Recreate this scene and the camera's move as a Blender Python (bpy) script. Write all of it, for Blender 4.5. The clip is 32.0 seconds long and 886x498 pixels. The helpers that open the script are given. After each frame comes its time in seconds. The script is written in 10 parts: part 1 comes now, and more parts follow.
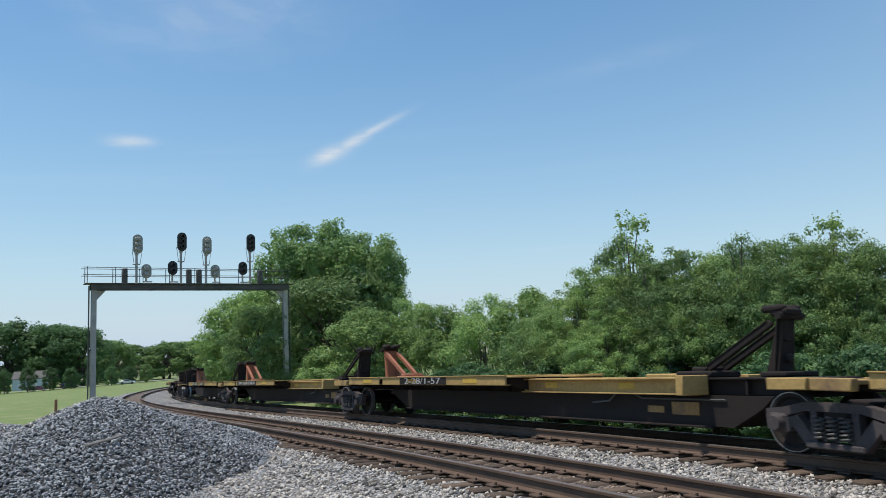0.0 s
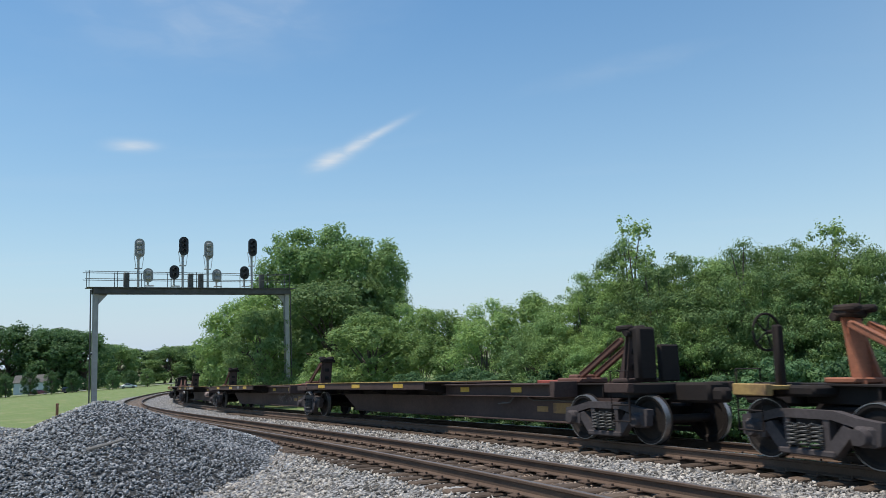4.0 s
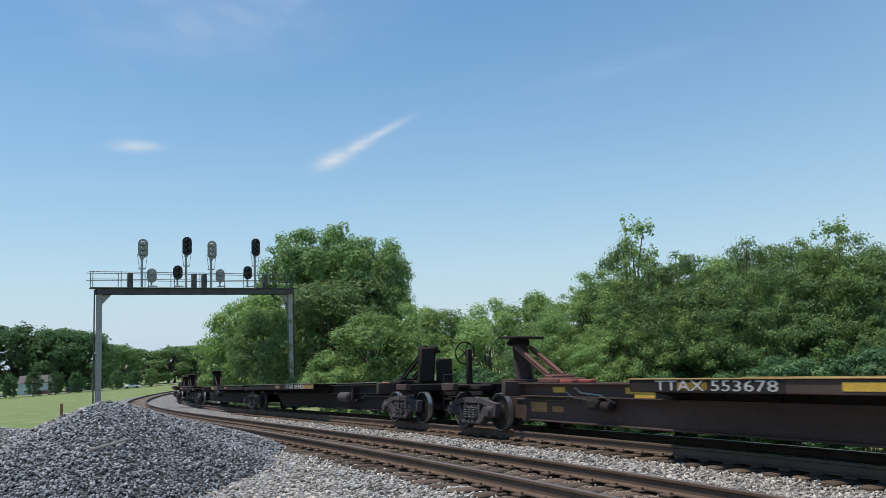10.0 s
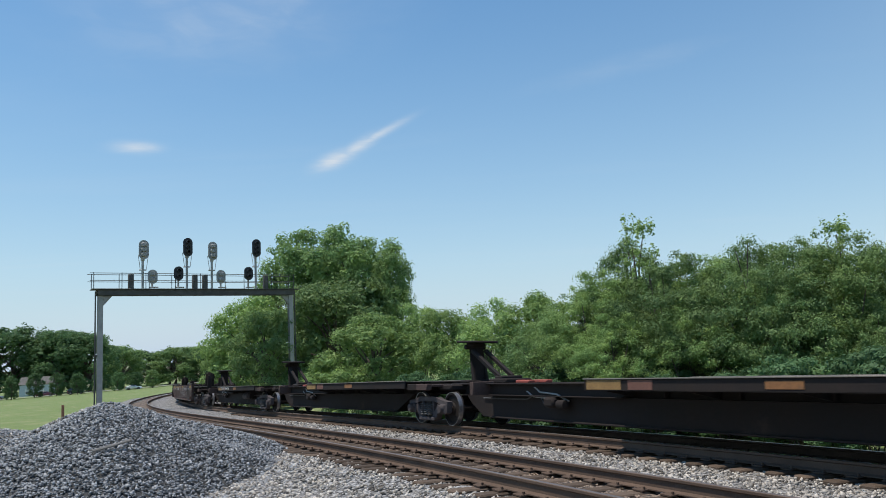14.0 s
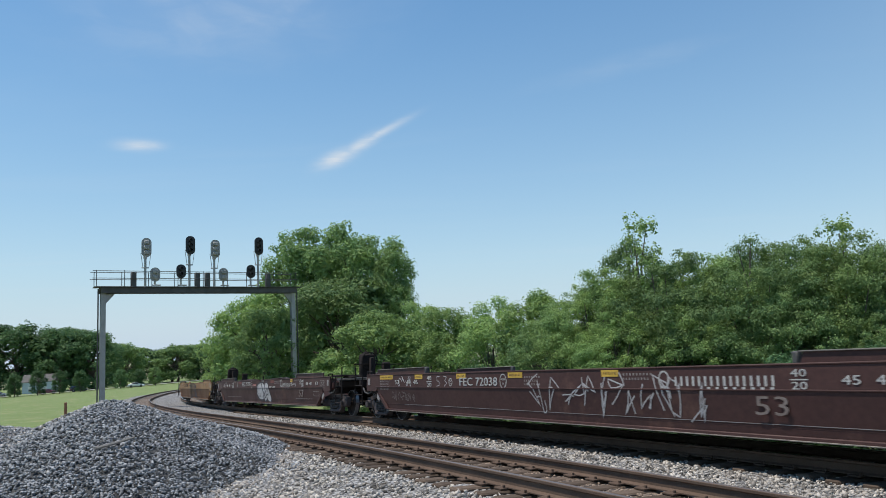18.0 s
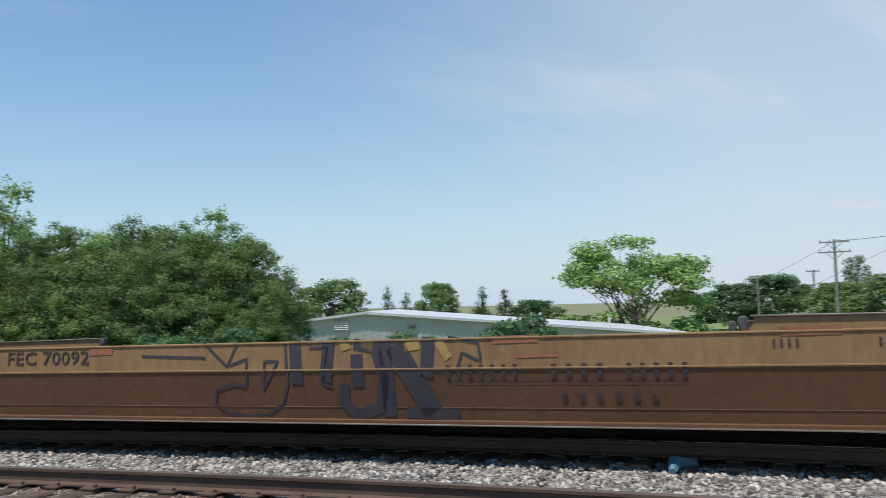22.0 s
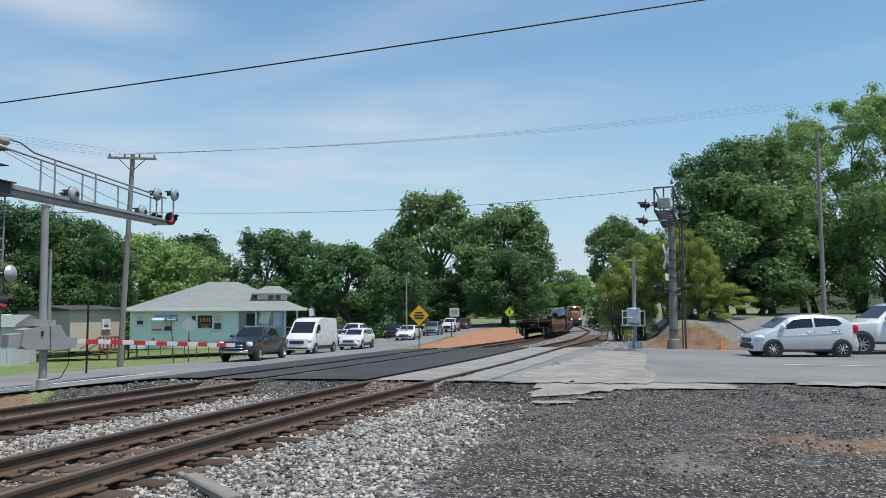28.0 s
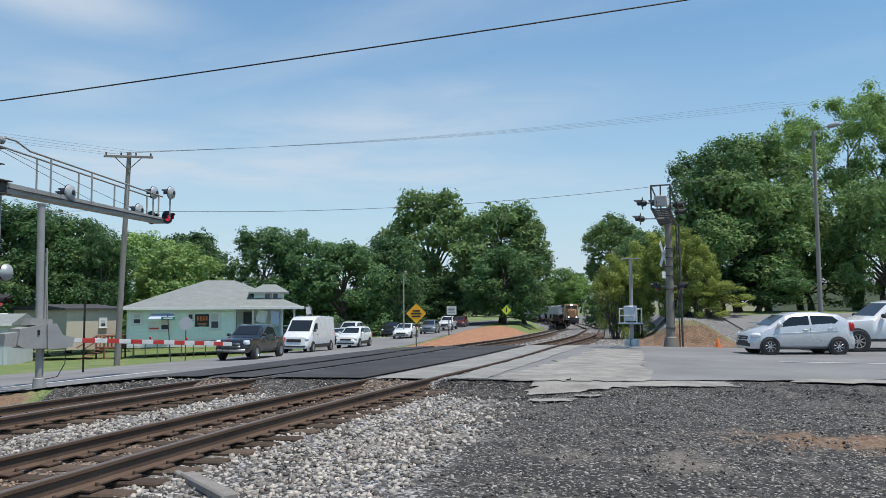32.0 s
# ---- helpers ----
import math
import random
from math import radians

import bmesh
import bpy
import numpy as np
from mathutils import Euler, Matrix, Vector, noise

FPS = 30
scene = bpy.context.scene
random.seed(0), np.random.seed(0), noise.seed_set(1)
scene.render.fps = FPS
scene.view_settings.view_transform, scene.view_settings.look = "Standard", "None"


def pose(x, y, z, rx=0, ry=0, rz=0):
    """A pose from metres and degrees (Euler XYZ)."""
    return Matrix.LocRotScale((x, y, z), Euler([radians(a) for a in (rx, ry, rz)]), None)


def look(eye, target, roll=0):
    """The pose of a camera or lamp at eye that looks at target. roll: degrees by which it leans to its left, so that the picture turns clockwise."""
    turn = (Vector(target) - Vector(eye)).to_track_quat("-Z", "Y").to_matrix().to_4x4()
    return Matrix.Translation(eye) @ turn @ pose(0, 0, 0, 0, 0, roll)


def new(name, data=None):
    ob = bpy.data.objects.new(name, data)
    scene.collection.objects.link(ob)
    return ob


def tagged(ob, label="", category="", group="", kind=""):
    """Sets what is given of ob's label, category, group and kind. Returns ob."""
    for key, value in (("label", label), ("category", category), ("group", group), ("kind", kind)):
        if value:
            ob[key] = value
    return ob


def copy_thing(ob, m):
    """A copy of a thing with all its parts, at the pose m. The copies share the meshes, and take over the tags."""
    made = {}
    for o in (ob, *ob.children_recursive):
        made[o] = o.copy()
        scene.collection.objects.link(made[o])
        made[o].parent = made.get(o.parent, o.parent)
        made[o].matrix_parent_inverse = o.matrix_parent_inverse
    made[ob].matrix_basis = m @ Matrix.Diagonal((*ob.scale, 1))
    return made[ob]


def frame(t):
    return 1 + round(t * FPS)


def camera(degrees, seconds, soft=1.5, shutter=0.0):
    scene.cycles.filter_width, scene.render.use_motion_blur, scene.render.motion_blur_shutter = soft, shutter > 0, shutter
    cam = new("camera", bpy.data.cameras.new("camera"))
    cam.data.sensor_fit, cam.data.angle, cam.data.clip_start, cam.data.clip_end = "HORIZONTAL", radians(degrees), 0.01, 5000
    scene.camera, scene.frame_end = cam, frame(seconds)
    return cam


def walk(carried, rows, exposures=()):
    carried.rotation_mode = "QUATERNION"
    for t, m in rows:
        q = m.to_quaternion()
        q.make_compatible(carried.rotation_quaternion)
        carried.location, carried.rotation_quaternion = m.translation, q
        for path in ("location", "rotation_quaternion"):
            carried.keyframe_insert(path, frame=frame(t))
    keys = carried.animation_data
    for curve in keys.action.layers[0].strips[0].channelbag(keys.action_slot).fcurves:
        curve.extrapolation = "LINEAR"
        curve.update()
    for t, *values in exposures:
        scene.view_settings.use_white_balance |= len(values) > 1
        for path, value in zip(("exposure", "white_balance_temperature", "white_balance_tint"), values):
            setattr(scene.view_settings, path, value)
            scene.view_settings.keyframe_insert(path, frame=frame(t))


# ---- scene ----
# ---- camera ----
EYE = Vector((0.0, 0.0, 1.86))


def aim(yaw, pitch, roll):
    a, b = radians(yaw), radians(pitch)
    d = Vector((math.sin(a) * math.cos(b), math.cos(a) * math.cos(b), math.sin(b)))
    return look(EYE, EYE + d, roll)


# seconds, heading, tilt, lean in degrees
PAN = [
    (0, 0.40, 7.08, -2.65), (0.5, 0.35, 7.13, -2.59), (1, 0.32, 7.15, -2.63), (1.5, 0.29, 7.15, -2.64), (2, 0.30, 7.22, -2.64),
    (2.5, 0.31, 7.29, -2.60), (3, 0.29, 7.36, -2.58), (3.5, 0.28, 7.46, -2.48), (5.5, 0.32, 7.42, -2.63), (6, 0.30, 7.42, -2.65),
    (6.5, 0.31, 7.41, -2.69), (7, 0.36, 7.41, -2.79), (7.5, 0.37, 7.40, -2.85), (8, 0.37, 7.40, -2.85), (8.5, 0.30, 7.42, -2.81),
    (9, 0.20, 7.45, -2.71), (9.5, 0.12, 7.44, -2.69), (10, 0.06, 7.42, -2.64), (10.5, 0.02, 7.41, -2.67), (11, 0.01, 7.40, -2.69),
    (11.5, 0.04, 7.41, -2.71), (12, 0.08, 7.43, -2.79), (13, 0.08, 7.43, -2.85), (13.5, 0.07, 7.43, -2.86), (14, 0.01, 7.43, -2.84),
    (14.5, -0.03, 7.44, -2.89), (16.5, -0.06, 7.38, -2.88), (17, -0.11, 7.36, -2.82), (17.5, -0.14, 7.33, -2.82), (18, -0.17, 7.31, -2.73),
    (19, -0.18, 7.30, -2.73), (19.5, -0.15, 7.27, -2.67), (20, 0.62, 7.13, -2.55), (20.5, 2.35, 6.90, -2.38), (21, 7.50, 6.21, -1.99),
    (21.5, 23.11, 5.26, -1.67), (21.7, 31.19, 4.82, -1.61), (22, 44.73, 4.17, -1.30), (22.1, 49.27, 3.97, -1.20), (22.2, 53.98, 3.75, -1.12),
    (22.3, 58.80, 3.57, -1.00), (22.4, 63.58, 3.57, -0.98), (22.6, 73.23, 3.43, -0.91), (23, 91.26, 3.55, -0.73), (23.5, 109.49, 3.95, -0.59),
    (24, 121.54, 4.39, -0.49), (24.5, 129.05, 4.70, -0.56), (25, 133.46, 4.86, -0.68), (25.5, 136.23, 4.85, -0.69), (26, 138.00, 4.76, -0.62),
    (26.5, 139.08, 4.59, -0.50), (28.5, 140.30, 4.14, -0.07), (29, 140.33, 4.23, 0.05), (29.5, 140.39, 4.35, 0.08), (30, 140.39, 4.36, 0.06),
    (30.5, 140.39, 4.32, -0.02), (31, 140.39, 4.23, -0.07), (31.5, 140.39, 4.13, -0.20), (32, 140.43, 4.02, -0.24)]
cam = camera(61.1, 32.0, soft=0.3, shutter=0.1)
walk(cam, [(t, aim(a, b, c)) for t, a, b, c in PAN])

# ---- light ----
SUN_AZ, SUN_EL = 262.0, 71.0   # clockwise from +y, above the horizon
sun_way = Vector((math.sin(radians(SUN_AZ)) * math.cos(radians(SUN_EL)), math.cos(radians(SUN_AZ)) * math.cos(radians(SUN_EL)), math.sin(radians(SUN_EL))))
sun = new("sun", bpy.data.lights.new("sun", "SUN"))
sun.data.energy, sun.data.angle, sun.data.color = 4.1, radians(0.8), (1.0, 0.94, 0.85)
sun.matrix_world = look(sun_way * 50, (0, 0, 0))
scene.view_settings.exposure = 0.0


def sky_world():
    w = bpy.data.worlds.new("sky")
    scene.world = w
    w.use_nodes = True
    nt = w.node_tree
    nt.nodes.clear()
    N = lambda kind, **kw: node(nt, kind, **kw)
    out, bg = N("ShaderNodeOutputWorld"), N("ShaderNodeBackground")
    sky = N("ShaderNodeTexSky")
    sky.sky_type, sky.sun_disc = "NISHITA", False
    sky.sun_elevation, sky.sun_rotation = radians(SUN_EL), radians(SUN_AZ)
    sky.air_density, sky.dust_density, sky.ozone_density = 1.5, 0.1, 3.5
    co = N("ShaderNodeTexCoord")
    # thin cloud veil: noise stretched along the horizon
    sep = N("ShaderNodeSeparateXYZ")
    nt.links.new(co.outputs["Generated"], sep.inputs[0])

    def m(op, a, b=None, clamp=False):
        n = N("ShaderNodeMath")
        n.operation, n.use_clamp = op, clamp
        for i, v in enumerate((a, b)):
            if v is None:
                continue
            if isinstance(v, (int, float)):
                n.inputs[i].default_value = v
            else:
                nt.links.new(v, n.inputs[i])
        return n.outputs[0]
    x, y, z = sep.outputs
    up = m("MAXIMUM", z, 0.04)
    comb = N("ShaderNodeCombineXYZ")
    nt.links.new(m("DIVIDE", x, up), comb.inputs[0])
    nt.links.new(m("DIVIDE", y, up), comb.inputs[1])

    def clouds(scale, loc, stretch, lo, hi, detail=6, rot=0.0):
        mp = N("ShaderNodeMapping")
        nt.links.new(comb.outputs[0], mp.inputs[0])
        mp.inputs["Location"].default_value, mp.inputs["Scale"].default_value = loc, stretch
        mp.inputs["Rotation"].default_value = (0, 0, rot)
        tx = N("ShaderNodeTexNoise")
        nt.links.new(mp.outputs[0], tx.inputs["Vector"])
        tx.inputs["Scale"].default_value, tx.inputs["Detail"].default_value, tx.inputs["Roughness"].default_value = scale, detail, 0.55
        tx.inputs["Distortion"].default_value = 0.4
        mr = N("ShaderNodeMapRange")
        mr.interpolation_type = "SMOOTHSTEP"
        nt.links.new(tx.outputs["Fac"], mr.inputs["Value"])
        mr.inputs["From Min"].default_value, mr.inputs["From Max"].default_value = lo, hi
        return mr.outputs[0]

    def blob(yaw, el, wide, high, tilt=0.0):
        """A soft mask round one direction of the sky."""
        a, e = radians(yaw), radians(el)
        c = Vector((math.sin(a) * math.cos(e), math.cos(a) * math.cos(e), math.sin(e)))
        r = Vector((math.cos(a), -math.sin(a), 0))
        u = c.cross(r) * -1
        r, u = r * math.cos(radians(tilt)) + u * math.sin(radians(tilt)), u * math.cos(radians(tilt)) - r * math.sin(radians(tilt))
        outs = []
        for ax, wd in ((r, wide), (u, high)):
            dp = N("ShaderNodeVectorMath")
            dp.operation = "DOT_PRODUCT"
            nt.links.new(co.outputs["Generated"], dp.inputs[0])
            dp.inputs[1].default_value = ax
            d = m("SUBTRACT", dp.outputs["Value"], ax.dot(c))
            outs.append(m("POWER", m("DIVIDE", d, math.sin(radians(wd))), 2.0))
        front = N("ShaderNodeVectorMath")
        front.operation = "DOT_PRODUCT"
        nt.links.new(co.outputs["Generated"], front.inputs[0])
        front.inputs[1].default_value = c
        g = m("EXPONENT", m("MULTIPLY", m("ADD", outs[0], outs[1]), -1.0))
        return m("MULTIPLY", g, m("MULTIPLY", front.outputs["Value"], 2.5, clamp=True))
    wisps = clouds(0.55, (3.1, 1.7, 0), (0.6, 1.7, 1), 0.48, 0.78, 8, 0.5)
    fine = clouds(5.0, (0.3, 8.0, 0), (1, 1, 1), 0.3, 0.8, 8)
    veil = m("MULTIPLY", m("MULTIPLY", blob(76, 20, 25, 30), 1.3, clamp=True), m("ADD", m("MULTIPLY", wisps, 0.5), 0.52))
    comet = m("MAXIMUM", blob(-8.0, 14.5, 1.5, 0.5, 22), m("MULTIPLY", blob(-4.7, 16.2, 2.3, 0.27, 27), 0.85))
    comet = m("MAXIMUM", comet, m("MULTIPLY", blob(-6.3, 15.35, 1.6, 0.42, 30), 0.9))
    streak = m("MULTIPLY", m("MAXIMUM", comet, m("MULTIPLY", blob(-22.5, 15.1, 1.25, 0.36, 2), 1.0)), m("ADD", m("MULTIPLY", fine, 0.8), 0.5))
    high = m("MULTIPLY", m("MAXIMUM", blob(-16, 25, 9, 3.2, 8), m("MULTIPLY", blob(16, 20, 7, 0.8, 6), 0.4)), m("ADD", m("MULTIPLY", fine, 0.22), 0.12))
    streak = m("MAXIMUM", streak, high)
    w_here = m("MULTIPLY", wisps, m("ADD", m("MULTIPLY", blob(126, 20, 44, 28), 0.28), 0.08))
    bands = m("MAXIMUM", m("MAXIMUM", m("MULTIPLY", blob(137, 13.8, 14, 2.6, 5), 0.62), m("MULTIPLY", blob(112, 20.5, 8, 2.4, -4), 0.8)), m("MAXIMUM", m("MULTIPLY", blob(124, 10.2, 26, 2.2, 0), 0.72), m("MULTIPLY", blob(113, 15.2, 9, 2.5, 6), 0.45)))
    bands = m("MULTIPLY", bands, m("ADD", m("MULTIPLY", clouds(1.3, (1.2, 4.0, 0), (1, 1, 1), 0.3, 0.7, 8), 0.65), 0.4))
    w_here = m("MAXIMUM", w_here, bands)
    amount = m("MAXIMUM", m("MAXIMUM", veil, w_here), streak, clamp=True)
    hsv = N("ShaderNodeHueSaturation")
    hsv.inputs["Saturation"].default_value = 1.32
    nt.links.new(sky.outputs[0], hsv.inputs["Color"])
    # haze towards the horizon
    haze = m("MULTIPLY", m("EXPONENT", m("MULTIPLY", m("MAXIMUM", z, 0.0), -3.6)), 0.80)
    hz = N("ShaderNodeMix")
    hz.data_type = "RGBA"
    nt.links.new(haze, hz.inputs["Factor"])
    nt.links.new(hsv.outputs[0], hz.inputs["A"])
    hz.inputs["B"].default_value = (4.05, 5.9, 8.2, 1)
    mix = N("ShaderNodeMix")
    mix.data_type = "RGBA"
    nt.links.new(amount, mix.inputs["Factor"])
    nt.links.new(hz.outputs["Result"], mix.inputs["A"])
    mix.inputs["B"].default_value = (5.7, 6.3, 6.95, 1)
    nt.links.new(mix.outputs["Result"], bg.inputs["Color"])
    bg.inputs["Strength"].default_value = SKY_STRENGTH
    nt.links.new(bg.outputs[0], out.inputs["Surface"])


SKY_STRENGTH = 0.115


def node(nt, kind, **kw):
    n = nt.nodes.new(kind)
    for k, v in kw.items():
        n.inputs[k].default_value = v
    return n


sky_world()


# ---- materials ----
def surface(name, base, second=None, rough=0.7, metal=0.0, scale=4.0, fine=40.0, mix=0.5, bump=0.15, stain=None, stain_lo=0.55, per_object=0.0, per_island=0.0, clear=0.0, bump_size=0.01, stretch=(1, 1, 1), fine_mix=0.35):
    """A surface with variation at two scales, stains, and fine relief."""
    mt = bpy.data.materials.new(name)
    mt.use_nodes = True
    nt = mt.node_tree
    b = nt.nodes["Principled BSDF"]
    second = second or tuple(c * 0.7 for c in base)
    co = node(nt, "ShaderNodeTexCoord")
    mp = node(nt, "ShaderNodeMapping")
    mp.inputs["Scale"].default_value = stretch
    nt.links.new(co.outputs["Object"], mp.inputs[0])

    def noise_at(s, detail=5.0, rough_=0.6):
        tx = node(nt, "ShaderNodeTexNoise", Scale=s, Detail=detail, Roughness=rough_)
        nt.links.new(mp.outputs[0], tx.inputs["Vector"])
        return tx.outputs["Fac"]

    def blend(f, a, bb):
        m = node(nt, "ShaderNodeMix")
        m.data_type = "RGBA"
        if isinstance(f, float):
            m.inputs["Factor"].default_value = f
        else:
            nt.links.new(f, m.inputs["Factor"])
        for k, v in (("A", a), ("B", bb)):
            if isinstance(v, tuple):
                m.inputs[k].default_value = (*v[:3], 1)
            else:
                nt.links.new(v, m.inputs[k])
        return m.outputs["Result"]

    def span(v, lo, hi, tlo=0.0, thi=1.0):
        r = node(nt, "ShaderNodeMapRange")
        nt.links.new(v, r.inputs["Value"])
        for k, q in (("From Min", lo), ("From Max", hi), ("To Min", tlo), ("To Max", thi)):
            r.inputs[k].default_value = q
        return r.outputs[0]
    big, small = noise_at(scale), noise_at(fine)
    col = blend(span(big, 0.35, 0.65, 0.0, mix), base, second)
    col = blend(span(small, 0.35, 0.7, 0.0, fine_mix), col, tuple(c * 0.45 for c in second))
    if stain:
        col = blend(span(noise_at(scale * 0.6, 8.0, 0.7), stain_lo, stain_lo + 0.12, 0.0, 0.85), col, stain)
    if per_object or per_island:
        g = node(nt, "ShaderNodeObjectInfo") if per_object else node(nt, "ShaderNodeNewGeometry")
        rnd = g.outputs["Random"] if per_object else g.outputs["Random Per Island"]
        hsv = node(nt, "ShaderNodeHueSaturation")
        amt = per_object or per_island
        nt.links.new(span(rnd, 0, 1, 1 - amt, 1 + amt), hsv.inputs["Value"])
        nt.links.new(col, hsv.inputs["Color"])
        col = hsv.outputs[0]
    nt.links.new(col, b.inputs["Base Color"])
    nt.links.new(span(big, 0.3, 0.7, max(0.05, rough - 0.12), min(1, rough + 0.1)), b.inputs["Roughness"])
    b.inputs["Metallic"].default_value = metal
    b.inputs["Coat Weight"].default_value = clear
    if bump:
        bp = node(nt, "ShaderNodeBump", Strength=bump, Distance=bump_size)
        nt.links.new(small, bp.inputs["Height"])
        nt.links.new(bp.outputs[0], b.inputs["Normal"])
    return mt


def leafy(name, base, second, shine=0.6, through_light=0.38):
    mt = bpy.data.materials.new(name)
    mt.use_nodes = True
    nt = mt.node_tree
    b = nt.nodes["Principled BSDF"]
    g = node(nt, "ShaderNodeNewGeometry")
    oi = node(nt, "ShaderNodeObjectInfo")
    m1 = node(nt, "ShaderNodeMix")
    m1.data_type = "RGBA"
    nt.links.new(g.outputs["Random Per Island"], m1.inputs["Factor"])
    m1.inputs["A"].default_value, m1.inputs["B"].default_value = (*base, 1), (*second, 1)
    # young yellowish growth in drifts over the crown
    co = node(nt, "ShaderNodeTexCoord")
    drift = node(nt, "ShaderNodeTexNoise", Scale=0.9, Detail=3.0, Roughness=0.6)
    nt.links.new(co.outputs["Object"], drift.inputs["Vector"])
    dr = node(nt, "ShaderNodeMapRange")
    nt.links.new(drift.outputs["Fac"], dr.inputs["Value"])
    dr.inputs["From Min"].default_value, dr.inputs["From Max"].default_value, dr.inputs["To Max"].default_value = 0.42, 0.66, 0.7
    m2 = node(nt, "ShaderNodeMix")
    m2.data_type = "RGBA"
    nt.links.new(dr.outputs[0], m2.inputs["Factor"])
    nt.links.new(m1.outputs["Result"], m2.inputs["A"])
    m2.inputs["B"].default_value = (second[0] * 1.28, second[1] * 1.14, second[2] * 0.9, 1)
    hsv = node(nt, "ShaderNodeHueSaturation")
    mr = node(nt, "ShaderNodeMapRange")
    nt.links.new(oi.outputs["Random"], mr.inputs["Value"])
    mr.inputs["To Min"].default_value, mr.inputs["To Max"].default_value = 0.8, 1.2
    nt.links.new(mr.outputs[0], hsv.inputs["Value"])
    nt.links.new(m2.outputs["Result"], hsv.inputs["Color"])
    nt.links.new(hsv.outputs[0], b.inputs["Base Color"])
    b.inputs["Roughness"].default_value = shine
    b.inputs["Specular IOR Level"].default_value = 0.25
    tr = node(nt, "ShaderNodeBsdfTranslucent")
    nt.links.new(hsv.outputs[0], tr.inputs["Color"])
    mx = node(nt, "ShaderNodeMixShader")
    mx.inputs[0].default_value = through_light
    nt.links.new(b.outputs[0], mx.inputs[1])
    nt.links.new(tr.outputs[0], mx.inputs[2])
    nt.links.new(mx.outputs[0], nt.nodes["Material Output"].inputs["Surface"])
    return mt


def plain(name, base, rough=0.5, metal=0.0, glow=0.0, glass=0.0):
    mt = bpy.data.materials.new(name)
    mt.use_nodes = True
    b = mt.node_tree.nodes["Principled BSDF"]
    b.inputs["Base Color"].default_value, b.inputs["Roughness"].default_value, b.inputs["Metallic"].default_value = (*base, 1), rough, metal
    if glow:
        b.inputs["Emission Color"].default_value, b.inputs["Emission Strength"].default_value = (*base, 1), glow
    if glass:
        b.inputs["Transmission Weight"].default_value = glass
        b.inputs["IOR"].default_value = 1.45
    return mt


M = {}
M["ballast"] = surface("ballast_stone", (0.48, 0.435, 0.38), (0.17, 0.148, 0.125), 0.92, per_island=0.75, scale=3, fine=60, bump=0.3)
M["ballast_bed"] = surface("ballast_bed", (0.30, 0.285, 0.27), (0.17, 0.16, 0.15), 0.95, scale=1.2, fine=22, mix=0.7, bump=1.0, bump_size=0.05, fine_mix=0.75)
M["bed_stone"] = surface("rusty_ballast_stone", (0.38, 0.29, 0.22), (0.24, 0.17, 0.125), 0.92, per_island=0.4, scale=3, fine=60, bump=0.3)
M["dark_rubble"] = surface("crumbled_asphalt_lumps", (0.075, 0.07, 0.066), (0.035, 0.033, 0.031), 0.94, per_island=0.7, scale=3, fine=60, bump=0.3)
M["lot_stone"] = surface("mixed_gravel_stone", (0.38, 0.345, 0.30), (0.065, 0.058, 0.05), 0.92, per_island=0.6, scale=3, fine=60, bump=0.3)
M["pile_stone"] = surface("crushed_rock", (0.37, 0.375, 0.38), (0.18, 0.185, 0.19), 0.85, per_island=0.45, scale=3, fine=60, bump=0.3)
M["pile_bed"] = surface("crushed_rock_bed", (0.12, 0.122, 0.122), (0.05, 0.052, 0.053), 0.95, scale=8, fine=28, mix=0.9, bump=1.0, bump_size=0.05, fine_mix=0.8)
M["tie"] = surface("creosoted_tie_wood", (0.14, 0.10, 0.072), (0.066, 0.047, 0.036), 0.9, scale=3, fine=30, bump=0.5, per_object=0.35, stretch=(0.4, 3, 3), stain=(0.17, 0.12, 0.085))
M["rail"] = surface("rusty_rail_steel", (0.15, 0.10, 0.072), (0.078, 0.055, 0.042), 0.88, 0.0, scale=1.5, fine=50, bump=0.1)
M["rail_head"] = surface("worn_rail_head", (0.26, 0.21, 0.18), (0.18, 0.14, 0.12), 0.5, 0.6, scale=1.0, fine=60, bump=0.03)
M["rail_bright"] = surface("polished_rail_head", (0.62, 0.60, 0.57), (0.50, 0.48, 0.45), 0.3, 0.85, scale=1.0, fine=60, bump=0.01)
M["asphalt_old"] = surface("weathered_asphalt", (0.285, 0.28, 0.27), (0.20, 0.195, 0.19), 0.9, scale=0.3, fine=70, mix=0.8, bump=0.3, bump_size=0.006, stain=(0.17, 0.17, 0.17), stain_lo=0.62)
M["asphalt_new"] = surface("dark_asphalt", (0.085, 0.083, 0.083), (0.055, 0.054, 0.054), 0.85, scale=0.5, fine=80, mix=0.8, bump=0.3, bump_size=0.006)
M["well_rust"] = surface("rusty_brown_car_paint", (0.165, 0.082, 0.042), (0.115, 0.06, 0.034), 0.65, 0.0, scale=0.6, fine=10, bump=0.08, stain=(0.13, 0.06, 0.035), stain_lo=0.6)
M["worn_concrete"] = surface("worn_pale_concrete", (0.40, 0.37, 0.32), (0.25, 0.232, 0.205), 0.92, scale=1.6, fine=24, mix=1.0, bump=0.5, stain=(0.12, 0.113, 0.105), stain_lo=0.56)
M["concrete"] = surface("pale_concrete", (0.36, 0.345, 0.31), (0.25, 0.24, 0.215), 0.9, scale=1.1, fine=34, mix=1.0, bump=0.3, stain=(0.2, 0.19, 0.18), stain_lo=0.6)
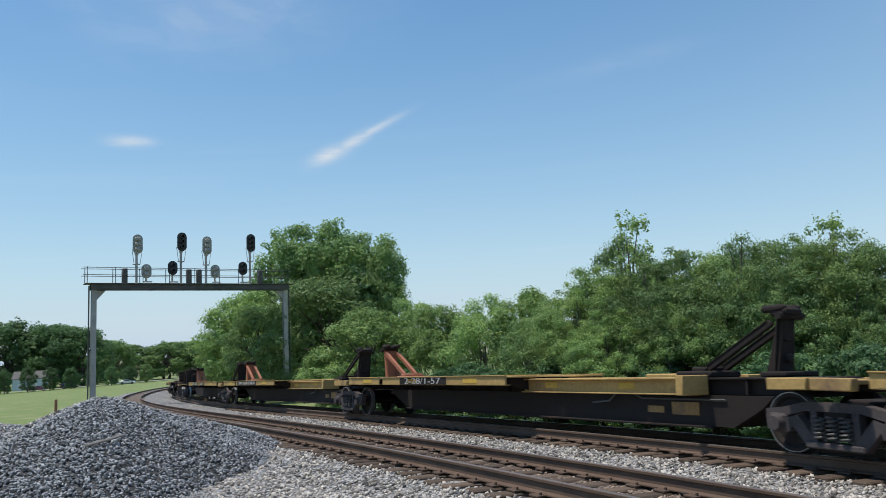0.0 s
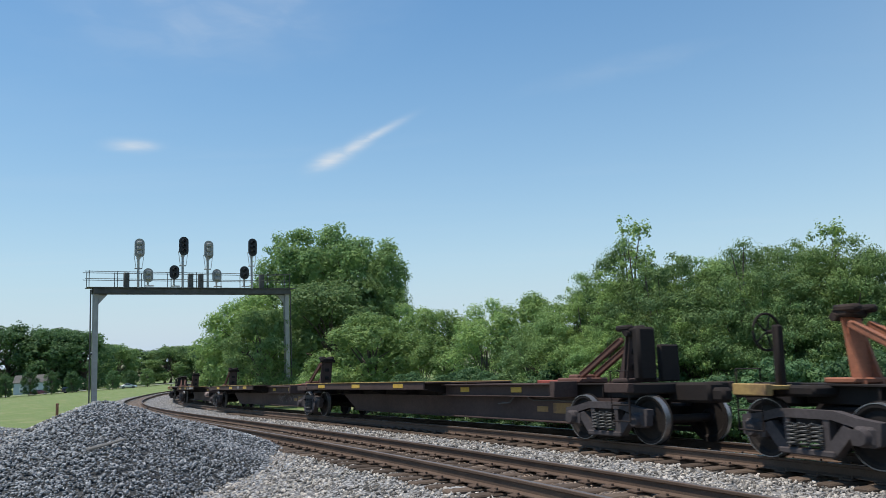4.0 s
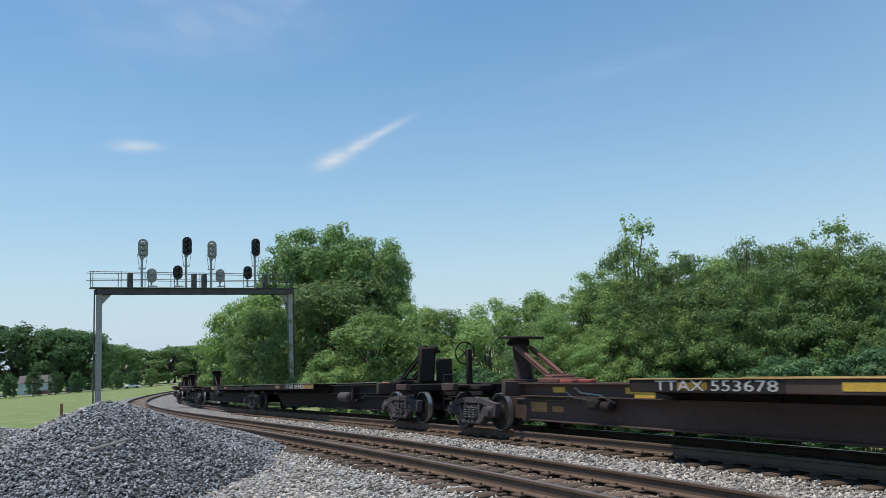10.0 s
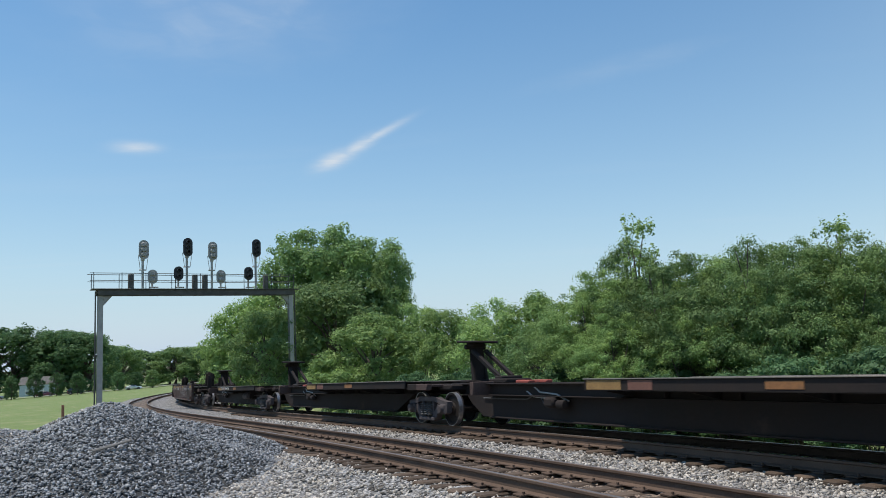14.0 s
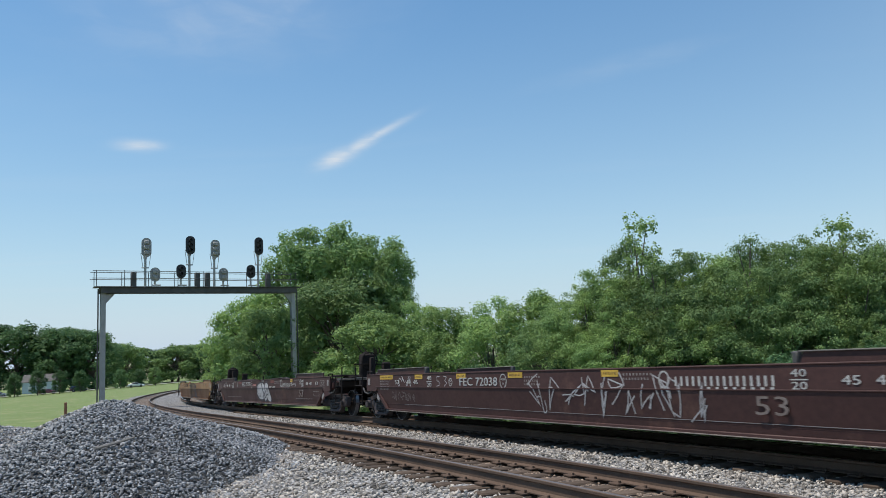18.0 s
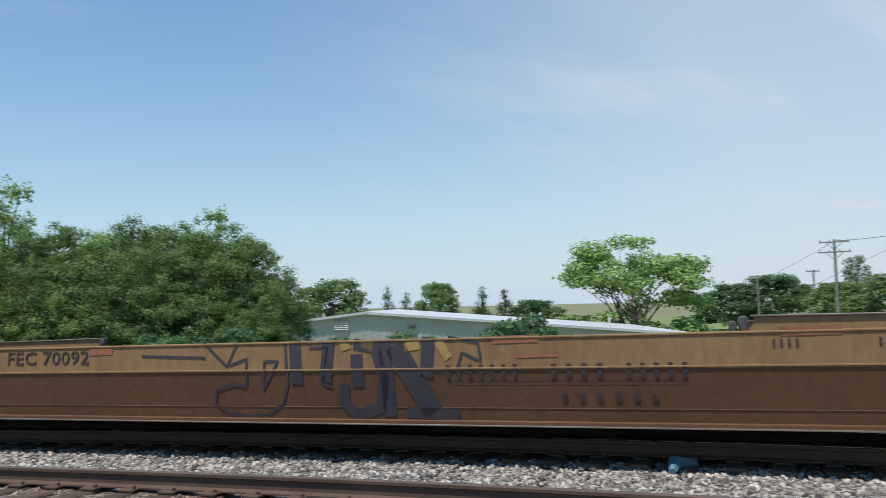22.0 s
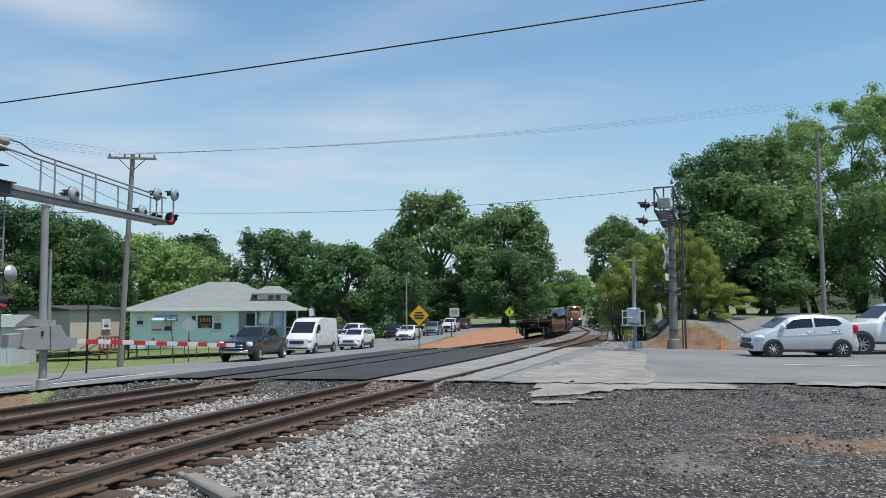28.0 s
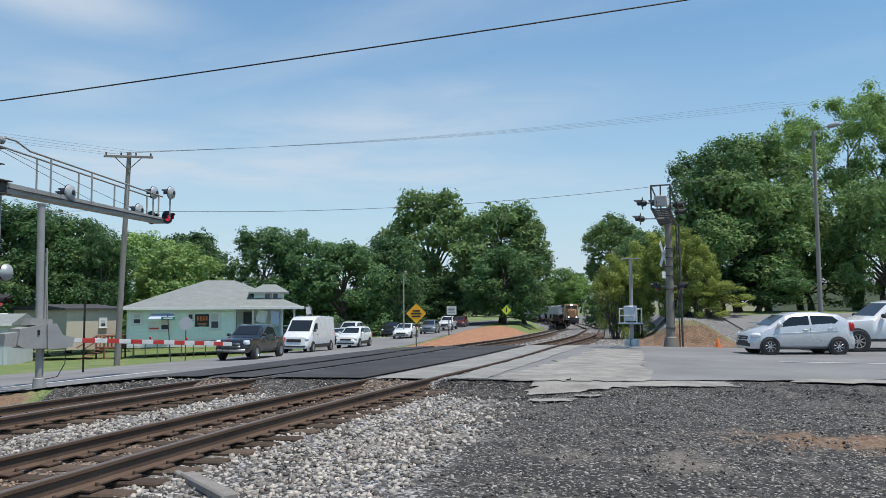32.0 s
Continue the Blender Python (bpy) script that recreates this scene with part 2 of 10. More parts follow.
M["paint_white"] = surface("road_paint", (0.72, 0.72, 0.70), (0.5, 0.5, 0.49), 0.8, scale=2, fine=30, bump=0.1)
M["galv"] = surface("galvanised_steel", (0.42, 0.41, 0.39), (0.29, 0.285, 0.27), 0.62, 0.15, scale=2.0, fine=40, bump=0.05, stain=(0.30, 0.24, 0.19), stain_lo=0.68)
M["galv_brown"] = surface("weathered_brownish_steel", (0.27, 0.24, 0.20), (0.19, 0.165, 0.135), 0.7, 0.1, scale=2.0, fine=40, bump=0.06, stain=(0.13, 0.10, 0.075), stain_lo=0.62)
M["head_grey"] = surface("weathered_pale_casting", (0.40, 0.39, 0.365), (0.24, 0.235, 0.22), 0.7, 0.0, scale=4.0, fine=26, bump=0.15, stain=(0.12, 0.11, 0.10), stain_lo=0.58)
M["galv_dark"] = surface("weathered_steel", (0.13, 0.127, 0.122), (0.07, 0.068, 0.066), 0.65, 0.3, scale=2, fine=40, bump=0.08, stain=(0.16, 0.10, 0.07), stain_lo=0.62)
M["black"] = surface("black_paint", (0.022, 0.022, 0.024), (0.035, 0.035, 0.036), 0.5, scale=3, fine=30, bump=0.05)
M["rust_black"] = surface("grimy_and_shade_black_steel", (0.024, 0.02, 0.019), (0.045, 0.033, 0.027), 0.85, 0.0, scale=1.2, fine=22, bump=0.15, stain=(0.075, 0.048, 0.036), stain_lo=0.62)
M["rust_brown"] = surface("rusted_brown_paint", (0.102, 0.066, 0.055), (0.06, 0.044, 0.04), 0.75, 0.05, scale=0.8, fine=18, bump=0.12, stain=(0.055, 0.04, 0.036), stain_lo=0.58)
M["deck_yellow"] = surface("faded_yellow_deck_paint", (0.50, 0.325, 0.105), (0.33, 0.20, 0.075), 0.75, 0.05, scale=1.0, fine=16, bump=0.1, stain=(0.13, 0.075, 0.05), stain_lo=0.56)
M["hitch_orange"] = surface("rusty_orange_paint", (0.42, 0.15, 0.075), (0.24, 0.10, 0.06), 0.75, 0.05, scale=2, fine=20, bump=0.1, stain=(0.08, 0.05, 0.04), stain_lo=0.58)
M["yellow"] = surface("yellow_reflector", (0.80, 0.46, 0.03), (0.66, 0.38, 0.04), 0.5, scale=4, fine=30, bump=0.03)
M["well_brown"] = surface("oxide_brown_car_paint", (0.084, 0.041, 0.036), (0.058, 0.034, 0.031), 0.6, 0.0, scale=0.7, fine=12, bump=0.08, stain=(0.16, 0.085, 0.065), stain_lo=0.60)
M["well_tan"] = surface("faded_tan_car_paint", (0.325, 0.197, 0.094), (0.23, 0.137, 0.07), 0.65, 0.0, scale=0.7, fine=10, bump=0.08, stain=(0.20, 0.09, 0.05), stain_lo=0.60, stretch=(1, 1, 0.35))
M["truck_grime"] = surface("dusty_cast_steel", (0.10, 0.084, 0.082), (0.05, 0.042, 0.041), 0.85, 0.0, scale=2.0, fine=22, bump=0.15, stain=(0.15, 0.10, 0.075), stain_lo=0.62)
M["tank_rust"] = surface("pale_rusty_tank_paint", (0.33, 0.235, 0.195), (0.2, 0.13, 0.105), 0.75, scale=3, fine=20, bump=0.08, stain=(0.12, 0.08, 0.065), stain_lo=0.58)
M["deck_edge"] = surface("pale_scuffed_steel_edge", (0.24, 0.215, 0.18), (0.12, 0.10, 0.085), 0.6, 0.2, scale=2.0, fine=30, bump=0.05)
M["ochre"] = surface("faded_ochre_paint", (0.33, 0.19, 0.06), (0.2, 0.115, 0.05), 0.75, scale=3, fine=20, bump=0.05, stain=(0.12, 0.07, 0.045), stain_lo=0.55)
M["hitch_rust"] = surface("red_brown_rusted_steel", (0.19, 0.082, 0.055), (0.11, 0.055, 0.042), 0.8, scale=2, fine=20, bump=0.12)
M["placard_red"] = surface("worn_red_paint", (0.42, 0.085, 0.055), (0.25, 0.06, 0.045), 0.7, scale=3, fine=20, bump=0.05, stain=(0.07, 0.045, 0.04), stain_lo=0.6)
M["yellow_worn"] = surface("dirty_yellow_reflector", (0.66, 0.40, 0.045), (0.46, 0.28, 0.05), 0.6, scale=3, fine=24, bump=0.03, stain=(0.2, 0.13, 0.06), stain_lo=0.6)
M["orange_worn"] = surface("dirty_orange_reflector", (0.30, 0.13, 0.04), (0.2, 0.09, 0.04), 0.65, scale=3, fine=24, bump=0.03, stain=(0.09, 0.055, 0.04), stain_lo=0.55)
M["awning"] = surface("pale_blue_canvas", (0.55, 0.63, 0.78), (0.45, 0.52, 0.68), 0.85, scale=2, fine=30, bump=0.1)
M["wheel"] = surface("wheel_steel", (0.032, 0.026, 0.023), (0.018, 0.015, 0.014), 0.8, 0.0, scale=3, fine=30, bump=0.1)
M["tread"] = surface("polished_wheel_tread", (0.42, 0.40, 0.39), (0.2, 0.19, 0.18), 0.4, 0.8, scale=3, fine=30, bump=0.02)
M["white_letter"] = surface("stencilled_white_paint", (0.54, 0.53, 0.50), (0.33, 0.31, 0.29), 0.8, scale=5, fine=30, bump=0.0)
M["black_letter"] = surface("stencilled_black_paint", (0.04, 0.03, 0.028), (0.09, 0.06, 0.045), 0.8, scale=5, fine=30, bump=0.0)
M["spray_dark"] = surface("dark_spray_paint", (0.035, 0.035, 0.05), (0.08, 0.06, 0.06), 0.7, scale=3, fine=20, bump=0.0)
M["spray_white"] = surface("white_spray_paint", (0.55, 0.53, 0.52), (0.35, 0.32, 0.31), 0.7, scale=3, fine=20, bump=0.0)
M["faint_letter"] = surface("worn_white_stencil_paint", (0.34, 0.31, 0.29), (0.2, 0.165, 0.15), 0.8, scale=5, fine=30, bump=0.0)
M["red_faded"] = surface("faded_red_paint", (0.19, 0.055, 0.042), (0.12, 0.045, 0.036), 0.75, scale=3, fine=20, bump=0.0)
M["spray_faint"] = surface("faded_grey_spray_paint", (0.21, 0.17, 0.15), (0.12, 0.09, 0.08), 0.8, scale=3, fine=20, bump=0.0)
M["red"] = surface("red_paint", (0.62, 0.05, 0.04), (0.5, 0.05, 0.04), 0.5, scale=3, fine=20, bump=0.03)
M["orange"] = surface("orange_paint", (0.75, 0.20, 0.03), (0.6, 0.17, 0.04), 0.6, scale=3, fine=20, bump=0.03)
M["wood_pole"] = surface("weathered_pole_wood", (0.30, 0.275, 0.245), (0.19, 0.17, 0.148), 0.9, scale=2, fine=30, bump=0.4, stretch=(3, 3, 0.2))
M["wood_red"] = surface("red_stained_deck_wood", (0.27, 0.12, 0.075), (0.18, 0.08, 0.055), 0.85, scale=2, fine=20, bump=0.2)
M["bark"] = surface("bark", (0.155, 0.125, 0.10), (0.085, 0.07, 0.056), 0.95, scale=4, fine=20, bump=0.8, bump_size=0.04, stretch=(2, 2, 0.4))
M["leaf_mid"] = leafy("leaves_mid_green", (0.13, 0.222, 0.082), (0.208, 0.32, 0.128))
M["leaf_dark"] = leafy("leaves_dark_green", (0.074, 0.15, 0.062), (0.126, 0.224, 0.096))
M["leaf_bright"] = leafy("leaves_bright_green", (0.175, 0.285, 0.09), (0.268, 0.395, 0.145))
M["leaf_olive"] = leafy("leaves_olive", (0.21, 0.272, 0.06), (0.33, 0.40, 0.115))
M["rubber"] = surface("tyre_rubber", (0.025, 0.025, 0.026), (0.04, 0.04, 0.04), 0.85, scale=6, fine=40, bump=0.1)
M["glass_car"] = plain("tinted_car_glass", (0.02, 0.025, 0.028), 0.05)
M["glass_house"] = plain("window_glass", (0.06, 0.075, 0.085), 0.06)
M["blind"] = surface("drawn_pale_blind", (0.62, 0.63, 0.62), (0.5, 0.51, 0.5), 0.6, scale=2, fine=30, bump=0.0)
M["chrome"] = plain("chrome", (0.7, 0.7, 0.7), 0.15, 1.0)
M["lamp_clear"] = plain("headlamp_lens", (0.75, 0.77, 0.8), 0.1)
M["lamp_red"] = plain("red_lens", (0.5, 0.02, 0.02), 0.15)
M["lamp_lit"] = plain("lit_red_lamp", (0.8, 0.03, 0.07), 0.3, glow=0.45)
M["loco_lit"] = plain("lit_headlight", (1.0, 0.9, 0.7), 0.3, glow=6.0)
for k, c in dict(car_white=(0.78, 0.78, 0.77), car_silver=(0.68, 0.68, 0.675), car_red=(0.55, 0.025, 0.03), car_dark=(0.02, 0.021, 0.022), car_grey=(0.22, 0.24, 0.25), car_blue=(0.10, 0.13, 0.2), car_maroon=(0.12, 0.03, 0.035)).items():
    M[k] = surface(k + "_paint", c, tuple(v * 0.92 for v in c), 0.28, 0.3 if k in ("car_silver", "car_grey") else 0.0, scale=1.5, fine=8, bump=0.0, clear=0.6, fine_mix=0.06)
M["plastic"] = surface("dark_plastic_trim", (0.03, 0.03, 0.032), (0.045, 0.045, 0.046), 0.6, scale=5, fine=40, bump=0.03)
M["mint"] = surface("mint_green_siding", (0.79, 0.92, 0.85), (0.72, 0.86, 0.79), 0.7, scale=1.5, fine=20, bump=0.05)
M["trim_white"] = surface("white_trim_paint", (0.80, 0.80, 0.77), (0.66, 0.66, 0.63), 0.6, scale=3, fine=20, bump=0.03)
M["shingle"] = surface("grey_asphalt_shingles", (0.31, 0.325, 0.30), (0.22, 0.23, 0.215), 0.9, scale=1.5, fine=18, bump=0.4, stretch=(1, 1, 3))
M["metal_wall"] = surface("ribbed_grey_metal", (0.50, 0.50, 0.48), (0.42, 0.42, 0.40), 0.55, 0.1, scale=1.0, fine=20, bump=0.05)
M["pale_metal"] = surface("pale_painted_metal_siding", (0.66, 0.69, 0.71), (0.56, 0.59, 0.61), 0.6, 0.0, scale=1.0, fine=20, bump=0.04)
M["metal_roof"] = surface("pale_metal_roof", (0.72, 0.73, 0.74), (0.6, 0.6, 0.61), 0.45, 0.2, scale=0.6, fine=12, bump=0.03)
M["tan_wall"] = surface("tan_stucco", (0.62, 0.56, 0.44), (0.54, 0.48, 0.37), 0.85, scale=1, fine=20, bump=0.1)
M["blue_wall"] = surface("pale_blue_siding", (0.50, 0.57, 0.62), (0.44, 0.5, 0.55), 0.7, scale=1, fine=20, bump=0.05)
M["sign_lemon"] = surface("lemon_sign_sheet", (0.80, 0.76, 0.12), (0.7, 0.66, 0.1), 0.6, scale=3, fine=20, bump=0.0, fine_mix=0.08)
M["sign_yellow"] = surface("sign_yellow_sheet", (0.92, 0.42, 0.02), (0.85, 0.38, 0.02), 0.5, scale=3, fine=20, bump=0.0, fine_mix=0.08)
M["sign_lime"] = surface("sign_lime_sheet", (0.72, 0.86, 0.05), (0.66, 0.78, 0.05), 0.5, scale=3, fine=20, bump=0.0, fine_mix=0.08)
M["sign_back"] = surface("bare_aluminium_sheet", (0.55, 0.57, 0.57), (0.46, 0.48, 0.48), 0.5, 0.4, scale=3, fine=20, bump=0.02)
M["sign_black"] = surface("sign_black", (0.02, 0.02, 0.02), (0.03, 0.03, 0.03), 0.5, scale=3, fine=20, bump=0.0)
M["sign_green"] = surface("sign_green", (0.02, 0.22, 0.16), (0.02, 0.18, 0.14), 0.5, scale=3, fine=20, bump=0.0)
M["tarp_blue"] = surface("blue_tarpaulin", (0.10, 0.22, 0.30), (0.2, 0.32, 0.38), 0.6, scale=3, fine=20, bump=0.1)
M["cable"] = plain("black_cable", (0.012, 0.012, 0.013), 0.6)
M["hopper_grey"] = surface("grey_hopper_paint", (0.44, 0.45, 0.44), (0.33, 0.33, 0.32), 0.7, scale=0.5, fine=12, bump=0.05)
M["loco_orange"] = surface("loco_orange_paint", (0.40, 0.21, 0.10), (0.30, 0.155, 0.08), 0.6, scale=0.8, fine=12, bump=0.03)


for k in ("wheel", "rust_black", "rust_brown", "truck_grime", "tie", "rail", "galv_dark", "ballast", "bed_stone", "lot_stone", "pile_stone", "asphalt_new", "asphalt_old", "well_brown", "well_rust", "well_tan"):
    M[k].node_tree.nodes["Principled BSDF"].inputs["Specular IOR Level"].default_value = 0.18


def ground_material():
    """Grass, gravel, broken asphalt, clay and soil, blended where the zones of the ground meet."""
    mt = bpy.data.materials.new("ground_soils")
    mt.use_nodes = True
    nt = mt.node_tree
    b = nt.nodes["Principled BSDF"]
    co = node(nt, "ShaderNodeTexCoord")

    def nz(sc, detail=6.0, r=0.6, dist=0.0):
        tx = node(nt, "ShaderNodeTexNoise", Scale=sc, Detail=detail, Roughness=r, Distortion=dist)
        nt.links.new(co.outputs["Object"], tx.inputs["Vector"])
        return tx.outputs["Fac"]

    def vor(sc):
        tx = node(nt, "ShaderNodeTexVoronoi", Scale=sc)
        nt.links.new(co.outputs["Object"], tx.inputs["Vector"])
        return tx

    def span(v, lo, hi):
        r = node(nt, "ShaderNodeMapRange")
        nt.links.new(v, r.inputs["Value"])
        r.inputs["From Min"].default_value, r.inputs["From Max"].default_value = lo, hi
        return r.outputs[0]

    def mixc(f, a, c):
        m = node(nt, "ShaderNodeMix")
        m.data_type = "RGBA"
        nt.links.new(f, m.inputs["Factor"])
        for k, v in (("A", a), ("B", c)):
            if isinstance(v, tuple):
                m.inputs[k].default_value = (*v, 1)
            else:
                nt.links.new(v, m.inputs[k])
        return m.outputs["Result"]
    big, mid, fine, tiny = nz(0.35), nz(2.2), nz(11.0), nz(45.0, 3.0)
    stones = vor(17.0)
    grass = mixc(span(mid, 0.3, 0.7), (0.215, 0.265, 0.08), (0.14, 0.20, 0.058))
    grass = mixc(span(big, 0.52, 0.7), grass, (0.33, 0.30, 0.15))
    grass = mixc(span(fine, 0.45, 0.75), grass, (0.11, 0.165, 0.05))
    grav = mixc(span(stones.outputs["Color"], 0.2, 0.9), (0.20, 0.19, 0.18), (0.50, 0.48, 0.455))
    # gaps between the stones drawn dark: their shade is put into the colour
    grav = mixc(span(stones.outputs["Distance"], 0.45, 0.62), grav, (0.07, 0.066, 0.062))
    grav = mixc(span(big, 0.55, 0.75), grav, (0.27, 0.235, 0.195))
    specks = vor(46.0)
    lot = mixc(span(mid, 0.4, 0.6), (0.036, 0.032, 0.028), (0.115, 0.103, 0.09))
    lot = mixc(span(fine, 0.42, 0.58), (0.03, 0.027, 0.024), lot)
    lot = mixc(span(specks.outputs["Color"], 0.73, 0.83), lot, (0.36, 0.33, 0.285))
    lot = mixc(span(big, 0.60, 0.72), lot, (0.22, 0.19, 0.155))
    clay = mixc(span(mid, 0.35, 0.65), (0.47, 0.24, 0.13), (0.32, 0.155, 0.085))
    dirt = mixc(span(mid, 0.35, 0.65), (0.27, 0.165, 0.10), (0.15, 0.092, 0.056))
    dirt = mixc(span(fine, 0.5, 0.7), dirt, (0.33, 0.235, 0.155))
    bed = mixc(span(stones.outputs["Color"], 0.2, 0.9), (0.16, 0.115, 0.085), (0.34, 0.26, 0.195))
    # same painted shade in the gaps of the rusty bed
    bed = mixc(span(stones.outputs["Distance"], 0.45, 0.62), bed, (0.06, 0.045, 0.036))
    earth = mixc(span(mid, 0.35, 0.65), (0.24, 0.22, 0.13), (0.14, 0.16, 0.07))
    za, zb = node(nt, "ShaderNodeAttribute"), node(nt, "ShaderNodeAttribute")
    za.attribute_name, zb.attribute_name = "zone_a", "zone_b"
    sa, sb = node(nt, "ShaderNodeSeparateColor"), node(nt, "ShaderNodeSeparateColor")
    nt.links.new(za.outputs["Color"], sa.inputs[0])
    nt.links.new(zb.outputs["Color"], sb.inputs[0])
    col = earth
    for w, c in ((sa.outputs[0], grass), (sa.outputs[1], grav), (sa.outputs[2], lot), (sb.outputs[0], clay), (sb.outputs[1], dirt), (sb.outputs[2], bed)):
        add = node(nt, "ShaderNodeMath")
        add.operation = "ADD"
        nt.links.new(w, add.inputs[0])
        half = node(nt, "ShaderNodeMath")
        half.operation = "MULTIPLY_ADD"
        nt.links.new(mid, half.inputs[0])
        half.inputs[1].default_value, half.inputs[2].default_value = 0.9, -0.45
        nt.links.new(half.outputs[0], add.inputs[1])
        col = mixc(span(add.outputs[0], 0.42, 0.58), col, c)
    nt.links.new(col, b.inputs["Base Color"])
    b.inputs["Roughness"].default_value = 0.95
    hsum = node(nt, "ShaderNodeMath")
    hsum.operation = "SUBTRACT"
    nt.links.new(fine, hsum.inputs[0])
    nt.links.new(stones.outputs["Distance"], hsum.inputs[1])
    bp = node(nt, "ShaderNodeBump", Strength=0.8, Distance=0.04)
    nt.links.new(hsum.outputs[0], bp.inputs["Height"])
    nt.links.new(bp.outputs[0], b.inputs["Normal"])
    return mt


M["ground"] = ground_material()


# ---- mesh building ----
class Solid:
    """Collects plain solids into one mesh."""

    def __init__(self):
        self.v, self.f, self.mi = [], [], []

    def add(self, verts, faces, mi=0):
        o = len(self.v)
        self.v += [tuple(p) for p in verts]
        self.f += [tuple(i + o for i in f) for f in faces]
        self.mi += [mi] * len(faces)
        return self

    def box(self, c, size, ch=0.0, rot=None, mi=0):
        hx, hy, hz = (max(q, 1e-4) / 2 for q in size)
        R = rot.to_3x3() if rot is not None else None
        c = Vector(c)
        put = lambda p: c + (R @ Vector(p) if R is not None else Vector(p))
        if ch <= 0:
            vs = [put((x, y, z)) for x in (-hx, hx) for y in (-hy, hy) for z in (-hz, hz)]
            return self.add(vs, [(0, 1, 3, 2), (4, 6, 7, 5), (0, 4, 5, 1), (2, 3, 7, 6), (0, 2, 6, 4), (1, 5, 7, 3)], mi)
        ch = min(ch, hx * 0.9, hy * 0.9, hz * 0.9)
        vs, idx = [], {}
        for sx in (-1, 1):
            for sy in (-1, 1):
                for sz in (-1, 1):
                    for k in range(3):
                        p = [sx * (hx - ch), sy * (hy - ch), sz * (hz - ch)]
                        p[k] = (sx * hx, sy * hy, sz * hz)[k]
                        idx[sx, sy, sz, k] = len(vs)
                        vs.append(put(p))
        fs = []
        for k in range(3):
            a, b = (k + 1) % 3, (k + 2) % 3
            for s in (-1, 1):
                q = []
                for u, w in ((-1, -1), (1, -1), (1, 1), (-1, 1)):
                    g = [0, 0, 0]
                    g[k], g[a], g[b] = s, u, w
                    q.append(idx[(*g, k)])
                fs.append(tuple(q if s > 0 else q[::-1]))
        for k in range(3):
            a, b = (k + 1) % 3, (k + 2) % 3
            for u in (-1, 1):
                for w in (-1, 1):
                    g0, g1 = [0, 0, 0], [0, 0, 0]
                    g0[k], g0[a], g0[b] = -1, u, w
                    g1[k], g1[a], g1[b] = 1, u, w
                    q = [idx[(*g0, a)], idx[(*g1, a)], idx[(*g1, b)], idx[(*g0, b)]]
                    fs.append(tuple(q if u * w < 0 else q[::-1]))
        for sx in (-1, 1):
            for sy in (-1, 1):
                for sz in (-1, 1):
                    q = [idx[sx, sy, sz, k] for k in range(3)]
                    fs.append(tuple(q if sx * sy * sz > 0 else q[::-1]))
        return self.add(vs, fs, mi)

    def tube(self, a, b, r0, r1=None, n=10, mi=0, caps=True):
        a, b = Vector(a), Vector(b)
        r1 = r0 if r1 is None else r1
        w = (b - a).normalized()
        u = w.orthogonal().normalized()
        v = w.cross(u)
        vs = []
        for p, r in ((a, r0), (b, r1)):
            vs += [p + (u * math.cos(2 * math.pi * i / n) + v * math.sin(2 * math.pi * i / n)) * r for i in range(n)]
        fs = [(i, (i + 1) % n, n + (i + 1) % n, n + i) for i in range(n)]
        if caps:
            fs += [tuple(range(n - 1, -1, -1)), tuple(range(n, 2 * n))]
        return self.add(vs, fs, mi)

    def path(self, pts, r, n=6, mi=0):
        """A tube along a line of points."""
        pts = [Vector(p) for p in pts]
        vs, fs = [], []
        for i, p in enumerate(pts):
            w = (pts[min(i + 1, len(pts) - 1)] - pts[max(i - 1, 0)]).normalized()
            u = w.cross(Vector((0.0137, 0.021, 1))).normalized()
            v = w.cross(u)
            rr = r[i] if isinstance(r, (list, tuple)) else r
            vs += [p + (u * math.cos(2 * math.pi * k / n) + v * math.sin(2 * math.pi * k / n)) * rr for k in range(n)]
        for i in range(len(pts) - 1):
            fs += [(i * n + k, i * n + (k + 1) % n, (i + 1) * n + (k + 1) % n, (i + 1) * n + k) for k in range(n)]
        fs += [tuple(range(n - 1, -1, -1)), tuple(range((len(pts) - 1) * n, len(pts) * n))]
        return self.add(vs, fs, mi)

    def lathe(self, c, axis, prof, n=20, mi=0, caps=True):
        """Turns (along, radius) pairs round an axis through c."""
        c, w = Vector(c), Vector(axis).normalized()
        u = w.orthogonal().normalized()
        v = w.cross(u)
        vs, fs = [], []
        for h, r in prof:
            vs += [c + w * h + (u * math.cos(2 * math.pi * i / n) + v * math.sin(2 * math.pi * i / n)) * max(r, 1e-4) for i in range(n)]
        for j in range(len(prof) - 1):
            fs += [(j * n + i, j * n + (i + 1) % n, (j + 1) * n + (i + 1) % n, (j + 1) * n + i) for i in range(n)]
        if caps:
            fs += [tuple(range(n - 1, -1, -1)), tuple(range((len(prof) - 1) * n, len(prof) * n))]
        return self.add(vs, fs, mi)

    def slab(self, poly, a, b, plane="xz", mi=0):
        """A polygon (counter-clockwise) pushed out from a to b along the third axis."""
        put = {"xz": lambda p, d: (p[0], d, p[1]), "xy": lambda p, d: (p[0], p[1], d), "yz": lambda p, d: (d, p[0], p[1])}[plane]
        n = len(poly)
        vs = [put(p, a) for p in poly] + [put(p, b) for p in poly]
        fs = [tuple(range(n)), tuple(range(2 * n - 1, n - 1, -1))] + [(i, n + i, n + (i + 1) % n, (i + 1) % n) for i in range(n)]
        return self.add(vs, fs, mi)

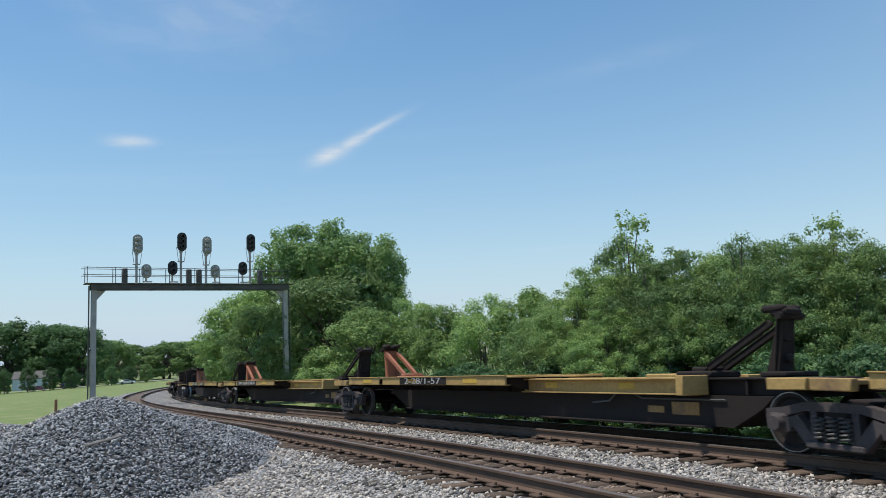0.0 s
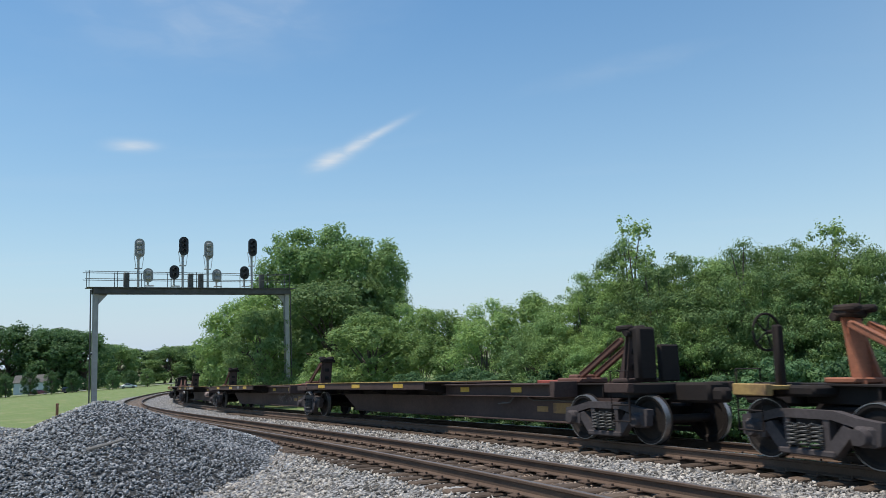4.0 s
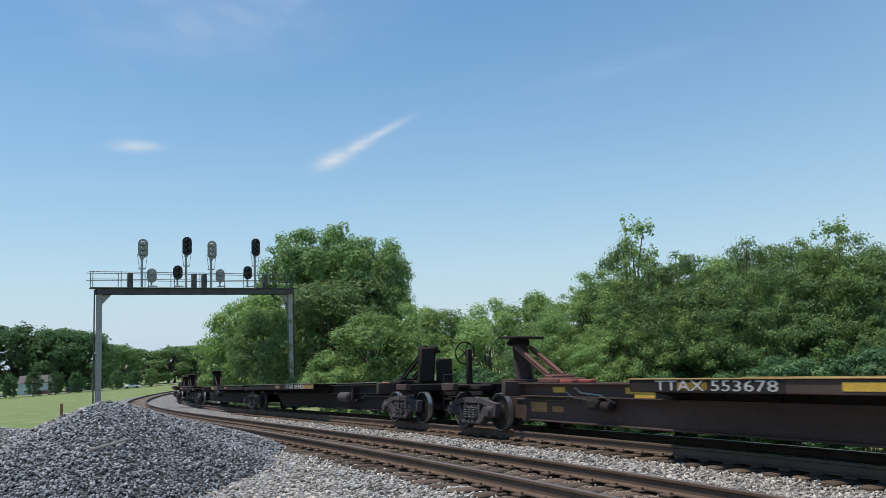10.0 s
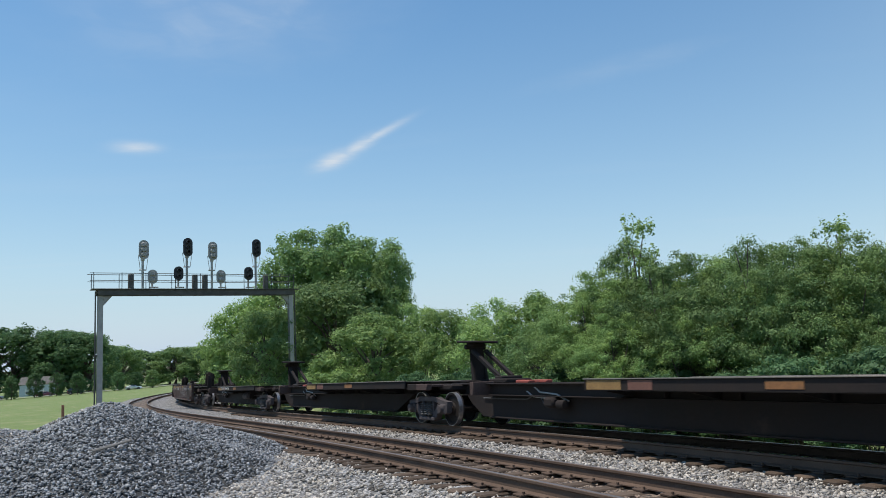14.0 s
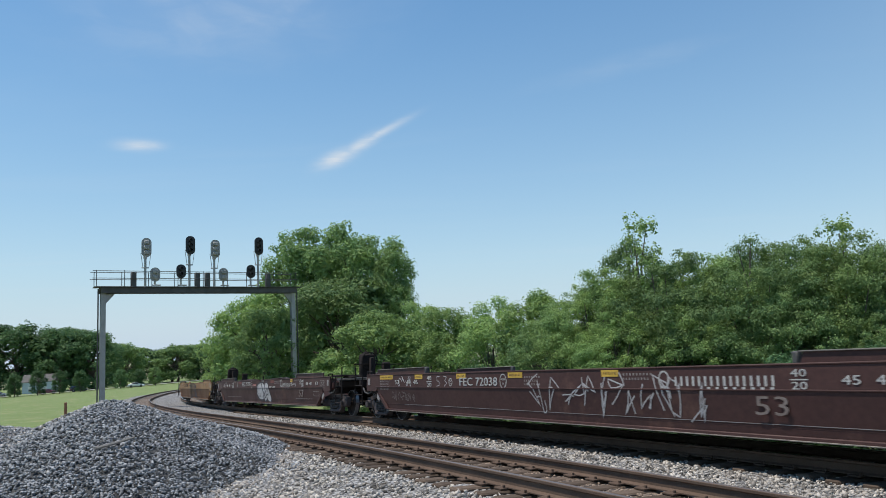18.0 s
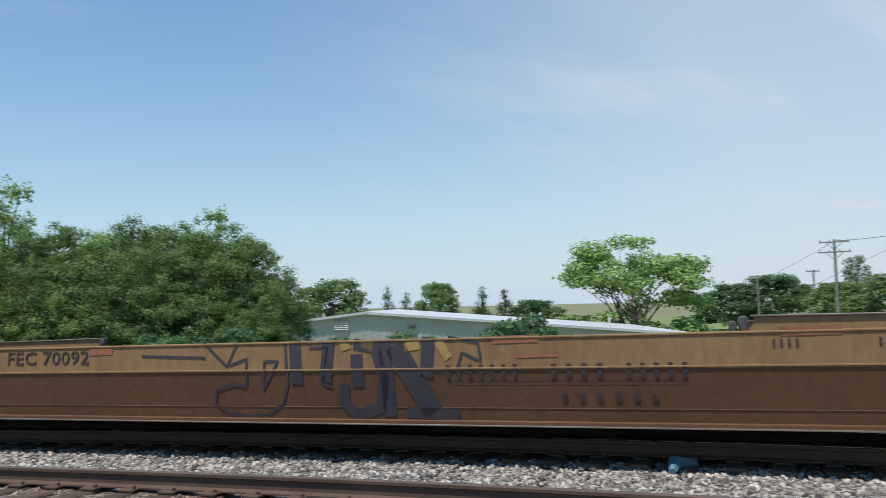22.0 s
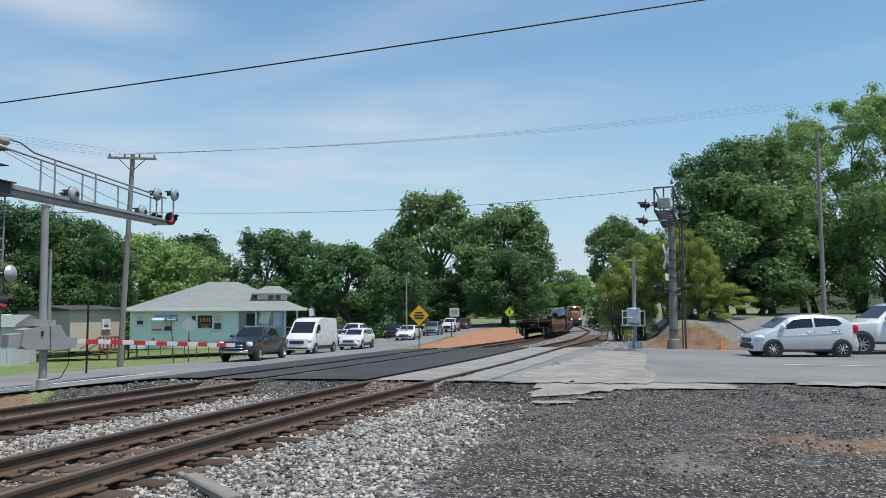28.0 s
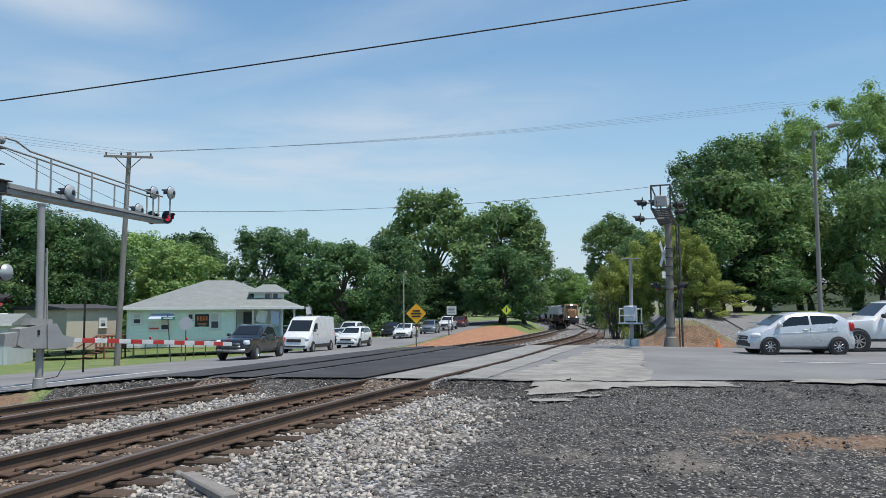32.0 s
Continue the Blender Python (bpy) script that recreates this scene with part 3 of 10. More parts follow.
    def mesh(self, name, smooth=None):
        me = bpy.data.meshes.new(name)
        me.from_pydata(self.v, [], self.f)
        bm = bmesh.new()
        bm.from_mesh(me)
        bmesh.ops.recalc_face_normals(bm, faces=bm.faces)
        bm.to_mesh(me)
        bm.free()
        if smooth:
            me.shade_smooth()
            me.set_sharp_from_angle(angle=radians(smooth))
        return me


def part(name, solid, material, parent=None, label="", at=None, smooth=40):
    """One mesh object under a thing or a part."""
    me = solid.mesh(name, smooth) if isinstance(solid, Solid) else solid
    if not me.materials:
        for mm in (material if isinstance(material, (list, tuple)) else [material]):
            me.materials.append(mm)
    ob = new(name, me)
    if parent is not None:
        ob.parent = parent
    if at is not None:
        ob.matrix_basis = at
    if label:
        ob["label"] = label
    return ob


def thing(name, m=None, label="", category="", group="", kind=""):
    ob = new(name)
    ob.empty_display_size = 0.2
    if m is not None:
        ob.matrix_basis = m
    return tagged(ob, label, category, group, kind)


def solo(name, solid, material, m=None, label="", category="", group="", kind="", smooth=40):
    return tagged(part(name, solid, material, None, "", m, smooth), label, category, group, kind)


# ---- the line of the tracks ----
KN_S = [-340, -190, -170, -150, -130, -110, -90, -70, -50, -30, -10, 10, 30, 50, 70, 90, 110, 130, 150, 170, 190, 210, 430]
KN_K = [0.0, 0.001, 0.00336, 0.00336, 0.00336, 0.00337, 0.00349, 0.00355, 0.00308, -0.00036, -0.00982, 0.0016, 0.00514, 0.00323, 0.0008, 0.00018, 0.00049, 0.00092, 0.0013, 0.00152, 0.0019, 0.0028, 0.0035]
S0, S1 = -340, 430
SS = np.arange(S0, S1 + 1, 1.0)
curv = np.interp(SS, KN_S, KN_K)
head = np.concatenate([[0], np.cumsum((curv[1:] + curv[:-1]) / 2)])
head = head - head[-S0] - 1.2223
px_ = np.concatenate([[0], np.cumsum((np.cos(head)[1:] + np.cos(head)[:-1]) / 2)])
py_ = np.concatenate([[0], np.cumsum((np.sin(head)[1:] + np.sin(head)[:-1]) / 2)])
LX, LY = px_ - px_[-S0] + 9.71, py_ - py_[-S0] - 8.1744
kern = np.exp(-0.5 * (np.arange(-12, 13) / 5.0) ** 2)
bend = np.interp(SS, [5, 8.5, 13.5, 18.5, 23.5, 28.5, 40, 55, 64, 74, 86, 99, 120, 175, 250], [0, 0.15, 0.43, 0.79, 1.05, 0.98, 0.95, 0.85, 0.57, 0.06, -0.5, -0.78, -0.9, -1.4, -2.2])
bend = np.convolve(np.pad(bend, 6, mode="edge"), kern[6:19] / kern[6:19].sum(), "valid")
LX, LY = LX - np.sin(head) * bend, LY + np.cos(head) * bend
ZS = [-340, -170, -100, -70, -40, -26, -15, -5, 3, 10, 30, 50, 75, 110, 180, 250, 430]
ZZ = [-6.5, -3.9, -2.2, -1.3, -0.4, -0.02, 0.2, 0.3, 0.24, 0.08, -0.27, -0.74, -1.32, -2.28, -3.55, -4.5, -7.0]
LZ = np.interp(SS, ZS, ZZ)
LZ = np.convolve(np.pad(LZ, 12, mode="edge"), kern / kern.sum(), "valid")
CANT, DROP, APART = 0.073, -0.141, 4.31   # near rail above far rail; far track below the near one; between centres


def on_line(s, n=0.0, up=0.0):
    """A point s along the near track's centre line, n to its far side, up above its rail tops."""
    x, y, h, z = (np.interp(s, SS, q) for q in (LX, LY, head, LZ))
    return Vector((x - math.sin(h) * n, y + math.cos(h) * n, z + up))


def heading(s):
    return float(np.interp(s, SS, head))


def along(x, y):
    """s and n of a place, for arrays too."""
    x, y = np.atleast_1d(np.asarray(x, float)), np.atleast_1d(np.asarray(y, float))
    s, n = np.empty(len(x)), np.empty(len(x))
    for i in range(0, len(x), 4000):
        d2 = (x[i:i + 4000, None] - LX[None]) ** 2 + (y[i:i + 4000, None] - LY[None]) ** 2
        j = d2.argmin(1)
        dx, dy = x[i:i + 4000] - LX[j], y[i:i + 4000] - LY[j]
        s[i:i + 4000] = SS[j] + dx * np.cos(head[j]) + dy * np.sin(head[j])
        n[i:i + 4000] = -dx * np.sin(head[j]) + dy * np.cos(head[j])
    return s, n


# ---- ground ----
def smooth01(v):
    v = np.clip(v, 0, 1)
    return v * v * (3 - 2 * v)


def ground_z(x, y):
    s, n = along(x, y)
    zt = np.interp(s, SS, LZ)
    far = np.interp(n, [0, 1.2, 3.0, 3.4, 5.6, 6.3, 7.4, 9, 11.5, 18, 25, 35, 60, 120, 400], [-0.21, -0.235, -0.30, -0.33, -0.38, -0.44, -0.75, -0.9, -0.95, -1.15, -1.5, -1.9, -2.8, -4.2, -8])
    near_a = np.interp(-n, [0, 1.35, 2.0, 3.4, 5, 9, 14, 30, 80, 400], [-0.21, -0.15, -0.22, -0.42, -0.38, -0.3, -0.5, -0.9, -2.0, -5.0])
    near_b = np.interp(-n, [0, 1.35, 2.0, 3.2, 5, 30, 80, 400], [-0.21, -0.15, -0.2, -0.12, -0.05, 0.1, 0.4, 0.5])
    wb = smooth01((s + 14) / 12)
    rel = np.where(n > 0, far, near_a * (1 - wb) + near_b * wb)
    # bank beyond the crossing road, on the camera's side
    hump = 1.3 * smooth01((s - 25.2) / 1.5) * smooth01((9.0 + n) / 2.6)
    ramp = 1.75 * smooth01((s - 25) / 20)
    rel = rel + np.where(n < 0, smooth01((-n - 4.1) / 1.9) * np.maximum(hump, ramp), 0)
    # level crossing
    wc = smooth01((s - 3.2) / 0.8) * smooth01((23.6 - s) / 0.8)
    cross = np.interp(n, [-9, -2, 0, 6.2, 9, 11.5, 18], [-0.03, 0.03, -0.005, -0.16, -0.45, -0.75, -1.15])
    rel = np.where((n > -60) & (n < 18), rel * (1 - wc) + np.where(n < -9, rel, cross) * wc, rel)
    # the road beyond the crossing stays higher than the falling line, with a clay bank between
    lift = np.interp(s, [40, 48, 64, 84, 106, 140, 200], [0, 0, 0.45, 0.65, 1.3, 2.0, 2.0])
    rel = rel + np.where(n > 0, lift * smooth01((n - 7.5) / 4.0), 0)
    clay = smooth01((s - 31) / 22) * smooth01((100 - s) / 25) * np.exp(-0.5 * ((n - 10.4) / 1.6) ** 2)
    rel = rel + np.where(n > 0, 0.9 * clay, 0)
    return zt + rel


def gz(x, y):
    return float(ground_z(x, y)[0])


PILES = ((-6.95, 15.5, 3.4, 4.3, 1.58, 0.45), (-11.2, 17.4, 5.2, 3.6, 1.12, 0.45))   # x, y, half widths across and along the view, height, turn


def pile_z(x, y):
    z = np.zeros(len(x))
    for cx, cy, a, b, h, turn in PILES:
        u = (x - cx) * math.cos(turn) + (y - cy) * math.sin(turn)
        v = -(x - cx) * math.sin(turn) + (y - cy) * math.cos(turn)
        q = np.sqrt((u / a) ** 2 + (v / b) ** 2)
        wob = 1 + 0.09 * np.sin(3 * np.arctan2(v, u) + 1) + 0.05 * np.sin(7 * np.arctan2(v, u))
        z = np.maximum(z, h * np.clip(1 - (q / wob) ** 1.25, 0, 1))
    return z


def make_ground():
    az = np.radians(np.arange(0, 360, 0.75))
    rr = np.concatenate([np.linspace(0.6, 45, 140), np.geomspace(46, 4000, 60)])
    R_, A_ = np.meshgrid(rr, az, indexing="ij")
    x, y = (R_ * np.sin(A_)).ravel(), (R_ * np.cos(A_)).ravel()
    z = ground_z(np.clip(x, -600, 600), np.clip(y, -600, 600))
    rng = np.random.default_rng(4)
    z = z + rng.normal(0, 0.012, len(z)) * (R_.ravel() < 40) * np.clip((R_.ravel() - 4) / 6, 0, 1)
    na, nr = len(az), len(rr)
    vs = np.column_stack([x, y, z])
    i, j = np.meshgrid(np.arange(nr - 1), np.arange(na), indexing="ij")
    j2 = (j + 1) % na
    fs = np.stack([i * na + j, i * na + j2, (i + 1) * na + j2, (i + 1) * na + j], -1).reshape(-1, 4)
    me = bpy.data.meshes.new("ground")
    me.from_pydata([*vs.tolist(), (0, 0, float(vs[:na, 2].mean()))], [], [*fs.tolist(), *[(k, na * nr, (k + 1) % na) for k in range(na)]])
    me.materials.append(M["ground"])
    s, n = along(x, y)
    r = np.hypot(x, y)
    wob = 0.6 * np.sin(s * 0.7) + 0.4 * np.sin(s * 1.9 + 1) + 0.3 * np.sin(s * 4.1)
    soft = lambda d, w=0.8: np.clip(0.5 + d / w * 0.5, 0, 1)
    grav = soft(n + np.interp(s, [-60, -42, -30, -16], [4.2, 4.6, 7.5, 10.5]) + 0.5 * wob) * soft(7.7 + 0.3 * wob - n) * soft(220 - np.abs(s))
    lot = soft(s + 7 + wob) * soft(25 - s) * soft(-n - 2.6 + 0.35 * wob - np.clip(3 - s, 0, 12) * 0.14) * soft(n + 45)
    lot = np.maximum(lot, soft(s - 2.3 + 0.5 * wob, 0.8) * soft(4.6 - s, 0.4) * soft(n - 0.85, 0.2) * soft(9.0 - n, 0.5))
    lot = np.maximum(lot, 0.85 * soft(s + 4, 3) * soft(4.6 - s, 0.4) * soft(n - 5.3, 0.4) * soft(9.9 - n, 0.8))
    lot = np.maximum(lot, soft(s - 2.7 + 0.5 * wob, 0.8) * soft(4.8 - s, 0.4) * soft(-n - 0.95, 0.2) * soft(n + 4, 0.5))
    grass = np.where(r < 420, 1.0, 0.0) * (1 - 0.0 * r)
    clay = soft(s - 35.5, 4) * soft(84 - s, 8) * soft(n - 7.4, 1.0) * soft(12.4 - n, 1.4)
    face = soft(s - 24.6, 0.6) * soft(26.3 + 0.25 * wob - s, 0.6) * soft(-n - 3.6, 0.6) * soft(n + 8.7, 0.6)
    dirt = np.maximum(face, soft(s - 24.6, 0.6) * soft(44 - s, 10) * soft(-n - 3.4, 0.6) * soft(n + 5.0 + 0.2 * wob, 0.5))
    dirt_edge = np.interp(s, [-10, -6.5, -4.5, -2.5, 0, 3], [5.4, 6.4, 9.0, 12.0, 14.0, 15.0])
    dirt = np.maximum(dirt, 0.9 * soft(dirt_edge - n + 0.4 * wob, 1.2) * soft(n - np.interp(s, [-9, -5, -1.5], [5.6, 6.2, 9.8]), 0.8) * soft(4.2 - s, 1.0) * soft(s + 9, 2))
    dirt = np.maximum(dirt, 0.62 * soft(1.1 - np.hypot((s + 1.2) * 0.9, (n + 7.9) * 0.5), 1.2))
    dirt = np.maximum(dirt, 0.55 * soft(-s - 45, 8) * soft(s + 85, 8) * soft(-n - 9.0, 2) * soft(n + 14, 3))
    bed = np.maximum(soft(0.8 - np.abs(n), 0.3), 0.75 * soft(0.8 - np.abs(n - 4.31), 0.3)) * soft(4.2 - s, 0.5)
    grav = grav * (1 - dirt * (n < 0) * (s > 20))
    for name, cols in (("zone_a", (grass, grav, lot)), ("zone_b", (clay, dirt, bed))):
        at = me.attributes.new(name, "FLOAT_COLOR", "POINT")
        data = np.ones((len(vs) + 1, 4), np.float32)
        for k, c in enumerate(cols):
            data[:-1, k] = c
            data[-1, k] = float(c[:na].mean())
        at.data.foreach_set("color", data.ravel())
    me.update()
    return tagged(new("ground", me), "grass, gravel and broken asphalt ground beside a double railway line", "ground", kind="structure")


def sheet(name, pts_s, pts_n, material, up, kind="structure", label="", category="", world=False):
    """A strip that lies on the ground: a grid over s and n, or over a line of places and widths."""
    vs = []
    for s in pts_s:
        for n in pts_n:
            p = on_line(s, n)
            vs.append((p.x, p.y))
    a = np.array(vs)
    z = ground_z(a[:, 0], a[:, 1]) + up
    w = len(pts_n)
    fs = [(i * w + j, i * w + j + 1, (i + 1) * w + j + 1, (i + 1) * w + j) for i in range(len(pts_s) - 1) for j in range(w - 1)]
    return solo(name, Solid().add(np.column_stack([a, z]).tolist(), fs), material, None, label, category, kind=kind)


def ribbon(name, line, width, material, up, label="", category="", step=1.5, cols=7, off=0.0):
    """A road along a line of places."""
    P_ = [Vector((*p, 0)) for p in line]
    pts = []
    for i in range(len(P_) - 1):
        a, b, c, d = P_[max(i - 1, 0)], P_[i], P_[i + 1], P_[min(i + 2, len(P_) - 1)]
        k = max(2, int((c - b).length / step))
        for q in range(k):
            t = q / k
            pts.append(0.5 * ((2 * b) + (c - a) * t + (2 * a - 5 * b + 4 * c - d) * t * t + (3 * b - a - 3 * c + d) * t ** 3))
    pts.append(P_[-1])
    vs = []
    for i, p in enumerate(pts):
        w = (pts[min(i + 1, len(pts) - 1)] - pts[max(i - 1, 0)]).normalized()
        side = Vector((-w.y, w.x, 0))
        for j in range(cols):
            q = p + side * (off + width * (j / (cols - 1) - 0.5))
            vs.append((q.x, q.y))
    a = np.array(vs)
    z = ground_z(a[:, 0], a[:, 1]) + up
    fs = [(i * cols + j, i * cols + j + 1, (i + 1) * cols + j + 1, (i + 1) * cols + j) for i in range(len(pts) - 1) for j in range(cols - 1)]
    return solo(name, Solid().add(np.column_stack([a, z]).tolist(), fs), material, None, label, category, kind="structure")


ground = make_ground()
ROAD = [(110, -160), (80, -104), (63, -74), (50, -52.5), (42, -38), (36.5, -27), (34, -18), (35, -11), (39.5, -5), (47, 1.5), (60, 10), (90, 24)]
ribbon("road", ROAD, 8.4, M["asphalt_old"], 0.03, "worn grey asphalt road beside the railway", "road")
crossing_s = np.linspace(4.0, 23.2, 30)


def near_road():
    """The road up to the crossing, with a ragged edge towards the broken lot."""
    rg = random.Random(3)
    ns = [-1.1 - 0.3 * i for i in range(60)] + [-19.1 - 1.5 * i for i in range(28)]
    vs, cols = [], 31
    for n in ns:
        s0 = 4.0 + min(max(0.0, -n - 2.5) * 0.5, 4.6) + rg.uniform(-0.12, 0.12)
        for j in range(cols):
            p = on_line(s0 + (23.2 - s0) * j / (cols - 1), n)
            vs.append((p.x, p.y))
    q = np.array(vs)
    z = ground_z(q[:, 0], q[:, 1]) + 0.04
    fs = [(i * cols + j, i * cols + j + 1, (i + 1) * cols + j + 1, (i + 1) * cols + j) for i in range(len(ns) - 1) for j in range(cols - 1)]
    return solo("road", Solid().add(np.column_stack([q, z]).tolist(), [f[::-1] for f in fs]), M["asphalt_old"], None, "grey asphalt road up to the crossing", "road", kind="structure")


near_road()
sheet("road", crossing_s, np.linspace(-0.62, 0.62, 6), M["concrete"], 0.04, label="asphalt between the rails of the crossing", category="road")
sheet("road", crossing_s, np.linspace(0.86, 3.4, 10), M["asphalt_new"], 0.045, label="asphalt between the two crossing tracks", category="road")
sheet("road", crossing_s, np.linspace(3.7, 4.94, 6), M["asphalt_new"], 0.045, label="dark asphalt between crossing rails", category="road")
sheet("road", crossing_s, np.linspace(5.2, 11.6, 10), M["asphalt_new"], 0.05, label="dark asphalt road beyond the crossing", category="road")
sheet("road", crossing_s, np.linspace(11.6, 21.5, 14), M["asphalt_old"], 0.05, label="grey asphalt joining the main road", category="road")


ribbon("road", [(-165, 165), (-122, 210), (-109, 236), (-101, 272), (-97, 330)], 8.0, M["concrete"], 0.28, "distant pale asphalt road across the field", "road")


# ---- tracks ----
RAIL = [(-0.075, -0.175), (0.075, -0.175), (0.075, -0.16), (0.015, -0.14), (0.012, -0.05), (0.037, -0.035), (0.037, -0.006), (0.028, 0.0), (-0.028, 0.0), (-0.037, -0.006), (-0.037, -0.035), (-0.012, -0.05), (-0.015, -0.14), (-0.075, -0.16)]


def make_rail(parent, n0, up, s0, s1, head_mat):
    st = np.concatenate([np.arange(s0, -60, 3.0), np.arange(-60, 60, 1.0), np.arange(60, s1 + 1, 3.0)])
    vs, fs, k = [], [], len(RAIL)
    for s in st:
        for dx, dz in RAIL:
            p = on_line(s, n0 + dx, up + dz)
            vs.append(p)
    fs = [(i * k + j, i * k + (j + 1) % k, (i + 1) * k + (j + 1) % k, (i + 1) * k + j) for i in range(len(st) - 1) for j in range(k)]
    sd = Solid().add(vs, fs)
    me = sd.mesh("rail", 35)
    me.materials.append(M["rail"])
    me.materials.append(M[head_mat])
    idx = np.array([1 if (q % k) in (7,) else 0 for q in range(len(fs))], np.int32)
    me.polygons.foreach_set("material_index", idx)
    return part("rail", me, None, parent, "", None)


tracks = []
for i, (n0, z0) in enumerate(((0.0, 0.0), (APART, DROP))):
    tr = tagged(new("railway_track"), "rusty steel rails on worn wooden sleepers in grey ballast", "railway track", "railway tracks", "structure")
    tracks.append(tr)
    make_rail(tr, n0 - 0.75, z0 + CANT, -200, 260, ("rail_head", "rail_bright")[i])
    make_rail(tr, n0 + 0.75, z0, -200, 260, ("rail_head", "rail_bright")[i])

CAR_V = 12.6


def on_far(s, up=0.0):
    return on_line(s, APART, DROP + CANT / 2 + up)


# ---- the train: shared parts ----
def text_mesh(words, size, name="lettering"):
    cu = bpy.data.curves.new(name, "FONT")
    cu.body, cu.size, cu.extrude, cu.resolution_u = words, size, 0.004, 2
    cu.align_x, cu.align_y = "CENTER", "CENTER"
    tmp = bpy.data.objects.new("tmp", cu)
    scene.collection.objects.link(tmp)
    me = bpy.data.meshes.new_from_object(tmp.evaluated_get(bpy.context.evaluated_depsgraph_get()))
    bpy.data.objects.remove(tmp)
    return me


def lettering(words, size, material, parent, x, y, z, label="", squeeze=1.0, name="lettering"):
    me = text_mesh(words, size, name)
    me.transform(Matrix.Diagonal((squeeze, 1, 1, 1)))
    me.materials.clear()
    # faces the camera's side of the train (-y of a car)
    return part(name, me, material, parent, label, pose(x, y, z, 90, 0, 0))


WHEEL_R = 0.43


def wheel_mesh():
    s = Solid()
    s.lathe((0, 0, 0), (0, 1, 0), [(-0.05, 0.10), (-0.06, 0.14), (-0.02, 0.17), (-0.015, 0.33), (-0.06, 0.37), (-0.065, 0.425), (0.05, 0.43), (0.055, 0.455), (0.07, 0.455), (0.075, 0.37), (0.03, 0.33), (0.03, 0.17), (0.07, 0.13)], 28)
    return s.mesh("wheel", 40)


def rim_mesh():
    s = Solid()
    s.lathe((0, 0, 0), (0, 1, 0), [(-0.062, 0.415), (-0.069, 0.417), (-0.069, 0.428), (0.045, 0.434), (0.045, 0.428), (-0.062, 0.415)], 32, caps=False)
    return s.mesh("tread", 40)


WHEEL, TREAD = wheel_mesh(), rim_mesh()
WHEEL.materials.append(M["wheel"])
TREAD.materials.append(M["tread"])


def side_frame():
    s = Solid()
    # cast frame: top bar, two slanted legs, spring seat, pedestal ends
    s.slab([(-1.12, 0.52), (-0.80, 0.53), (-0.42, 0.62), (0.42, 0.62), (0.80, 0.53), (1.12, 0.52), (1.12, 0.62), (0.80, 0.66), (0.45, 0.74), (-0.45, 0.74), (-0.80, 0.66), (-1.12, 0.62)], -0.08, 0.08)
    for q in (-1, 1):
        s.slab([(q * 0.76, 0.50), (q * 0.44, 0.14), (q * 0.24, 0.18), (q * 0.58, 0.56)][::-q], -0.08, 0.08)
        s.slab([(q * 0.37, 0.20), (q * 0.27, 0.20), (q * 0.27, 0.66), (q * 0.37, 0.66)][::q], -0.07, 0.07)
        s.slab([(q * 1.12, 0.52), (q * 1.10, 0.34), (q * 0.98, 0.30), (q * 0.70, 0.32), (q * 0.66, 0.52)][::-q], -0.09, 0.06)
    s.box((0, 0, 0.17), (0.9, 0.24, 0.09), 0.02)
    for x in (-0.9, 0.9):
        s.box((x, -0.02, 0.44), (0.30, 0.22, 0.26), 0.04)
    return s.mesh("side_frame", 35)


def springs():
    """One coil spring of a truck."""
    s = Solid()
    s.path([(0.07 * math.cos(k * math.pi / 4), 0.07 * math.sin(k * math.pi / 4), 0.24 + 0.32 * k / 46) for k in range(47)], 0.016, 5)
    return s.mesh("spring", 40)


FRAME_M, SPRING_M = side_frame(), springs()
FRAME_M.materials.append(M["truck_grime"])
SPRING_M.materials.append(M["galv_dark"])
CAP_M = Solid().lathe((0, 0, 0), (0, 1, 0), [(-0.13, 0.06), (-0.13, 0.10), (-0.04, 0.13), (0, 0.13)], 12).mesh("bearing_cap", 40)
CAP_M.materials.append(M["truck_grime"])


def truck(parent, x, c_at):
    """A two-axle truck; wheel sets are its sub-parts."""
    s = Solid()
    s.box((0, 0, 0.52), (0.42, 2.1, 0.30), 0.05)
    s.box((0, 0, 0.70), (0.7, 0.7, 0.12), 0.03)
    for y in (-0.55, 0.55):
        s.box((0, y, 0.34), (1.5, 0.07, 0.14), 0.02)
    tk = part("truck", s, M["rust_black"], parent, "grimy black steel freight truck", Matrix.Translation((x, 0, 0)))
    for y, turn in ((-1.0, 0), (1.0, 180)):
        part("side_frame", FRAME_M, None, tk, "", pose(0, y, 0, 0, 0, turn))
        for dx in (-0.2, 0.0, 0.2):
            part("spring", SPRING_M, None, tk, "", pose(dx, y * 1.1, 0))
    for ax in (-0.89, 0.89):
        for y in (-0.76, 0.76):
            w = part("wheel", WHEEL, None, tk, "", pose(ax, y, WHEEL_R, 0, 0, 0 if y < 0 else 180))
            part("tread", TREAD, None, tk, "bright worn wheel tread", pose(ax, y, WHEEL_R, 0, 0, 0 if y < 0 else 180))
        part("axle", Solid().tube((ax, -1.0, WHEEL_R), (ax, 1.0, WHEEL_R), 0.08, n=10), M["rust_black"], tk)
        for y, turn in ((-1.08, 0), (1.08, 180)):
            part("bearing_cap", CAP_M, None, tk, "", pose(ax, y, WHEEL_R, 0, 0, turn))
    return tk


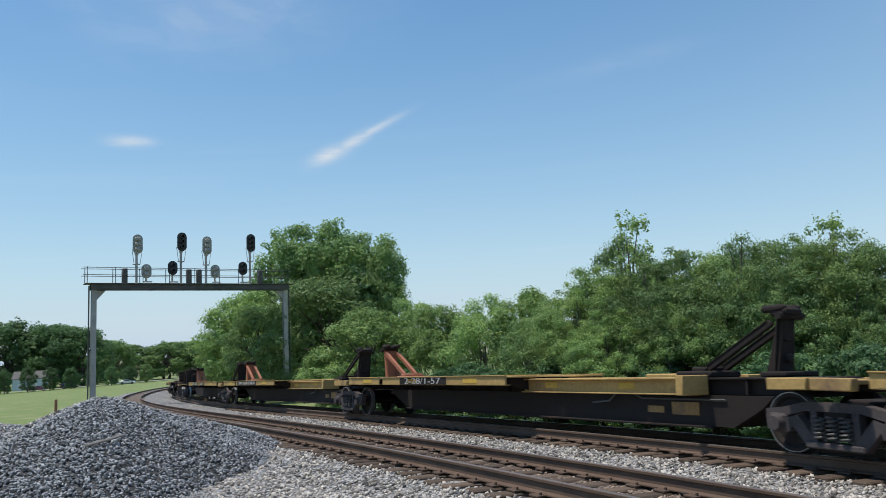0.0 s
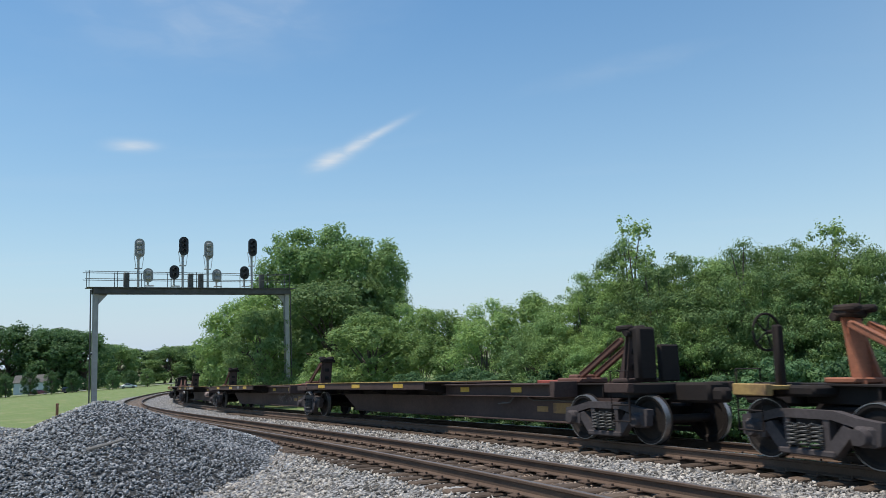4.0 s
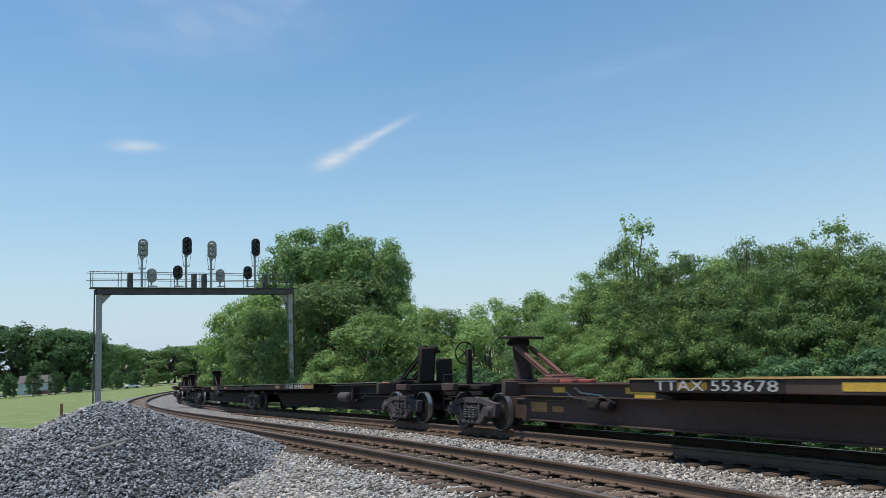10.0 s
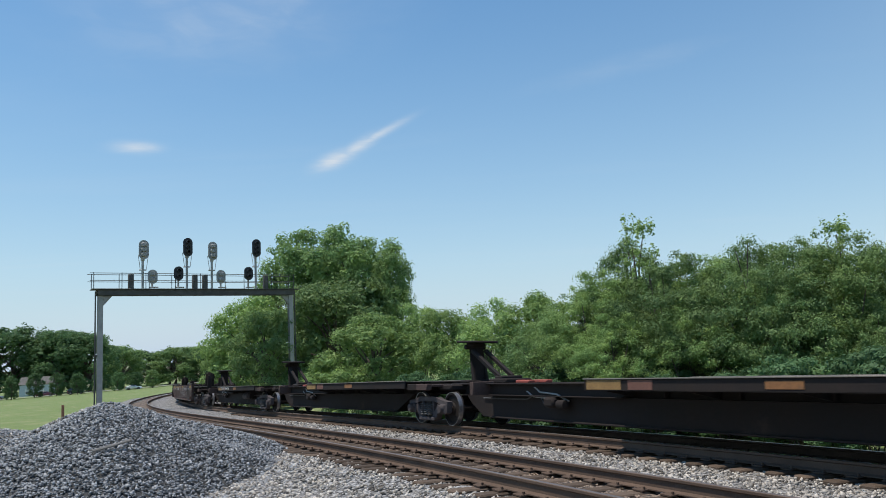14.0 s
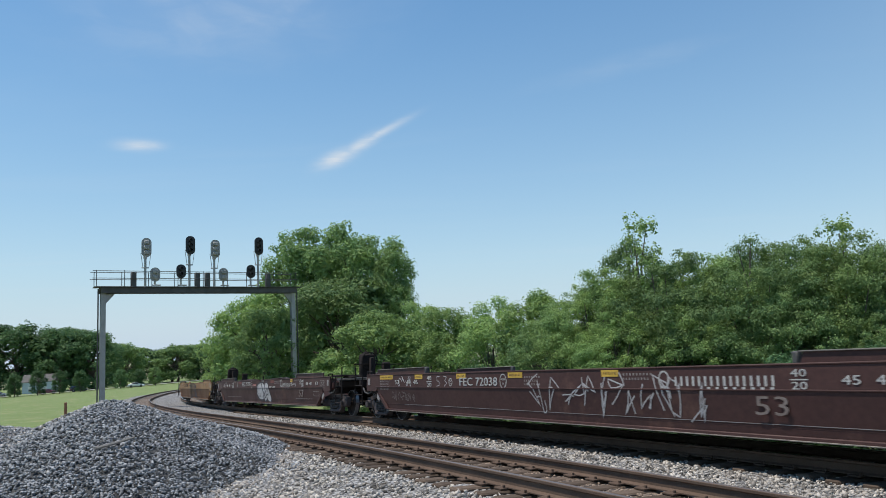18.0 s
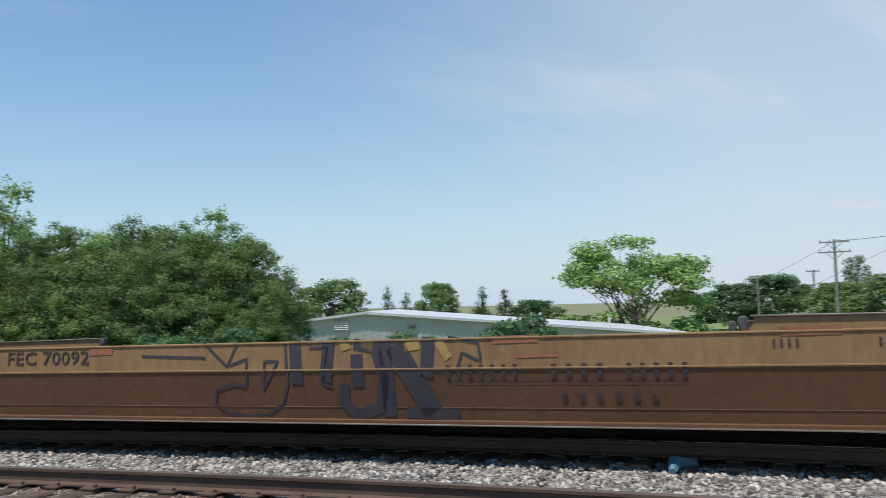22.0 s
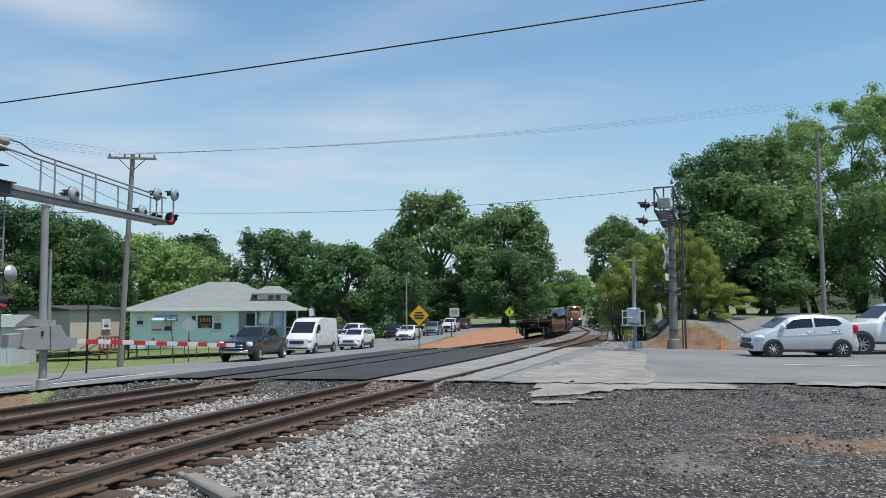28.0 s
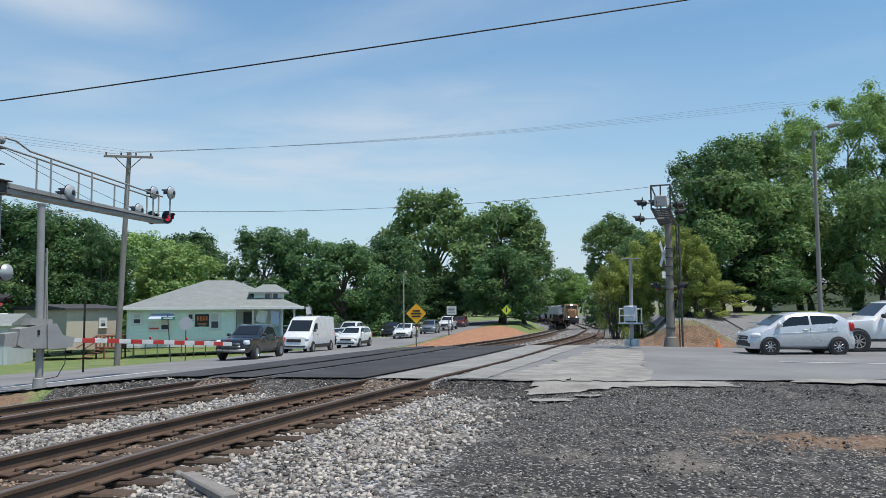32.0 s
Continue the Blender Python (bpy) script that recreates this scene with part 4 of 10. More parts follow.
def hitch(parent, x, face, mat_post, mat_strut, wide_top=False):
    """A trailer hitch: a tapered post panel with a fifth-wheel plate and two slanting struts."""
    z = 1.08
    lean = -face * 0.10
    s = Solid()
    # post panel across the car, with cheeks and a cap
    lo, hi = (x - lean, z), (x + lean * 0.4, z + 1.0)
    vs = [(q[0] + dx, y * w, q[1]) for q, w in ((lo, 0.19), (hi, 0.15)) for dx in (-0.045, 0.045) for y in (-1, 1)]
    s.add(vs, [(0, 1, 3, 2), (4, 6, 7, 5), (0, 4, 5, 1), (2, 3, 7, 6), (0, 2, 6, 4), (1, 5, 7, 3)])
    for y in (-0.19, 0.19):
        s.slab([(x - lean, z), (x - lean + face * 0.17, z), (x + face * 0.06, z + 0.62), (x + lean * 0.3, z + 0.95)][::face], y - 0.03, y + 0.03)
    s.box((x, 0, z + 0.05), (0.5, 0.8, 0.08), 0.02)
    h = part("hitch", s, mat_post, parent, "trailer hitch with a steel top plate")
    front = x - lean * 0.5 - face * 0.075
    # solid dark boxes imitate the shade inside the post's holes
    for zz, w in ((0.3, 0.16), (0.62, 0.18)):
        part("opening", Solid().box((front, 0, z + zz), (0.04, w, 0.13), 0.02), M["wheel"], h, "dark box in place of a shaded hole in the post")
    head = Solid().box((x + lean * 0.4, 0, z + 1.02), (0.30, 0.46, 0.14), 0.04).tube((x + lean, -0.30, z + 0.96), (x + lean, 0.30, z + 0.96), 0.06, n=10)
    if wide_top:
        head.box((x + face * 0.04, 0, z + 1.10), (0.86, 0.84, 0.06), 0.025, Matrix.Rotation(face * 0.05, 4, "Y"))
    else:
        head.box((x + face * 0.05, -0.17, z + 1.08), (0.42, 0.16, 0.12), 0.04).box((x + face * 0.05, 0.17, z + 1.08), (0.42, 0.16, 0.12), 0.04)
    part("top_plate", head, M["rust_black"], h)
    for y in (-0.2, 0.2):
        a, b = Vector((x + face * 0.08, y, z + 0.86)), Vector((x + face * 1.5, y, z + 0.10))
        d = b - a
        tilt = Matrix.Rotation(-math.atan2(d.z, d.x), 4, "Y")
        part("strut", Solid().box((a + b) / 2, (d.length, 0.08, 0.11 if not wide_top else 0.08), 0.02, tilt).box((a + b) / 2 + Vector((0, 0, 0.065)), (d.length * 0.9, 0.11, 0.02), 0.005, tilt), mat_strut, h)
    part("foot", Solid().box((x + face * 1.62, 0, z + 0.06), (0.8, 0.78, 0.12), 0.03).box((x + face * 1.55, 0, z + 0.13), (0.3, 0.66, 0.12), 0.03), mat_strut, h)
    return h


def spine_unit(L, look_, front_truck, rear_truck, group="spine cars", tank=0.0, hitch_end=-1, second_hitch=False, end_platform=0, decks=(), hitch_in=1.15, channel=True):
    """One unit of an articulated spine car. x runs forward; rail tops at 0. The hitch end carries the open girder, the other end the decks."""
    deckm, sillm, edge = look_
    name = {"deck_yellow": "faded yellow and black steel spine railcar unit with empty trailer hitch", "rust_brown": "rusty brown steel spine railcar unit with empty trailer hitch", "rust_black": "grimy black steel spine railcar unit with empty trailer hitch"}[deckm]
    car = thing("spine_car", None, name, "railcar", group)
    dm, sm = M[deckm], M[sillm]
    bodym = M["rust_brown"] if deckm == "rust_brown" else sm
    h, e = L / 2, hitch_end
    E_ = lambda pts: [(e * x, z) for x, z in pts][::e]
    # deep girder with a ledge half way up and slanted ends
    part("girder", Solid().slab(E_([(-h + 3.1, 0.28), (h - 1.9, 0.28), (h - 1.35, 0.58), (h - 1.1, 0.79), (-h + 1.9, 0.79)]), -0.47, 0.47), bodym, car)
    part("girder_flange", Solid().box((e * 0.4, 0, 0.27), (L - 5.4, 1.08, 0.04), 0.01), bodym, car)
    s = Solid()
    s.box((0, 0, 0.925), (L - 0.7, 0.72, 0.27), 0.015).box((0, 0, 1.065), (L - 0.6, 0.98, 0.035), 0.008)
    for k in range(9):
        s.box((-h + 1.6 + (L - 3.2) * k / 8, 0, 0.93), (0.04, 0.94, 0.25), 0.006)
    part("centre_sill", s, sm, car)
    # side channels from the deck's end to the outrigger before the hitch
    if channel:
        for y in (-1, 1):
            x0, x1 = sorted((e * 0.9, e * (h - 2.45)))
            part("side_channel", Solid().box(((x0 + x1) / 2, y * 0.56, 0.95), (x1 - x0, 0.10, 0.29), 0.012).box(((x0 + x1) / 2, y * 0.62, 1.075), (x1 - x0, 0.26, 0.03), 0.006).box(((x0 + x1) / 2, y * 0.60, 0.805), (x1 - x0, 0.20, 0.025), 0.006), dm if deckm == "deck_yellow" else bodym, car)
            part("outrigger", Solid().box((e * (h - 2.42), y * 0.80, 0.965), (0.16, 0.62, 0.33), 0.015), dm if deckm != "rust_black" else M["rust_brown"], car)
    # wheel decks with edge beams and gussets
    spans = decks or (tuple(sorted((-e * (h - 0.65), e * 1.1))),)
    for y, (x0, x1) in [(y, q) for q in spans for y in (-1, 1)]:
        part("deck_plate", Solid().box(((x0 + x1) / 2, y * 0.96, 1.135), (x1 - x0, 0.84, 0.035), 0.008), dm, car)
        part("edge_beam", Solid().box(((x0 + x1) / 2, y * 1.375, 1.06), (x1 - x0, 0.045, 0.20), 0.012).box(((x0 + x1) / 2, y * 1.33, 0.965), (x1 - x0, 0.13, 0.02), 0.006), dm, car)
        part("deck_kerb", Solid().box(((x0 + x1) / 2, y * 1.39, 1.168), (x1 - x0, 0.075, 0.022), 0.006), M["deck_yellow"] if deckm != "rust_black" else M["deck_edge"], car)
        n = max(2, int((x1 - x0) / 2.0))
        for i in range(n + 1):
            xx = x0 + 0.25 + (x1 - x0 - 0.5) * i / n
            g = Solid()
            g.slab([(y * 0.36, 0.80), (y * 1.34, 0.985), (y * 1.34, 1.12), (y * 0.36, 1.12)][::y], xx - 0.02, xx + 0.02, "yz")
            part("gusset", g, sm, car)
    # plates beside the joint over the truck
    for q in (-1, 1):
        for y in (-1, 1):
            part("stub_plate", Solid().box((q * (h - 0.22), y * 1.30, 1.0), (0.62, 0.16, 0.17), 0.015).box((q * (h - 0.22), y * 0.85, 1.03), (0.5, 0.8, 0.06), 0.01), dm if q == -e else M["rust_brown"] if deckm == "rust_black" else dm, car)
    x0, x1 = spans[0][0], spans[-1][1]
    refl = "orange" if deckm == "rust_black" else "yellow"
    for i in range(1 if deckm == "rust_black" else 3):
        xx = x0 + (x1 - x0) * (i + 0.5) / (1 if deckm == "rust_black" else 3)
        part("reflector", Solid().box((xx, -1.40, 1.06), (0.62, 0.012, 0.12), 0.004), M[refl + "_worn"], car, "%s reflector strip, dulled by dirt" % refl)
    if deckm == "rust_black":
        xe = x1 if e > 0 else x0
        part("worn_panel", Solid().box((xe - e * 0.55, -1.40, 1.06), (0.95, 0.012, 0.17), 0.004), M["ochre"], car, "worn ochre paint at the deck's end")
        part("worn_panel", Solid().box((xe - e * 1.5, -1.40, 1.06), (0.6, 0.012, 0.17), 0.004), M["hitch_rust"], car, "rusty patch on the deck's edge")
    else:
        for xx in (1.9, 4.2):
            part("reflector", Solid().box((e * xx, -0.615, 0.95), (0.42, 0.012, 0.12), 0.004), M["yellow_worn"], car, "yellow reflector strip, dulled by dirt")
        part("panel", Solid().box((e * (h - 2.9), -0.476, 0.56), (0.62, 0.012, 0.22), 0.004).box((e * (h - 3.6), -0.476, 0.53), (0.4, 0.012, 0.12), 0.004), M["ochre"], car, "faded ochre paint panels on the girder")
    hitch(car, e * (h - hitch_in), -e, M["rust_black"] if deckm != "rust_brown" else M["rust_brown"], M["rust_black"] if deckm != "rust_brown" else M["hitch_rust"], wide_top=e < 0)
    if second_hitch:
        hitch(car, -e * (h - 0.95), e, M["hitch_orange"], M["hitch_orange"])
    # stowed chock board, air lines and brake rod on the girder's near side
    part("chock_board", Solid().box((e * (h - 3.5), -0.25, 1.12), (0.55 if deckm == "rust_black" else 0.9, 0.2, 0.08), 0.02).box((e * (h - 3.5), 0.25, 1.12), (0.55 if deckm == "rust_black" else 0.9, 0.2, 0.08), 0.02), M["placard_red"] if deckm != "deck_yellow" else M["deck_yellow"], car, "red painted board on the sill" if deckm != "deck_yellow" else "")
    zz = 0.72
    pipe = [(e * (h - 2.0), -0.50, zz), (e * (h - 3.9), -0.50, zz), (e * (h - 4.2), -0.52, zz + 0.1), (e * (h - 4.5), -0.56, zz + 0.12), (e * (h - 4.7), -0.60, zz - 0.06), (e * (h - 5.2), -0.58, zz - 0.1)]
    part("air_line", Solid().path(pipe, 0.018, 6), M["galv_dark"], car, "thin grey air pipe")
    if e < 0:
        for dz, dx in ((0.0, 0.0), (0.09, 0.3)):
            part("air_line", Solid().path([(e * (h - 3.7 - dx), -0.54, 0.86 + dz), (e * (h - 4.1 - dx), -0.60, 0.90 + dz), (e * (h - 4.3 - dx), -0.62, 0.80 + dz), (e * (h - 4.9 - dx), -0.62, 0.76 + dz), (e * (h - 5.3 - dx), -0.60, 0.62 + dz)], 0.02, 6), M["galv"], car, "bent grey air pipe")
        part("brake_valve", Solid().box((e * (h - 5.1), -0.66, 0.68), (0.36, 0.26, 0.22), 0.05).lathe((e * (h - 5.45), -0.66, 0.64), (1, 0, 0), [(-0.14, 0.05), (-0.12, 0.1), (0.12, 0.1), (0.14, 0.05)], 12), M["rust_black"], car)
    if tank:
        part("air_tank", Solid().lathe((tank, -0.78, 0.68), (1, 0, 0), [(-0.44, 0.05), (-0.41, 0.13), (-0.33, 0.165), (0.33, 0.165), (0.41, 0.13), (0.44, 0.05)], 18), M["tank_rust"] if deckm != "rust_black" else M["truck_grime"], car, "round rust-stained air reservoir")
        part("tank_bracket", Solid().slab([(tank + 0.62, 0.55), (tank + 0.70, 0.55), (tank + 0.78, 0.98), (tank + 0.62, 0.98)], -0.8, -0.5).box((tank + 0.6, -0.66, 0.56), (0.5, 0.1, 0.1), 0.02), M["rust_black"], car)
        part("brake_rod", Solid().path([(tank + 0.5, -0.6, 0.72), (h - 1.2, -0.56, 0.68)], 0.014, 6), M["galv_dark"], car)
    for q in (-1, 1):
        part("end_plate", Solid().box((q * (h - 0.55), 0, 0.98), (0.7, 1.7, 0.16), 0.04), sm, car)
    if front_truck:
        truck(car, h - (0.0 if front_truck == 1 else 0.9), 0)
    if rear_truck:
        truck(car, -h + (0.0 if rear_truck == 1 else 0.9), 0)
    if end_platform:
        q = end_platform
        s = Solid()
        s.box((q * (h + 0.35), 0, 0.9), (1.0, 0.4, 0.36), 0.05)
        s.box((q * (h + 0.85), 0, 0.86), (0.5, 0.26, 0.26), 0.06)
        part("coupler", s, M["rust_black"], car, "steel knuckle coupler")
        part("end_sill", Solid().box((q * (h - 0.02), 0, 0.98), (0.2, 2.7, 0.2), 0.03), sm, car)
        if q > 0:
            part("brake_stand", Solid().box((h - 0.35, -0.5, 1.62), (0.2, 0.46, 1.0), 0.05).box((h - 0.35, 0.1, 1.45), (0.12, 0.5, 0.7), 0.03), M["rust_black"], car)
        else:
            wheel_ring(car, -h + 0.05, -0.75, 1.85, 0.28)
        part("grab_iron", Solid().path([(q * (h + 0.05), -1.32, 0.42), (q * (h + 0.05), -1.32, 1.3), (q * (h - 0.4), -1.32, 1.3), (q * (h - 0.4), -1.32, 0.42), (q * (h + 0.05), -1.32, 0.42)], 0.018).path([(q * (h + 0.05), -1.32, 0.7), (q * (h - 0.4), -1.32, 0.7)], 0.016), M["rust_black"], car)
    return car


def wheel_ring(car, x, y, z, r):
    """A hand brake wheel that faces along the car, on its stem."""
    hw = Solid()
    hw.path([(x, y + r * math.cos(2 * math.pi * k / 24), z + r * math.sin(2 * math.pi * k / 24)) for k in range(25)], 0.02, 6)
    for k in range(5):
        a0 = 2 * math.pi * k / 5
        hw.tube((x, y, z), (x, y + r * math.cos(a0), z + r * math.sin(a0)), 0.013, n=6)
    hw.tube((x, y, z), (x + 0.25, y, z), 0.03, n=8).box((x + 0.2, y, (z + 1.0) / 2), (0.12, 0.16, z - 1.0 + 0.2), 0.03)
    return part("hand_wheel", hw, M["rust_black"], car)


def well_car(L, paint, group="well cars", tail=False):
    """A double-stack well car, empty. L is between truck centres."""
    tan = paint == "well_tan"
    car = thing("well_car", None, "empty intermodal well railcar in %s" % ("faded tan paint with dark spray graffiti" if tan else "oxide brown paint with white lettering"), "railcar", group)
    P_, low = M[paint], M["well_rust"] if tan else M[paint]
    h = L / 2
    w0, w1 = h - 0.42, h - 1.05      # where the slanted ends of the well begin and end
    TOP, MID, BOT, Y = 1.31, 0.97, 0.34, 1.42
    for y in (-1, 1):
        # the upper band is upright and runs out over the trucks, the lower band leans in
        part("upper_side", Solid().slab([(-h - 0.35, 0.84), (-w0 - 0.1, 0.84), (-w0 + 0.05, MID - 0.02), (w0 - 0.05, MID - 0.02), (w0 + 0.1, 0.84), (h + 0.35, 0.84), (h + 0.35, TOP), (-h - 0.35, TOP)], y * Y, y * (Y - 0.05)), P_, car)
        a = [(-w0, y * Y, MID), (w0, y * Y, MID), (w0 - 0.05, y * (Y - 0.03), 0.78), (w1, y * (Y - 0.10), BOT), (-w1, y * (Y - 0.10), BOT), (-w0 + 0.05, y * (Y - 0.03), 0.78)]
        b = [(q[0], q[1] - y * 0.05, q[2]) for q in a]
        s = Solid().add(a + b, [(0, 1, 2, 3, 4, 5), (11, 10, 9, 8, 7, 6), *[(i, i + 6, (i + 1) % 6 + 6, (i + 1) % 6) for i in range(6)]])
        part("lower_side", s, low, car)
        part("top_chord", Solid().box((0, y * (Y - 0.06), TOP + 0.012), (2 * h + 0.7, 0.15, 0.035), 0.012), P_, car)
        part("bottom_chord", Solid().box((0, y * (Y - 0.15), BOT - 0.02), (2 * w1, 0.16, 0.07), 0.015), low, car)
        part("sill_edge", Solid().box((0, y * (Y - 0.075), BOT - 0.045), (2 * w1, 0.06, 0.018), 0.004), M["deck_edge"], car, "pale strip along the bottom edge")
        part("mid_rib", Solid().box((0, y * (Y + 0.002), MID), (2 * w0 + 0.1, 0.022, 0.025), 0.006), P_, car)
        part("seam", Solid().box((0, y * (Y - 0.075), 0.50), (2 * w1 + 0.1, 0.012, 0.012), 0.003), low, car)
        for q in (-1, 1):
            # stiffener plate standing on the top chord, with a bright worn edge
            part("raised_chord", Solid().slab([(q * (h - 3.55), TOP + 0.03), (q * (h - 0.42), TOP + 0.03), (q * (h - 0.42), 1.46), (q * (h - 3.50), 1.49)][::q], y * (Y - 0.03), y * (Y - 0.07)), P_, car)
            part("chord_edge", Solid().box((q * (h - 2.0), y * (Y - 0.05), 1.482), (3.1, 0.10, 0.02), 0.006, Matrix.Rotation(q * 0.009, 4, "Y")), M["deck_edge"], car)
            part("end_bracket", Solid().box((q * (h - 3.62), y * (Y - 0.06), 1.40), (0.10, 0.12, 0.20), 0.02), M["galv_dark"], car)
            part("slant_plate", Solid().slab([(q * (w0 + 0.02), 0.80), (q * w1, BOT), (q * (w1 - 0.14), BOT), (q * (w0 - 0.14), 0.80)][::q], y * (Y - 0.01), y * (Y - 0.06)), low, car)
            # pale plate imitates the lit gap at the well's slanted end
            part("jacking_pad", Solid().slab([(q * (h - 0.62), 0.72), (q * (h - 0.40), 0.78), (q * (h - 0.34), 0.66), (q * (h - 0.52), 0.54)][::q], y * (Y - 0.03), y * (Y - 0.05)), M["faint_letter"] if not tan else M["deck_yellow"], car, "pale painted jacking pad")
            part("side_box", Solid().box((q * (h + 0.0), y * (Y - 0.16), 1.07), (0.62, 0.30, 0.40), 0.03), P_, car)
    part("well_floor", Solid().box((0, 0, BOT + 0.02), (2 * w1, 2.5, 0.06), 0.01).box((0, -0.6, BOT - 0.03), (2 * w1, 0.2, 0.1), 0.02).box((0, 0.6, BOT - 0.03), (2 * w1, 0.2, 0.1), 0.02), M["rust_black"], car)
    for q in (-1, 1):
        s = Solid()
        s.slab([(q * (w0 - 0.1), 0.95), (q * (h + 0.5), 0.95), (q * (h + 0.5), 1.14), (q * (w0 - 0.1), 1.24)][::q], -1.34, 1.34)
        part("end_platform", s, M["rust_brown"] if tan else P_, car)
        part("bolster", Solid().box((q * h, 0, 0.84), (0.9, 2.3, 0.2), 0.04), M["rust_black"], car)
        part("draft_sill", Solid().box((q * (h + 0.9), 0, 0.86), (2.0, 0.5, 0.4), 0.05), M["rust_black"], car)
        part("coupler", Solid().box((q * (h + 2.0), 0, 0.86), (0.6, 0.28, 0.28), 0.07).box((q * (h + 2.25), 0.05, 0.86), (0.2, 0.4, 0.34), 0.08), M["rust_black"], car, "steel knuckle coupler")
        part("walkway", Solid().box((q * (h + 1.22), 0, 1.24), (0.6, 2.7, 0.04), 0.01).box((q * (h + 0.72), 0, 1.20), (0.3, 2.5, 0.05), 0.01), M["galv_dark"], car)
        part("end_sill", Solid().box((q * (h + 1.1), 0, 1.08), (0.14, 2.7, 0.20), 0.02).box((q * (h + 0.62), 0, 1.02), (0.12, 2.6, 0.2), 0.02), M["rust_black"], car)
        for y in (-1.38, 1.38):
            d = Solid()
            for dx in (0.82, 1.42):
                d.path([(q * (h + dx), y, 0.38), (q * (h + dx), y, 1.62 if dx > 1 else 1.34)], 0.02, 6)
            for zz in (0.45, 0.72, 1.0, 1.3):
                d.path([(q * (h + 0.82), y, zz), (q * (h + 1.42), y, zz)], 0.016, 6)
            part("ladder", d, M["rust_black"], car)
            part("hose", Solid().path([(q * (h + 0.1), y * 0.99, 0.82), (q * (h + 0.35), y * 1.0, 0.76), (q * (h + 0.6), y * 1.0, 0.80), (q * (h + 0.78), y * 0.98, 0.93)], 0.024, 6), M["galv_dark"], car, "bent grey brake pipe")
            part("stanchion", Solid().path([(q * (h + 0.45), y * 0.98, 1.1), (q * (h + 0.45), y * 0.98, 1.42), (q * (h + 0.05), y * 0.98, 1.42), (q * (h + 0.05), y * 0.98, 1.3)], 0.02, 6), M["rust_black"], car)
        part("grate", Solid().box((q * (h - 0.1), 0, 1.36), (0.9, 2.1, 0.06), 0.02).box((q * (h + 0.3), 0, 1.30), (0.9, 1.5, 0.10), 0.03).box((q * (h + 0.75), 0.5, 1.34), (0.4, 0.7, 0.2), 0.04), M["rust_black"], car)
        part("placard", Solid().box((q * (h + 0.16), -1.428, 1.12), (0.17, 0.01, 0.2), 0.003), M["faint_letter"], car, "small pale placard")
        truck(car, q * h, 0)
    # brake stand and hand wheel at the front end
    part("brake_stand", Solid().box((h + 1.15, -0.35, 1.66), (0.24, 0.56, 0.85), 0.06).box((h + 1.15, 0.35, 1.5), (0.16, 0.3, 0.6), 0.04).box((h + 1.05, -0.35, 2.1), (0.16, 0.2, 0.12), 0.03), M["rust_black"], car)
    wheel_ring(car, h + 1.34, -0.35, 1.85, 0.28)
    part("pipe_rack", Solid().path([(h + 1.3, -0.9, 1.24), (h + 1.3, -0.9, 1.72), (h + 1.3, 0.9, 1.72), (h + 1.3, 0.9, 1.24)], 0.022, 6), M["rust_black"], car)
    if tail:
        part("marker_light", Solid().box((-h - 1.95, -0.45, 1.25), (0.10, 0.13, 0.42), 0.03).box((-h - 1.93, -0.45, 0.9), (0.06, 0.09, 0.35), 0.02), M["placard_red"], car, "red end-of-train marker")
    return car


# ---- writing and spray paint on the cars ----
def side_y(z):
    """The near face of a well car at that height, a little proud of it."""
    return -1.427 if z >= 0.97 else -1.330 - 0.10 * (z - 0.34) / 0.63


def fit_text(words, x0, x1, z, size, mat, car, y=-1.427, label=""):
    me = text_mesh(words, size)
    w = max(v.co.x for v in me.vertices) - min(v.co.x for v in me.vertices)
    me.transform(Matrix.Diagonal(((x1 - x0) / w, 1, 1, 1)))
    me.materials.clear()
    return part("lettering", me, M[mat], car, label, pose((x0 + x1) / 2, y, z, 90, 0, 0))


def strokes(lines, width, mat, car, label="", name="graffiti", flat=None):
    """Lines of paint laid on the near side; lines: lists of (x, z)."""
    if name == "graffiti" and len(lines) > 1:
        for line in lines:
            strokes([line], width, mat, car, label, name, flat)
        return
    s = Solid()
    for line in lines:
        pts = []
        for (xa, za), (xb, zb) in zip(line, line[1:]):
            k = max(1, int(math.hypot(xb - xa, zb - za) / 0.06))
            pts += [(xa + (xb - xa) * i / k, za + (zb - za) * i / k) for i in range(k)]
        pts.append(line[-1])
        vs = []
        for i, (x, z) in enumerate(pts):
            a, b = pts[max(i - 1, 0)], pts[min(i + 1, len(pts) - 1)]
            d = math.hypot(b[0] - a[0], b[1] - a[1]) or 1
            nx, nz = -(b[1] - a[1]) / d * width / 2, (b[0] - a[0]) / d * width / 2
            for q in (-1, 1):
                zz = z + q * nz
                vs.append((x + q * nx, flat if flat else side_y(zz), zz))
        s.add(vs, [(2 * i, 2 * i + 1, 2 * i + 3, 2 * i + 2) for i in range(len(pts) - 1)])
    return part(name, s, M[mat], car, label)


def ring(cx, cz, a, b, n=22, a0=0.0, a1=1.0):
    return [(cx + a * math.cos(2 * math.pi * (a0 + (a1 - a0) * k / n)), cz + b * math.sin(2 * math.pi * (a0 + (a1 - a0) * k / n))) for k in range(n + 1)]


